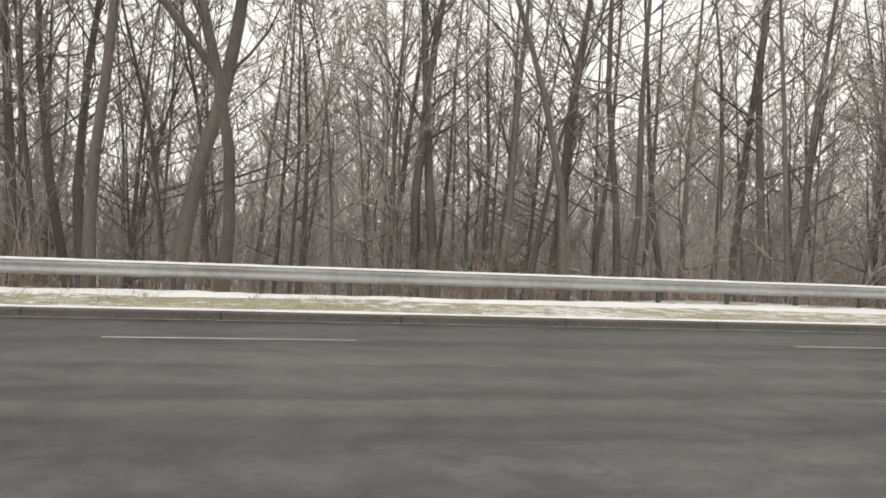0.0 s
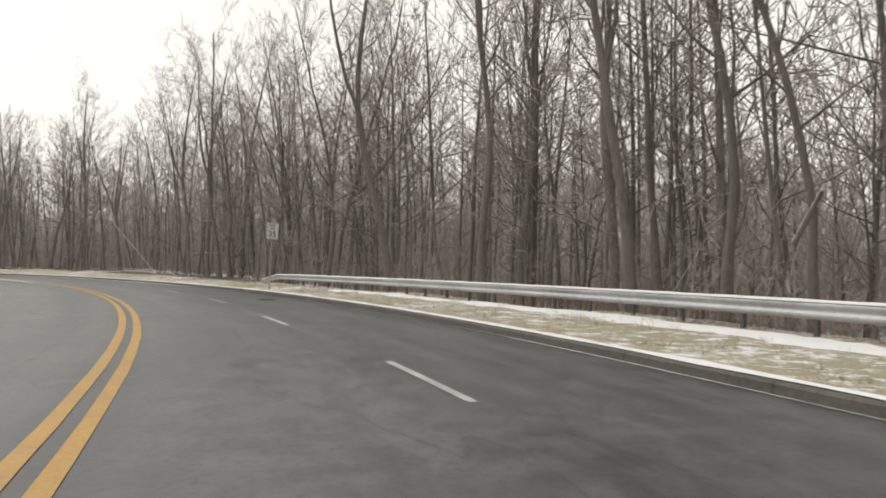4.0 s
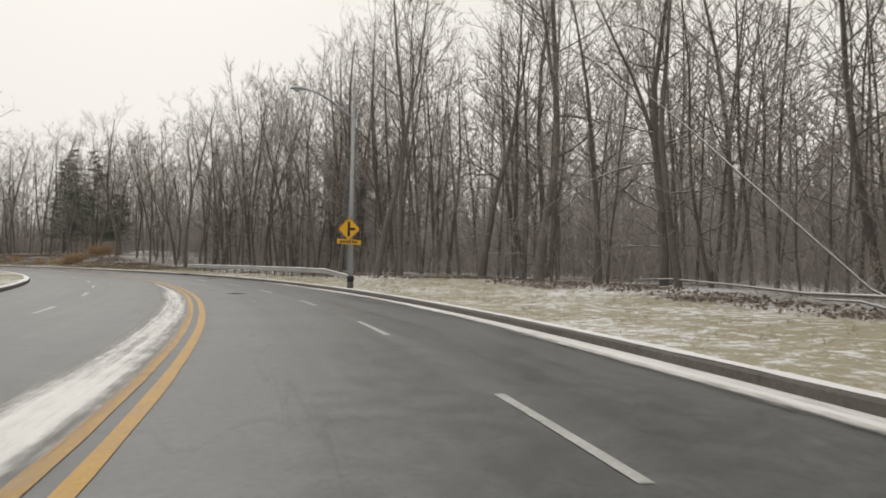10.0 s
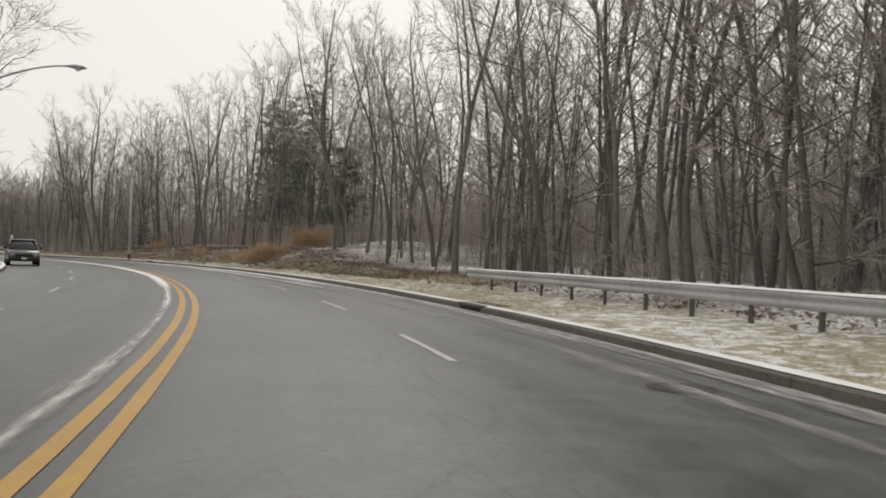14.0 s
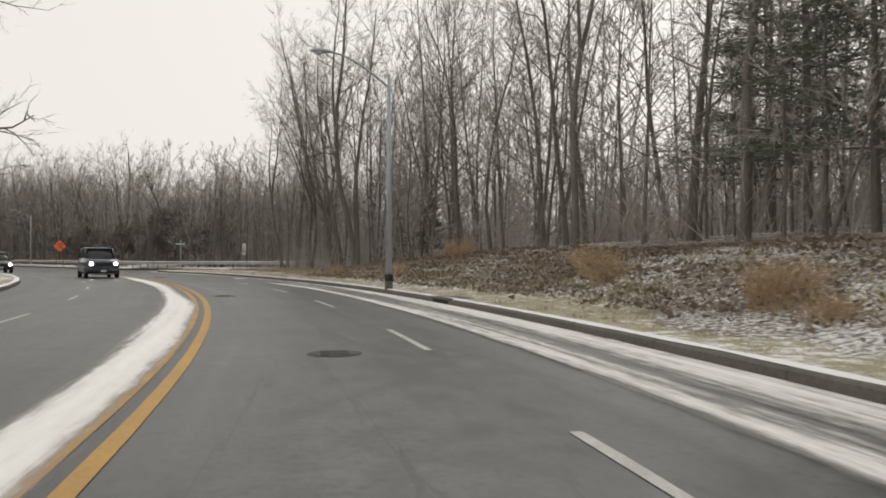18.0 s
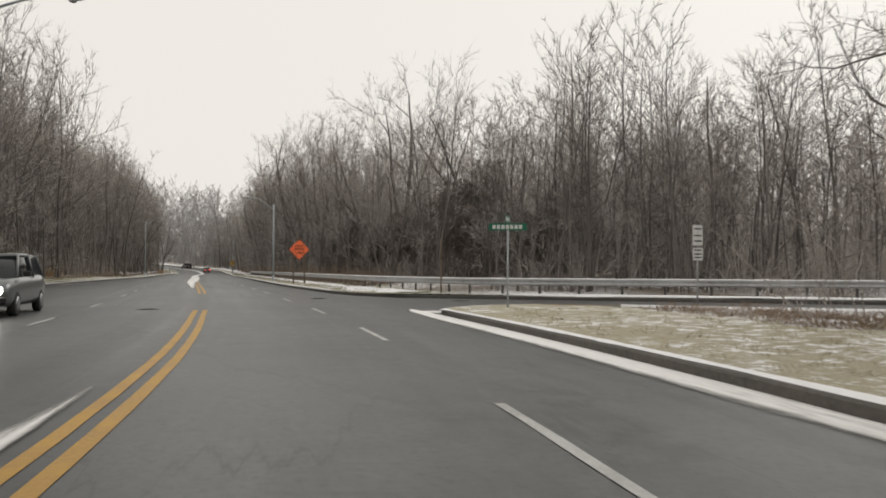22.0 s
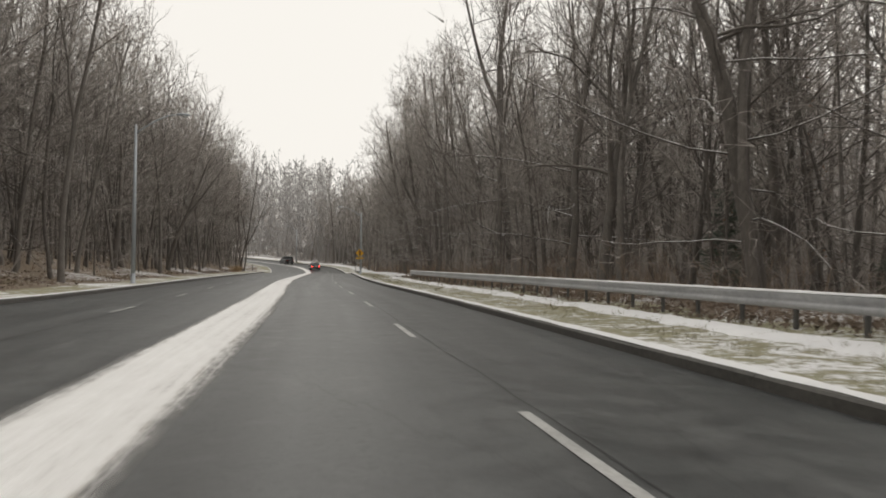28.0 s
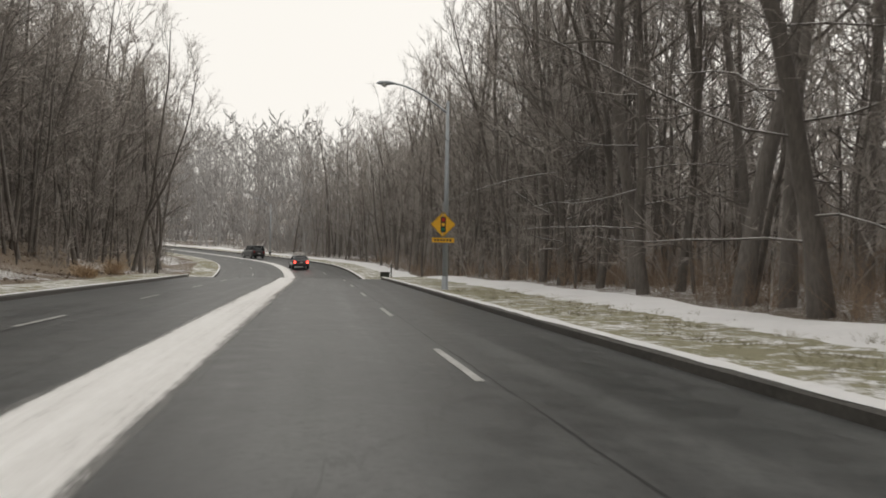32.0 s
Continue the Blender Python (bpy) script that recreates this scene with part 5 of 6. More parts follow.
# the depth of the woods: many plain bare trees gathered in one
def simple_tree(seed, height, radius, nlimb, ntwig, width=0.012, low=0.1, wide=0.24):
    """A bare tree of few faces with a rounded crown: limbs that bend upwards, side limbs and twigs."""
    r = np.random.default_rng(seed)
    w = Wood()
    stem = crooked(r, np.zeros(3), (r.normal(0, 0.05), r.normal(0, 0.05), 1), height * 0.93, 5, 0.05, 0.02)
    w.bar(np.r_[[stem[0] - [0, 0, 1.2]], stem], radius * np.r_[1.2, np.linspace(1, 0.15, len(stem))], 4)
    for i in range(nlimb):
        u = low + (0.99 - low) * ((i + r.random()) / nlimb) ** 0.8
        k = min(int(u * 5), 4)
        p = stem[k] + (stem[k + 1] - stem[k]) * (u * 5 - k)
        ln = height * wide * max(0.3, math.sqrt(max(0.0, 1 - ((u - 0.58) / 0.52) ** 2))) * r.uniform(0.65, 1.2)
        b = crooked(r, p, side_way(r, np.array([0, 0, 1.0]), r.uniform(0.7, 1.25) * (1.35 - 0.7 * u)), ln, 2, 0.18, 0.22)
        w.bar(b, radius * 0.3 * (1.05 - u) * np.linspace(1, 0.25, len(b)) + width * 0.5, 3)
        for j in range(3):
            v = 0.3 + 0.7 * (j + r.random()) / 3
            k2 = min(int(v * 2), 1)
            q = b[k2] + (b[k2 + 1] - b[k2]) * (v * 2 - k2)
            e = q + side_way(r, b[k2 + 1] - b[k2] + np.array([0, 0, 0.2]), r.uniform(0.3, 0.9)) * ln * r.uniform(0.3, 0.5)
            w.flat(q, e, width * 1.4, r)
            for _ in range(ntwig):
                g = q + (e - q) * r.uniform(0.2, 1.0)
                w.flat(g, g + side_way(r, e - q, r.uniform(0.2, 1.0)) * r.uniform(0.4, 1.2), width, r)
    return w.arrays()


def thicket(seed, height, stems=8, twigs=12, bold=1.0):
    """Undergrowth: a handful of thin stems with twigs."""
    r = np.random.default_rng(seed)
    w = Wood()
    for _ in range(stems):
        b = crooked(r, np.r_[r.normal(0, 0.7, 2), -0.3], (r.normal(0, 0.25), r.normal(0, 0.25), 1), height * r.uniform(0.5, 1.1), 2, 0.15)
        w.flat(b[0], b[2], 0.02 * bold, r)
        for _ in range(twigs):
            q = b[0] + (b[-1] - b[0]) * r.uniform(0.15, 1.0)
            w.flat(q, q + side_way(r, b[-1] - b[0], r.uniform(0.3, 1.1)) * r.uniform(0.4, 1.3) * (1 + 0.5 * (bold > 1)), 0.0125 * bold, r)
    return w.arrays()


def scatter(name, kinds, places, mat, label, seed, category="trees", stem=None):
    """One object of many plants: (x, y, z, size) for each."""
    r = np.random.default_rng(seed)
    vs, qs, ts, n = [], [], [], 0
    for x, y, z, size in places:
        v, q, t = kinds[r.integers(len(kinds))]
        a = r.uniform(0, 6.28)
        c, s_ = math.cos(a) * size, math.sin(a) * size
        vs.append(np.c_[v[:, 0] * c - v[:, 1] * s_ + x, v[:, 0] * s_ + v[:, 1] * c + y, v[:, 2] * size + z])
        qs.append(q + n)
        ts.append(t + n)
        n += len(v)
    me = mesh_arrays(name, np.concatenate(vs), np.concatenate(qs), mat, np.concatenate(ts))
    if stem:
        me.materials.append(stem)
        nq = sum(len(q) for q in qs)
        me.polygons.foreach_set("material_index", np.r_[np.ones(nq, np.int32), np.zeros(len(me.polygons) - nq, np.int32)])
    return tagged(new(name, me), label, category, kind="stuff")


rr_ = np.random.default_rng(5)
SIMPLE = [simple_tree(400 + k, h, r, 15, 5, 0.024) for k, (h, r) in enumerate(((20, 0.14), (17, 0.12), (21, 0.16), (14, 0.09), (19, 0.13), (16, 0.11)))]
BACK = [simple_tree(430 + k, h, r, 20, 7, 0.015, 0.2, 0.22) for k, (h, r) in enumerate(((21, 0.18), (18, 0.13), (22, 0.22), (17, 0.12), (20, 0.15), (19, 0.17)))]
DEEP = [simple_tree(450 + k, h, r, 14, 5, 0.052) for k, (h, r) in enumerate(((20, 0.16), (17, 0.13), (21, 0.18), (15, 0.11)))]
FARK = [simple_tree(500 + k, h, r, 13, 4, 0.08) for k, (h, r) in enumerate(((20, 0.24), (17, 0.2), (22, 0.26)))]
BUSHY = [simple_tree(550 + k, h, r, 18, 8, 0.02, 0.05, 0.30) for k, (h, r) in enumerate(((15, 0.10), (12, 0.08), (17, 0.12), (10, 0.07)))]
THICK = [thicket(600 + k, h, 6, 9) for k, h in enumerate((2.2, 3.2, 1.8, 4.2, 5.5))]
FILL = [thicket(680 + k, h, 6, 13, 7.0) for k, h in enumerate((8.0, 11.0, 14.0))]
BRUSH = [thicket(650 + k, h, 6, 12, 2.6) for k, h in enumerate((5.0, 7.0, 9.0))]
TALL = [thicket(690 + k, h, 6, 15, 4.0) for k, h in enumerate((8.0, 10.0, 13.0))]


def wood_places(s0, s1, near, far, count, side, size=(0.7, 1.1)):
    s = rr_.uniform(s0, s1, count)
    a = rr_.uniform(near, far, count)
    o = side * (a + (np.array([front(x) - 13 for x in s]) if side > 0 else 0))
    x, y = np.interp(s, STA, CX) + o * np.cos(np.interp(s, STA, HEAD)), np.interp(s, STA, CY) + o * np.sin(np.interp(s, STA, HEAD))
    t, q = stations(x, y)
    z = land(t, q) + grade(t) - 0.1
    rel = np.c_[x - SIDE_A.x, y - SIDE_A.y]
    ac, al = rel @ [0.304, 0.953], rel @ [-0.953, 0.304]
    ok = (np.abs(q) > 12) & ~((ac < 4) & (ac > -14) & (al > -12)) & ~((t > 262) & (t < 290) & (q < 0) & (q > -24)) & ~((t > 274) & (t < 291) & (q > 12) & (q < 21.5) & (q > 12 + (t - 274) * 0.2))
    k = rr_.uniform(*size, count)
    if side > 0:
        k = k * np.array([tallness(v) for v in t])
    return [p for p, g in zip(zip(x, y, z, k), ok) if g]


def corner_places(count, size):
    """Places in the corner of the wood beyond the side street."""
    out = []
    for _ in range(count * 3):
        s, o = rr_.uniform(262, 294), rr_.uniform(14.5, 38)
        if clear_of_street(s, o, 3.5) and len(out) < count and not (274 < s < 291 and o < 21.5):
            p = ground_at(s, o)
            out.append((p.x, p.y, p.z - 0.1, rr_.uniform(*size)))
    return out


def hill(d, o):
    """World places on the hillside beyond the end of the road that is seen: d metres on, o across."""
    end, h = at_road(638, 0), heading(638)
    d, o = np.asarray(d, float), np.asarray(o, float)
    x, y = end.x - d * math.sin(h) + o * math.cos(h), end.y + d * math.cos(h) + o * math.sin(h)
    t, q = stations(x, y)
    return x, y, land(t, q) + grade(t) - 0.1 + 0.11 * np.maximum(d - 2, 0)


def ahead_places(count):
    return list(zip(*hill(rr_.uniform(6, 130, count), rr_.uniform(-150, 150, count)), rr_.uniform(0.8, 1.2, count)))


_d, _o = (g.ravel() for g in np.meshgrid(np.linspace(2, 150, 19), np.linspace(-190, 190, 39), indexing="ij"))
_q = np.array([(r * 39 + c, r * 39 + c + 1, (r + 1) * 39 + c + 1, (r + 1) * 39 + c) for r in range(18) for c in range(38)])
tagged(new("hillside", mesh_arrays("hillside", np.stack(hill(_d, _o), -1), _q, M["litter"])), "wooded hillside of leaf litter and snow beyond the bend", "hill", kind="structure")


scatter("back_row", BACK, [(*ground_at(s, o), k) for s, o, k in back_row] + wood_places(128, 166, 14.5, 24, 9, 1, (0.95, 1.15)) + wood_places(325, 400, 14.5, 24, 5, 1, (0.95, 1.1)) + wood_places(430, 520, 14, 24, 14, 1, (0.95, 1.1)) + wood_places(212, 238, 14.5, 24, 6, 1, (0.95, 1.15)) + corner_places(24, (0.42, 0.56)), M["twig"], "bare trees standing behind the wood's first row", 41, "trees", M["bark_dark"])
scatter("deep_wood", SIMPLE, wood_places(-80, 520, 15, 34, 850, 1, (0.65, 1.08)) + wood_places(236, 262, 13, 34, 30, 1, (0.8, 1.1)) + corner_places(40, (0.6, 0.75)), M["twig"], "bare winter trees behind the wood's edge", 1, "trees", M["bark"])
# layers in mid_twig have haze painted into their paler colour
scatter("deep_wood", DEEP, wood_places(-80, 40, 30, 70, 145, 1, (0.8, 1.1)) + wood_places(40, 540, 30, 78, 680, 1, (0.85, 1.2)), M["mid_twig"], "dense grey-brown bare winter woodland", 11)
scatter("deep_wood", SIMPLE, wood_places(235, 540, 12.5, 30, 420, -1, (0.75, 1.08)), M["twig"], "bare winter trees behind the wood's edge", 2, "trees", M["bark"])
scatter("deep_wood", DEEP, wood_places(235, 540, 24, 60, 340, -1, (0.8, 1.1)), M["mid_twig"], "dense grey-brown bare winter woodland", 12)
scatter("bushy_wood", BUSHY, wood_places(60, 540, 14, 24, 210, 1, (0.7, 1.1)) + wood_places(270, 520, 14, 26, 120, 1, (0.8, 1.2)) + wood_places(236, 262, 12.5, 32, 30, 1, (0.9, 1.1)) + corner_places(90, (0.5, 0.85)) + wood_places(318, 400, 14, 24, 14, 1, (0.9, 1.2)) + wood_places(425, 520, 13.5, 24, 42, 1, (0.85, 1.2)) + wood_places(212, 240, 14.5, 24, 8, 1, (0.9, 1.2)) + wood_places(132, 166, 15, 24, 16, 1, (0.9, 1.3)) + wood_places(-50, 60, 15, 26, 50, 1, (0.7, 1.1)), M["twig"], "twiggy bare trees grown thick with vines", 31, "trees", M["bark_dark"])
scatter("bushy_wood", BUSHY, wood_places(238, 520, 12.5, 24, 420, -1, (0.8, 1.35)) + wood_places(430, 540, 12.5, 24, 70, -1, (0.85, 1.2)), M["twig"], "twiggy bare trees grown thick with vines", 32, "trees", M["bark_dark"])
scatter("undergrowth", THICK, wood_places(-60, 540, 13.5, 36, 2100, 1, (0.8, 1.3)) + wood_places(228, 262, 11.5, 24, 160, 1, (0.9, 1.5)) + corner_places(160, (1.0, 1.7)), M["twig"], "tangled brown undergrowth below the trees", 3, "shrubs")
scatter("undergrowth", BRUSH, wood_places(-80, 540, 20, 50, 1500, 1, (0.8, 1.3)) + wood_places(168, 250, 16, 32, 130, 1, (0.6, 1.1)), M["twig"], "dense brown brush deep in the wood", 13, "shrubs")
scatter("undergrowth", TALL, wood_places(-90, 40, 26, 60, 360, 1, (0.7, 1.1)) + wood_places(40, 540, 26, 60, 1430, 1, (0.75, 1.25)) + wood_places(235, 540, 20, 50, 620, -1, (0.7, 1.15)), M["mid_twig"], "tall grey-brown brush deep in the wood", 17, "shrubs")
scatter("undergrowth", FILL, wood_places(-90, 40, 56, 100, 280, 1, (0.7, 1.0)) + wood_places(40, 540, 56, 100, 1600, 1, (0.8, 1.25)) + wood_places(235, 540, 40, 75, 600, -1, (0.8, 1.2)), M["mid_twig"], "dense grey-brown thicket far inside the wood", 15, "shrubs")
scatter("undergrowth", THICK, wood_places(235, 540, 11.5, 30, 800, -1, (0.8, 1.3)), M["twig"], "tangled brown undergrowth below the trees", 4, "shrubs")
scatter("undergrowth", BRUSH, wood_places(235, 540, 16, 45, 850, -1, (0.8, 1.4)), M["twig"], "dense brown brush deep in the wood", 14, "shrubs")
# far_twig's pale grey stands in for the haze before the far woods
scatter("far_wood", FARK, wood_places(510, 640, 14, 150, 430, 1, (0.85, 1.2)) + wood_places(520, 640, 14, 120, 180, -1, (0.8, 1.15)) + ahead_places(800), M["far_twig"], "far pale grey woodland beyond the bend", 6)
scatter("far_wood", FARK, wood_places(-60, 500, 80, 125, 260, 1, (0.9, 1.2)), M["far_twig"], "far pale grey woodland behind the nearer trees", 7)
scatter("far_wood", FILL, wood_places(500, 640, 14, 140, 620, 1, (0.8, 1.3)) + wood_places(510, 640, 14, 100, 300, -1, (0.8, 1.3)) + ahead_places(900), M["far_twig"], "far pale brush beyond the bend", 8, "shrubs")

# dry grass along the verges and fallen leaves on the bank
def grass_tuft(seed, height, blades):
    r = np.random.default_rng(seed)
    w = Wood()
    for _ in range(blades):
        p = np.r_[r.normal(0, 0.07, 2), -0.02]
        w.flat(p, p + np.r_[r.normal(0, 0.6, 2) * height, height * r.uniform(0.4, 1.0)], 0.008, r)
    return w.arrays()


def leaf_pile(seed):
    r = np.random.default_rng(seed)
    w = Wood()
    for _ in range(14):
        p = np.r_[r.normal(0, 0.3, 2), r.uniform(0.0, 0.05)]
        w.flat(p, p + np.r_[r.normal(0, 0.055, 2), r.uniform(-0.01, 0.045)], r.uniform(0.03, 0.06), r)
    return w.arrays()


def strewn(s0, s1, o0, o1, count, size, dz=0.0):
    out = []
    for _ in range(count):
        s, o = rr_.uniform(s0, s1), 0
        o = (o0(s) if callable(o0) else o0) + ((o1(s) if callable(o1) else o1) - (o0(s) if callable(o0) else o0)) * rr_.random()
        if clear_of_street(s, o, 0.3) or o < 0:
            p = ground_at(s, o)
            out.append((p.x, p.y, p.z + dz, rr_.uniform(*size)))
    return out


TUFTS = [grass_tuft(650 + k, h, 13) for k, h in enumerate((0.10, 0.14, 0.08, 0.2))]
PILES = [leaf_pile(660 + k) for k in range(4)]
scatter("verge_grass", TUFTS, strewn(-14, 254, 7.4, grass_edge, 5200, (0.5, 1.2)), M["dry_grass"], "short dry tan grass on the verge", 21, "grass")
scatter("verge_grass", TUFTS, strewn(272, 430, 7.4, 10.5, 2400, (0.5, 1.1)) + strewn(300, 420, -13, -10.8, 1200, (0.6, 1.3)), M["green_grass"], "short dull green grass on the verge", 22, "grass")
scatter("fallen_leaves", PILES, strewn(158, 228, lambda s: grass_edge(s) - 0.3, 14.5, 1600, (0.8, 1.6), 0.02) + strewn(160, 225, grass_edge, 13.5, 600, (0.8, 1.6), 0.03) + strewn(284, 404, 10.35, 13.2, 950, (0.8, 1.6), 0.03) + strewn(345, 450, -17, -9.8, 700, (0.8, 1.6), 0.03) + strewn(55, 158, lambda s: grass_edge(s) - 0.3, 17, 900, (0.7, 1.4), 0.02), M["leaf"], "fallen brown leaves on the bank", 23, "leaves")
scatter("undergrowth", THICK, strewn(288, 402, 11.9, 14.2, 460, (0.2, 0.5)) + strewn(284, 402, 10.6, 12.2, 560, (0.09, 0.2)) + strewn(-52, 46, 11.9, 14.2, 380, (0.2, 0.45)) + strewn(402, 500, 12.3, 15.5, 520, (0.25, 0.6)), M["weed"], "low brown scrub behind the guardrail", 26, "shrubs")
scatter("weeds", TUFTS, strewn(345, 460, -15.5, -10.2, 260, (1.2, 2.6)) + strewn(200, 258, lambda s: grass_edge(s) + 0.1, lambda s: grass_edge(s) + 3.2, 1100, (1.0, 2.4)), M["weed"], "rank reddish-brown dead weeds at the wood's edge", 25, "weeds")
scatter("verge_grass", TUFTS, strewn(150, 245, grass_edge, lambda s: grass_edge(s) + 2.5, 1300, (1.0, 2.6)), M["dry_grass"], "taller dry grass at the foot of the bank", 24, "grass")

# ---- conifers, reeds, fallen timber ----
M["needle"] = two_scale("dark_green_needles", (0.085, 0.107, 0.085), (0.19, 0.22, 0.175), 4, 0.5, (0.8, 0.95), 0.0)


def conifer(seed, height):
    r = np.random.default_rng(seed)
    trunk, green = Wood(), Wood()
    stem = crooked(r, np.zeros(3), (0, 0, 1), height, 6, 0.015)
    trunk.bar(np.r_[[stem[0] - [0, 0, 0.5]], stem], height * 0.011 * np.r_[1.2, np.linspace(1, 0.1, len(stem))], 6)
    for i in range(76):
        u = 0.15 + 0.84 * i / 76
        p = stem[0] + (stem[-1] - stem[0]) * u
        a = r.uniform(0, 6.28)
        ln = height * 0.26 * (1.08 - u) * r.uniform(0.6, 1.2) + 0.3
        d = np.array([math.cos(a), math.sin(a), r.uniform(-0.1, 0.35)])
        b = crooked(r, p, d, ln, 3, 0.1, 0.03)
        trunk.bar(b, 0.03 * (1.1 - u) * np.linspace(1, 0.3, 4) + 0.004, 3)
        for _ in range(int(26 + 16 * ln)):
            v = r.uniform(0.25, 1.05)
            q = b[0] + (b[-1] - b[0]) * v + r.normal(0, 0.09 + 0.07 * ln, 3) * [1, 1, 0.35]
            green.flat(q, q + side_way(r, d, r.uniform(0.2, 1.1)) * r.uniform(0.2, 0.5) * [1, 1, 0.6], 0.034, r)
    return wood_mesh("trunk", trunk, M["bark_dark"]), wood_mesh("foliage", green, M["needle"])


PINES = [conifer(700, 15), conifer(701, 12), conifer(702, 7)]


def plant_pine(k, s, off, scale=1.0, label="dark green pine among the bare trees"):
    base = empty("pine_tree", Matrix.Translation(ground_at(s, off)) @ Matrix.Rotation(rng.uniform(0, 6.28), 4, "Z") @ Matrix.Scale(scale, 4), label, "conifer", "dark conifers")
    part("trunk", PINES[k][0], None, base)
    part("foliage", PINES[k][1], None, base)


for k, s, o, sc in ((0, 198.5, 18.2, 0.95), (1, 195.2, 17.2, 1.05), (0, 192.3, 18.8, 1.0), (0, 189.0, 17.4, 0.9), (1, 204.5, 22.5, 1.2), (0, 209, 27, 1.15), (2, 187, 19.5, 1.2), (2, 352, 16, 0.55), (2, 345, 17.5, 0.5), (2, 225, 17, 0.6), (2, 231, 18, 0.5)):
    plant_pine(k, s, o, sc)


M["vine"] = two_scale("dead_brown_vines", (0.10, 0.086, 0.076), (0.23, 0.198, 0.174), 4, 0.4, (0.85, 0.95), 0.0)


def vine_tree(seed, s, off, height, wide, label):
    """A tree buried under a shaggy dome of hanging dead vines, its limbs standing out on top."""
    r = np.random.default_rng(seed)
    limbs, vines = Wood(), Wood()
    stem = crooked(r, np.zeros(3), (0, 0, 1), height * 1.0, 6, 0.03)
    limbs.bar(np.r_[[stem[0] - [0, 0, 0.5]], stem], 0.16 * np.r_[1.2, np.linspace(1, 0.15, len(stem))], 6)
    for _ in range(26):
        q = stem[0] + (stem[-1] - stem[0]) * r.uniform(0.45, 0.95)
        a = r.uniform(0, 6.28)
        b = crooked(r, q, (math.cos(a) * 0.7, math.sin(a) * 0.7, 0.8), height * r.uniform(0.15, 0.36), 4, 0.12)
        limbs.bar(b, np.linspace(0.035, 0.006, 5), 4)
    lobes = [(r.uniform(0, 6.28), r.uniform(0.25, 0.62), r.uniform(0.72, 1.0)) for _ in range(10)]
    for _ in range(int(1150 * height)):
        a, rad, top = lobes[r.integers(len(lobes))]
        u = r.random() ** 0.75
        z = top * height * u
        spread = wide * 0.5 * (0.42 + 0.16 * math.sin(9 * u + a)) * math.sqrt(max(0.0, 1 - (u * 0.97) ** 3))
        c, d = r.uniform(0, 6.28), math.sqrt(r.uniform(0.25, 1.0)) * spread
        p = np.array([math.cos(a) * rad * wide * 0.5 * (1 - 0.22 * u) + math.cos(c) * d, math.sin(a) * rad * wide * 0.5 * (1 - 0.22 * u) + math.sin(c) * d, z + 0.1])
        w = r.normal(0, 0.42, 3) + [0, 0, -0.5]
        vines.flat(p, p + w * r.uniform(0.4, 1.0), r.uniform(0.012, 0.05), r)
    base = empty("vine_covered_tree", Matrix.Translation(ground_at(s, off)), label, "tree")
    part("trunk", wood_mesh("trunk", limbs, M["bark_dark"]), None, base)
    part("vines", wood_mesh("vines", vines, M["vine"]), None, base, "dense hanging dead vines")


vine_tree(760, 288.0, 19.4, 9.4, 9.2, "tree buried under a dark dome of dead vines")
for k, (s, o, h, w) in enumerate(((299.5, 18.0, 6.6, 5.6), (308.5, 17.2, 5.6, 5.2), (317, 16.6, 7.0, 5.4), (326, 16.4, 5.2, 4.6), (281.5, 24, 6.8, 6.4), (293, 25, 6.4, 6.0))):
    vine_tree(770 + k, s, o, h, w, "lesser tree smothered by hanging dead vines")
vine_tree(761, 276.4, 19.5, 4.4, 4.2, "low shrub smothered by dark dead vines")


def reed_clump(seed, height, wide, count):
    """Two meshes of a loose tuft of tall dry grass: its arching blades and its feathery heads."""
    r = np.random.default_rng(seed)
    w, heads = Wood(), Wood()
    for _ in range(count):
        a, d = r.uniform(0, 6.28), wide * r.random() ** 0.8 * 0.5
        p = np.array([d * math.cos(a), d * math.sin(a), -0.15])
        h = height * r.uniform(0.35, 1.1) * (1.1 - 0.75 * d / wide)
        lean = np.array([math.cos(a), math.sin(a), 0]) * r.uniform(0.1, 0.7) * h + r.normal(0, 0.16, 3) * [1, 1, 0] + [0.12, 0, 0]
        m, t = p + np.array([0, 0, 0.55 * h]) + lean * 0.25, p + np.array([0, 0, h]) + lean
        w.flat(p, m, 0.009, r)
        w.flat(m, t, 0.010, r)
        q = m + (t - m) * r.uniform(0.2, 0.8)
        w.flat(q, q + np.array([0, 0, 0.1 * h]) + r.normal(0, 0.22, 3) * h, 0.006, r)
        if r.random() < 0.5:
            heads.flat(t, t + lean * r.uniform(0.1, 0.3) + r.normal(0, 0.06, 3), 0.014, r)
    return wood_mesh("blades", w, M["reed"]), wood_mesh("seed_heads", heads, M["reed_head"])


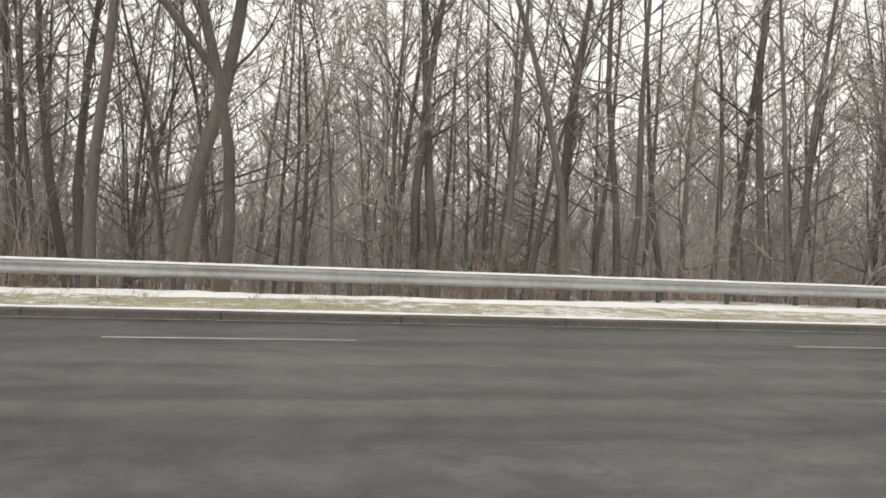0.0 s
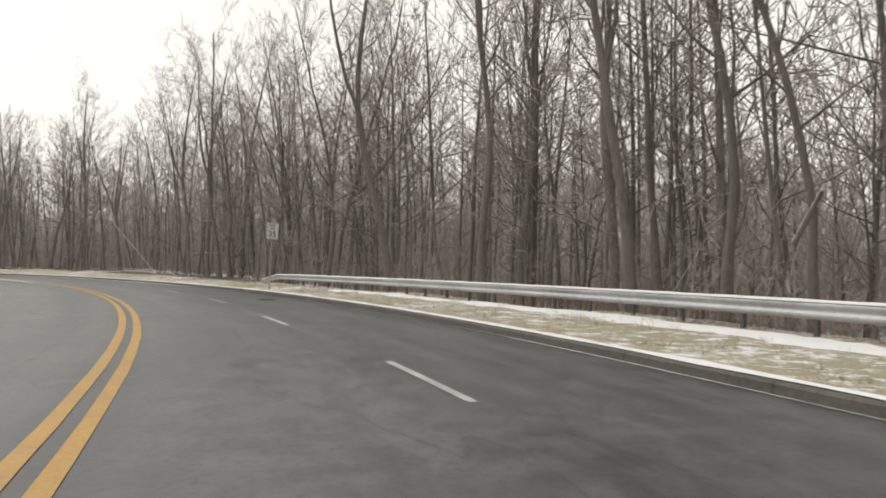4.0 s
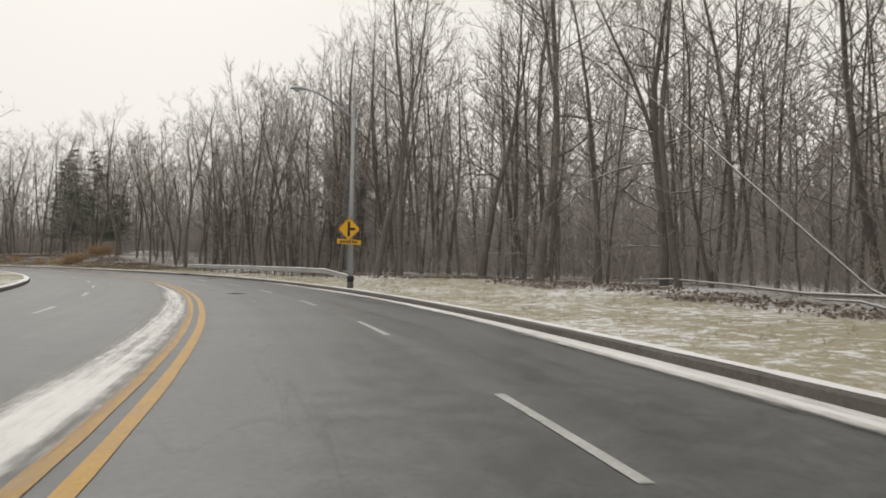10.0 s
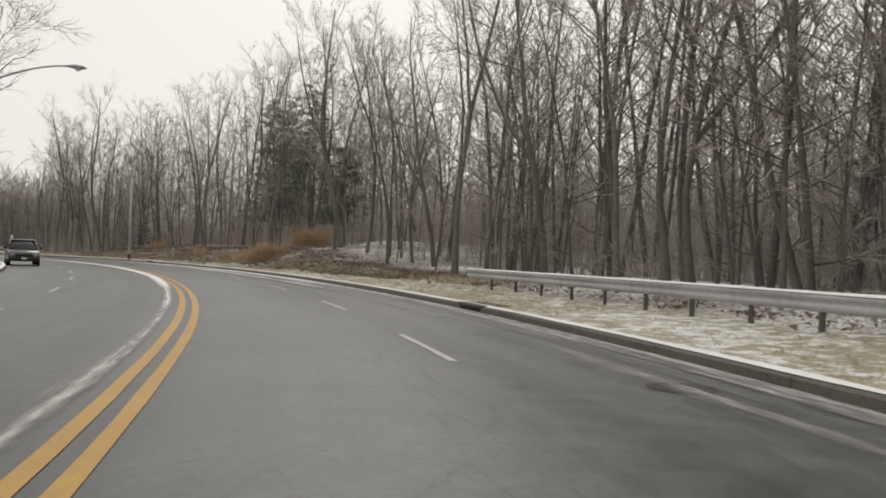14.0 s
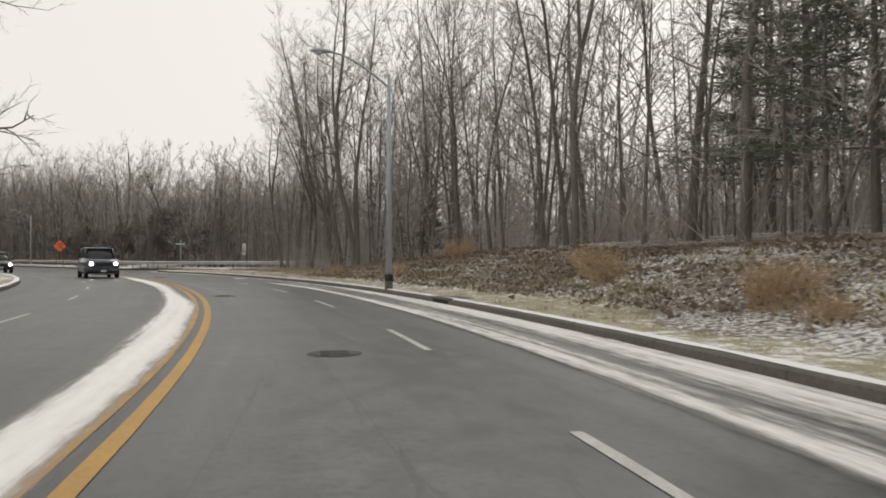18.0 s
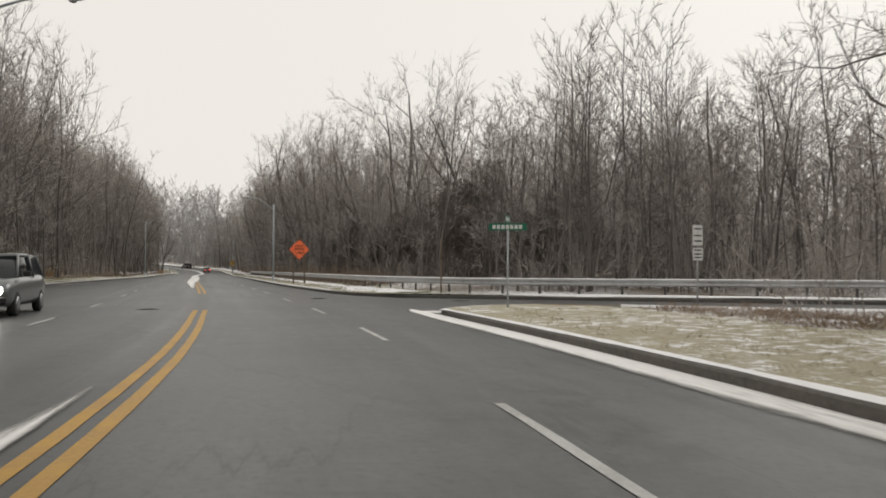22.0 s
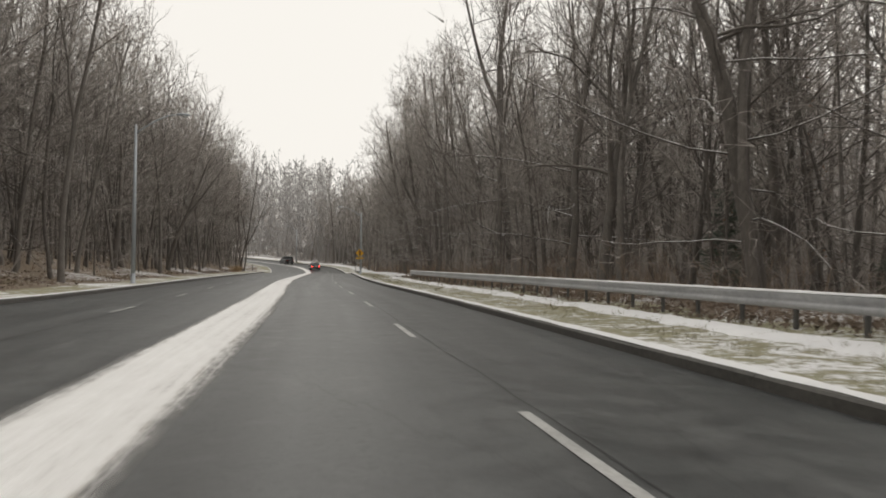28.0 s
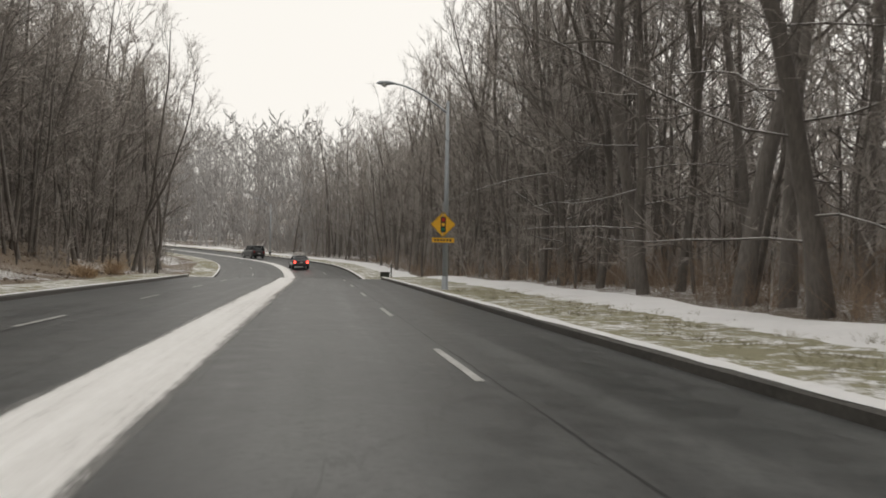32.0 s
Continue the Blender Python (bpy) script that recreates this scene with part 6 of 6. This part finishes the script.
M["reed_head"] = two_scale("pale_reed_heads", (0.44, 0.34, 0.22), (0.66, 0.55, 0.40), 6, 1, (0.8, 0.95), 0.0)
REEDS = [reed_clump(800, 1.8, 2.1, 1000), reed_clump(801, 1.3, 1.5, 600), reed_clump(802, 0.85, 1.0, 320)]
for k, s, o, sc in ((0, 182.2, 10.4, 0.8), (0, 181.4, 11.1, 0.85), (1, 182.9, 9.8, 0.8), (1, 182.4, 10.9, 0.9), (0, 183.4, 14.7, 0.95), (0, 182.6, 15.3, 0.9), (1, 184.2, 14.3, 0.9), (1, 186.2, 10.3, 0.7), (1, 190.3, 10.4, 0.75), (2, 197.5, 10.9, 1.0), (1, 199.2, 11.4, 0.7),
                    (2, 188.6, 9.9, 0.7), (2, 215, 10.6, 0.8), (2, 224, 10.2, 0.9), (1, 214, 13.2, 0.8), (2, 300, -13.6, 1.2), (1, 306, -14.2, 0.9), (1, 312, -14.5, 1.0), (2, 322, -13.8, 1.2), (2, 440, -9.6, 1.2), (1, 448, -10.0, 0.8)):
    tuft = empty("reed_clump", Matrix.Translation(ground_at(s, o)) @ Matrix.Rotation(rng.uniform(0, 6.28), 4, "Z") @ Matrix.Scale(sc, 4), "tuft of tall dry tan grass on the bank", "grass tuft", "tufts of dry grass")
    tagged(part("foliage", REEDS[k][0], None, tuft), kind="stuff")
    tagged(part("plume", REEDS[k][1], None, tuft), "pale feathery seed heads", kind="stuff")


def log(name, places, radii, label, snowy=True, sides=8):
    """A fallen or leaning stem with snow on its upper side."""
    w = Wood()
    w.bar(np.array(places), radii, sides)
    base = empty(name, Matrix(), label, "fallen tree")
    part("stem", wood_mesh("stem", w, M["bark_dark"]), None, base)
    if snowy:
        c = Wood()
        c.bar(np.array(places) + [0, 0, radii[0] * 0.62], np.array(radii) * 0.72, 6)
        part("snow_cap", wood_mesh("snow_cap", c, M["snow"]), None, base, "snow along the upper side")
    return base


P3 = lambda s, o, z: tuple(ground_at(s, o) + Vector((0, 0, z)))
log("fallen_tree", [P3(80.9, 13.9, 0.03), P3(81.6, 14.1, 0.3), P3(83.2, 14.5, 0.47), P3(88, 15.6, 0.42), P3(92, 16.4, 0.36), P3(96, 17.2, 0.28), P3(99.5, 17.9, 0.2)], [0.042, 0.04, 0.036, 0.032, 0.027, 0.02, 0.012], "fallen bare tree propped above the leaf litter under snow")
log("leaning_tree", [P3(85.3, 16.3, 0.1), P3(86.3, 15.96, 0.6), P3(89, 14.8, 3.3), P3(90.6, 14.1, 4.9), P3(92, 13.5, 6.2)], [0.035, 0.032, 0.026, 0.02, 0.01], "leaning dead tree dusted with snow")
log("broken_branch", [P3(16.6, 11.9, 1.6), P3(16.35, 12.0, 2.1), P3(16.0, 11.95, 2.55)], [0.06, 0.05, 0.035], "broken branch with snow leaning on a trunk")
for k in range(9):
    s, o, a = 66 + 2.6 * k + rng.uniform(-1, 1), 13.6 + rng.uniform(-0.6, 2.6), rng.uniform(-2.5, 2.5)
    log("fallen_branch", [P3(s - 1.6, o - 0.3 * a, 0.08), P3(s, o, 0.28), P3(s + 1.8, o + 0.35 * a, 0.22)], [0.035, 0.03, 0.012], "fallen branch on the leaf litter", k % 2 == 0, 5)

# ---- street furniture ----
M["iron"] = two_scale("dark_cast_iron", (0.025, 0.024, 0.023), (0.06, 0.057, 0.054), 18, 2, (0.4, 0.7), 0.4, 0.004, metal=0.5)
M["hydrant"] = two_scale("faded_orange_red_paint", (0.42, 0.06, 0.025), (0.62, 0.11, 0.05), 9, 1.5, (0.4, 0.65), 0.1)
M["slot_shade"] = material("painted_drain_shade", (0.008, 0.008, 0.008), 0.9)
M["olive"] = two_scale("dull_green_metal", (0.03, 0.035, 0.03), (0.06, 0.066, 0.056), 7, 1, (0.5, 0.7), 0.05)


def manhole(s, off, radius=0.33):
    base = empty("manhole_cover", Matrix.Translation(at_road(s, off, 0.002)) @ Matrix.Rotation(heading(s), 4, "Z"), "round dark iron manhole cover set in asphalt", "manhole cover", "manhole covers in the road")
    part("ring", tube(bmesh.new(), [(0, 0, -0.02), (0, 0, 0.006)], radius * 1.12, 24), M["iron"], base)
    lid = part("lid", tube(bmesh.new(), [(0, 0, -0.01), (0, 0, 0.011)], radius * 0.98, 24), M["iron"], base)
    for i in range(-3, 4):
        part("rib", box(bmesh.new(), -0.2, i * 0.08 - 0.012, 0.0105, 0.2, i * 0.08 + 0.012, 0.014), M["iron"], lid)


for s, o in ((-3.5, 5.65), (34.8, 5.7), (103.4, 2.2), (130.6, 5.8), (189.0, 2.6), (206.3, 1.4), (234.5, 2.05), (220.6, 6.0), (268.5, 5.3), (260.1, -1.3)):
    manhole(s, o)
base = empty("manhole_cover", Matrix.Translation((-112.5, -205.3, 0.008)), "round dark iron manhole cover set in asphalt", "manhole cover", "manhole covers in the road")
part("lid", tube(bmesh.new(), [(0, 0, -0.02), (0, 0, 0.01)], 0.36, 24), M["iron"], base)


def kerb_inlet(s, length=1.5):
    """A storm drain: a slot's shade painted on the kerb under a concrete lid."""
    base = empty("storm_drain", Matrix.Translation(at_road(s, right_edge(s))) @ Matrix.Rotation(heading(s), 4, "Z"), "concrete storm drain with a dark slot in the kerb", "storm drain", "storm drains in the kerb")
    # solid black box on the kerb face; its colour is the slot's shade
    part("slot", box(bmesh.new(), -0.024, -length / 2, 0.012, -0.004, length / 2, 0.115), M["slot_shade"], base, "black strip painted for the opening's shade")
    part("lid", box(bmesh.new(), -0.03, -length / 2 - 0.15, 0.118, 0.75, length / 2 + 0.15, 0.178, 0.012), M["concrete"], base, "flat concrete lid")


for s in (141.8, 200.1, 391.5):
    kerb_inlet(s)


def hydrant(s, off):
    base = empty("fire_hydrant", Matrix.Translation(ground_at(s, off)) @ Matrix.Rotation(heading(s), 4, "Z"), "short orange-red fire hydrant on the grass verge", "fire hydrant")
    part("barrel", tube(bmesh.new(), [(0, 0, -0.1), (0, 0, 0.04), (0, 0, 0.05), (0, 0, 0.55), (0, 0, 0.58)], [0.16, 0.16, 0.105, 0.10, 0.13], 12), M["hydrant"], base)
    part("bonnet", tube(bmesh.new(), [(0, 0, 0.58), (0, 0, 0.64), (0, 0, 0.74), (0, 0, 0.76), (0, 0, 0.82)], [0.135, 0.125, 0.07, 0.03, 0.028], 12), M["hydrant"], base)
    for x in (-1, 1):
        part("nozzle", tube(bmesh.new(), [(x * 0.08, 0, 0.42), (x * 0.17, 0, 0.42), (x * 0.19, 0, 0.42)], [0.05, 0.05, 0.06], 10), M["hydrant"], base)
    part("nozzle", tube(bmesh.new(), [(0, 0.08, 0.36), (0, 0.18, 0.36)], [0.07, 0.075], 10), M["hydrant"], base)


hydrant(158.0, -6.85)
hydrant(306.0, -12.4)
base = empty("marker_post", sign_frame(454.0, 7.4), "slim dark marker post at the kerb", "post")
part("shaft", tube(bmesh.new(), [(0, 0, -0.2), (0, 0, 0.95)], 0.04, 8), M["olive"], base)
base = empty("utility_box", sign_frame(472.0, 8.9), "small dark green utility box in the snow", "utility box")
part("case", box(bmesh.new(), -0.4, -0.3, -0.1, 0.4, 0.3, 0.55, 0.03), M["olive"], base)
part("lid", box(bmesh.new(), -0.44, -0.34, 0.55, 0.44, 0.34, 0.62, 0.02), M["olive"], base)
base = empty("marker_post", sign_frame(452.0, -8.2), "slim dark marker post at the kerb", "post")
part("shaft", tube(bmesh.new(), [(0, 0, -0.2), (0, 0, 1.1)], 0.045, 8), M["olive"], base)
sign = empty("road_sign", sign_frame(161.5, -7.2, turn=180), "blue-grey back of a small sign on a post", "road sign")
part("post", tube(bmesh.new(), [(0, 0.03, -0.3), (0, 0.03, 2.6)], 0.03, 8), M["lamp_steel"], sign)
part("plate", turned(plate(0.5, 0.6), Matrix.Translation((0, 0, 2.3))), M["bare_alu"], sign)

# ---- vehicles ----
M["glass"] = material("dark_car_glass", (0.015, 0.018, 0.02), 0.06)
M["tyre"] = two_scale("black_rubber", (0.012, 0.012, 0.012), (0.03, 0.03, 0.03), 14, 2, (0.7, 0.9), 0.1)
M["rim"] = two_scale("dull_alloy", (0.25, 0.25, 0.26), (0.45, 0.45, 0.46), 12, 2, (0.3, 0.5), 0.0, metal=0.8)
M["trim"] = material("black_plastic_trim", (0.015, 0.015, 0.016), 0.55)
M["chrome"] = material("chrome", (0.6, 0.6, 0.6), 0.15, 1.0)
M["plate_paint"] = material("white_plate", (0.6, 0.6, 0.6), 0.5)


def glowing(name, colour, strength):
    m = material(name, colour, 0.3)
    b = m.node_tree.nodes["Principled BSDF"]
    b.inputs["Emission Color"].default_value = (*colour, 1)
    b.inputs["Emission Strength"].default_value = strength
    return m


M["headlight"] = glowing("lit_headlight", (1.0, 0.96, 0.85), 14)
M["amber"] = glowing("lit_amber", (1.0, 0.42, 0.08), 3)
M["tail_on"] = glowing("lit_tail_light", (1.0, 0.06, 0.04), 5)
M["tail_off"] = material("red_tail_light", (0.25, 0.01, 0.01), 0.2)


def paint(name, colour):
    m = material(name, colour, 0.25)
    nt, b = nodes_of(m)
    b.inputs["Coat Weight"].default_value = 0.6
    f = noise_of(nt, 1.6, 5)
    nt.links.new(ramp_of(nt, f, [(0.35, tuple(c * 0.75 for c in colour)), (0.7, tuple(min(1, c * 1.1 + 0.02) for c in colour))]), b.inputs["Base Color"])
    rough_of(nt, b, f, 0.2, 0.5)
    return m


def loft(sections):
    """A shell through cross-sections of equal corner counts, ends closed."""
    bm = bmesh.new()
    rings = [[bm.verts.new(p) for p in sec] for sec in sections]
    for a, b in zip(rings[:-1], rings[1:]):
        for k in range(len(a)):
            f = bm.faces.new((a[k], a[(k + 1) % len(a)], b[(k + 1) % len(a)], b[k]))
            f.smooth = True
    bm.faces.new(rings[0][::-1])
    bm.faces.new(rings[-1])
    bmesh.ops.recalc_face_normals(bm, faces=bm.faces)
    return bm


def vehicle(s, off, ahead, colour, label, category, length=4.6, width=1.85, hood=1.0, roof=1.7, cabin=(-2.15, -1.7, 0.55, 1.15), lights="off", kind="suv", low=0.28):
    """A car: y points ahead. cabin: rear foot, rear roof, front roof, windscreen foot."""
    turn = heading(s) + (0 if ahead else math.pi)
    base = empty("car", Matrix.Translation(at_road(s, off)) @ Matrix.Rotation(turn, 4, "Z"), label, category)
    pm = paint("car_paint", colour)
    w, h2, ln = width / 2, hood, length / 2

    def ring(y, z0, z1, half, shoulder):
        return [(-half * 0.9, y, z0), (half * 0.9, y, z0), (half, y, z0 + 0.18), (half, y, shoulder), (half * 0.93, y, z1), (-half * 0.93, y, z1), (-half, y, shoulder), (-half, y, z0 + 0.18)]

    body = loft([ring(-ln, 0.45, h2 - 0.08, w * 0.90, 0.75), ring(-ln + 0.12, low, h2 + 0.02, w * 0.97, 0.85), ring(-ln + 0.6, low, h2 + 0.06, w, 0.88), ring(0, low, h2 + 0.03, w, 0.86),
                 ring(cabin[3], low, h2 + 0.01, w, 0.84), ring(ln - 0.5, low, h2 - 0.05, w * 0.98, 0.80), ring(ln - 0.1, low + 0.05, h2 - 0.16, w * 0.93, 0.72), ring(ln, 0.42, h2 - 0.28, w * 0.86, 0.66)])
    shell = part("body", body, pm, base)
    a, b, c, d = cabin
    part("cabin", loft([[(-w * 0.90, a, h2), (w * 0.90, a, h2), (w * 0.90, a, h2 + 0.05), (-w * 0.90, a, h2 + 0.05)], [(-w * 0.92, b - 0.02, h2), (w * 0.92, b - 0.02, h2), (w * 0.74, b, roof - 0.06), (-w * 0.74, b, roof - 0.06)],
                        [(-w * 0.93, c, h2), (w * 0.93, c, h2), (w * 0.74, c, roof - 0.06), (-w * 0.74, c, roof - 0.06)], [(-w * 0.90, d, h2 - 0.02), (w * 0.90, d, h2 - 0.02), (w * 0.88, d, h2 + 0.02), (-w * 0.88, d, h2 + 0.02)]]), M["glass"], base, "dark windows")
    part("roof", loft([[(-w * 0.70, b - 0.05, roof - 0.08), (w * 0.70, b - 0.05, roof - 0.08), (w * 0.66, b - 0.02, roof - 0.01), (-w * 0.66, b - 0.02, roof - 0.01)], [(-w * 0.77, (b + c) / 2, roof - 0.08), (w * 0.77, (b + c) / 2, roof - 0.08), (w * 0.68, (b + c) / 2, roof + 0.02), (-w * 0.68, (b + c) / 2, roof + 0.02)],
                       [(-w * 0.75, c + 0.06, roof - 0.08), (w * 0.75, c + 0.06, roof - 0.08), (w * 0.66, c, roof - 0.02), (-w * 0.66, c, roof - 0.02)]]), pm, base)
    for sx in (-1, 1):
        for p, q in (((sx * w * 0.90, d, h2), (sx * w * 0.75, c, roof - 0.05)), ((sx * w * 0.90, a, h2), (sx * w * 0.74, b, roof - 0.05)), ((sx * w * 0.935, (b + c) / 2, h2), (sx * w * 0.775, (b + c) / 2, roof - 0.05))):
            part("pillar", tube(bmesh.new(), [p, q], 0.04, 6), pm, base)
        part("mirror", box(bmesh.new(), sx * w - (0.0 if sx > 0 else 0.2), d - 0.35, h2 + 0.05, sx * w + (0.2 if sx > 0 else 0.0), d - 0.22, h2 + 0.2, 0.03), M["trim"], base)
        for y in (-ln + 0.85, ln - 0.88):
            wh = part("wheel", turned(tube(bmesh.new(), [(0, 0, -0.11), (0, 0, -0.09), (0, 0, 0.09), (0, 0, 0.11)], [0.30, 0.34, 0.34, 0.30], 20), pose(sx * (w - 0.10), y, 0.34, 0, 90, 0)), M["tyre"], base, "black tyre")
            part("rim", turned(tube(bmesh.new(), [(0, 0, 0), (0, 0, 0.03), (0, 0, 0.04)], [0.21, 0.21, 0.08], 14), pose(sx * (w - 0.10) + sx * 0.09, y, 0.34, 0, 90 * sx, 0)), M["rim"], wh)
        hl = M["headlight"] if lights == "on" else M["rim"]
        part("headlight", turned(tube(bmesh.new(), [(0, 0, -0.08), (0, 0, 0.04), (0, 0, 0.06)], [0.11, 0.115, 0.08], 14), pose(sx * w * 0.70, ln - 0.02, h2 - 0.33, -90, 0, 0)), hl, base, "lit round headlight" if lights == "on" else "headlight")
        part("tail_light", box(bmesh.new(), sx * w * 0.74 - 0.10, -ln - 0.015, h2 - 0.35, sx * w * 0.74 + 0.10, -ln + 0.15, h2 - 0.10, 0.015), M["tail_on"] if lights == "brake" else M["tail_off"], base)
    part("grille", box(bmesh.new(), -w * 0.5, ln - 0.06, h2 - 0.48, w * 0.5, ln + 0.012, h2 - 0.24, 0.02), M["trim"], base)
    part("front_bumper", box(bmesh.new(), -w * 0.92, ln - 0.12, 0.36, w * 0.92, ln + 0.09, 0.56, 0.04), M["trim"] if kind == "suv" else pm, base)
    part("rear_bumper", box(bmesh.new(), -w * 0.92, -ln - 0.08, 0.38, w * 0.92, -ln + 0.12, 0.60, 0.04), M["trim"] if kind == "suv" else pm, base)
    part("number_plate", box(bmesh.new(), -0.15, -ln - 0.095, 0.62, 0.15, -ln - 0.02, 0.76), M["plate_paint"], base, "blank plate")
    part("front_plate", box(bmesh.new(), -0.15, ln + 0.09, 0.40, 0.15, ln + 0.1, 0.53), M["plate_paint"], base, "blank plate")
    return base


jeep = vehicle(236.2, -1.55, False, (0.03, 0.05, 0.085), "dark blue off-road car with lit round headlights on the wet road", "car", 4.9, 2.04, 1.25, 1.98, (-2.4, -2.2, 0.5, 0.8), "on")
part("skid_plate", box(bmesh.new(), -0.62, 2.05, 0.22, 0.62, 2.25, 0.36, 0.02), M["rim"], jeep)
for x in (-0.28, 0.0, 0.28):
    part("marker_light", box(bmesh.new(), x - 0.05, 2.13, 0.93, x + 0.05, 2.17, 0.96), M["amber"], jeep, "lit amber marker light")
vehicle(258.5, -5.4, False, (0.10, 0.11, 0.115), "grey estate car with lit headlights and roof rails", "car", 4.8, 1.9, 1.05, 1.75, (-2.25, -1.9, 0.5, 1.15), "on")
vehicle(182.5, -5.3, False, (0.045, 0.046, 0.05), "dark charcoal estate car with a snowy roof", "car", 4.7, 1.85, 1.0, 1.68, (-2.2, -1.85, 0.5, 1.15), "off")
vehicle(488.0, 1.9, True, (0.05, 0.05, 0.055), "dark saloon with red brake lights lit", "car", 4.6, 1.82, 0.95, 1.46, (-1.9, -1.2, 0.45, 1.25), "brake", "saloon")
vehicle(513.0, 2.1, True, (0.03, 0.032, 0.035), "dark boxy car waiting on the rise", "car", 4.4, 1.85, 1.1, 1.8, (-2.1, -1.95, 0.5, 0.9), "off")
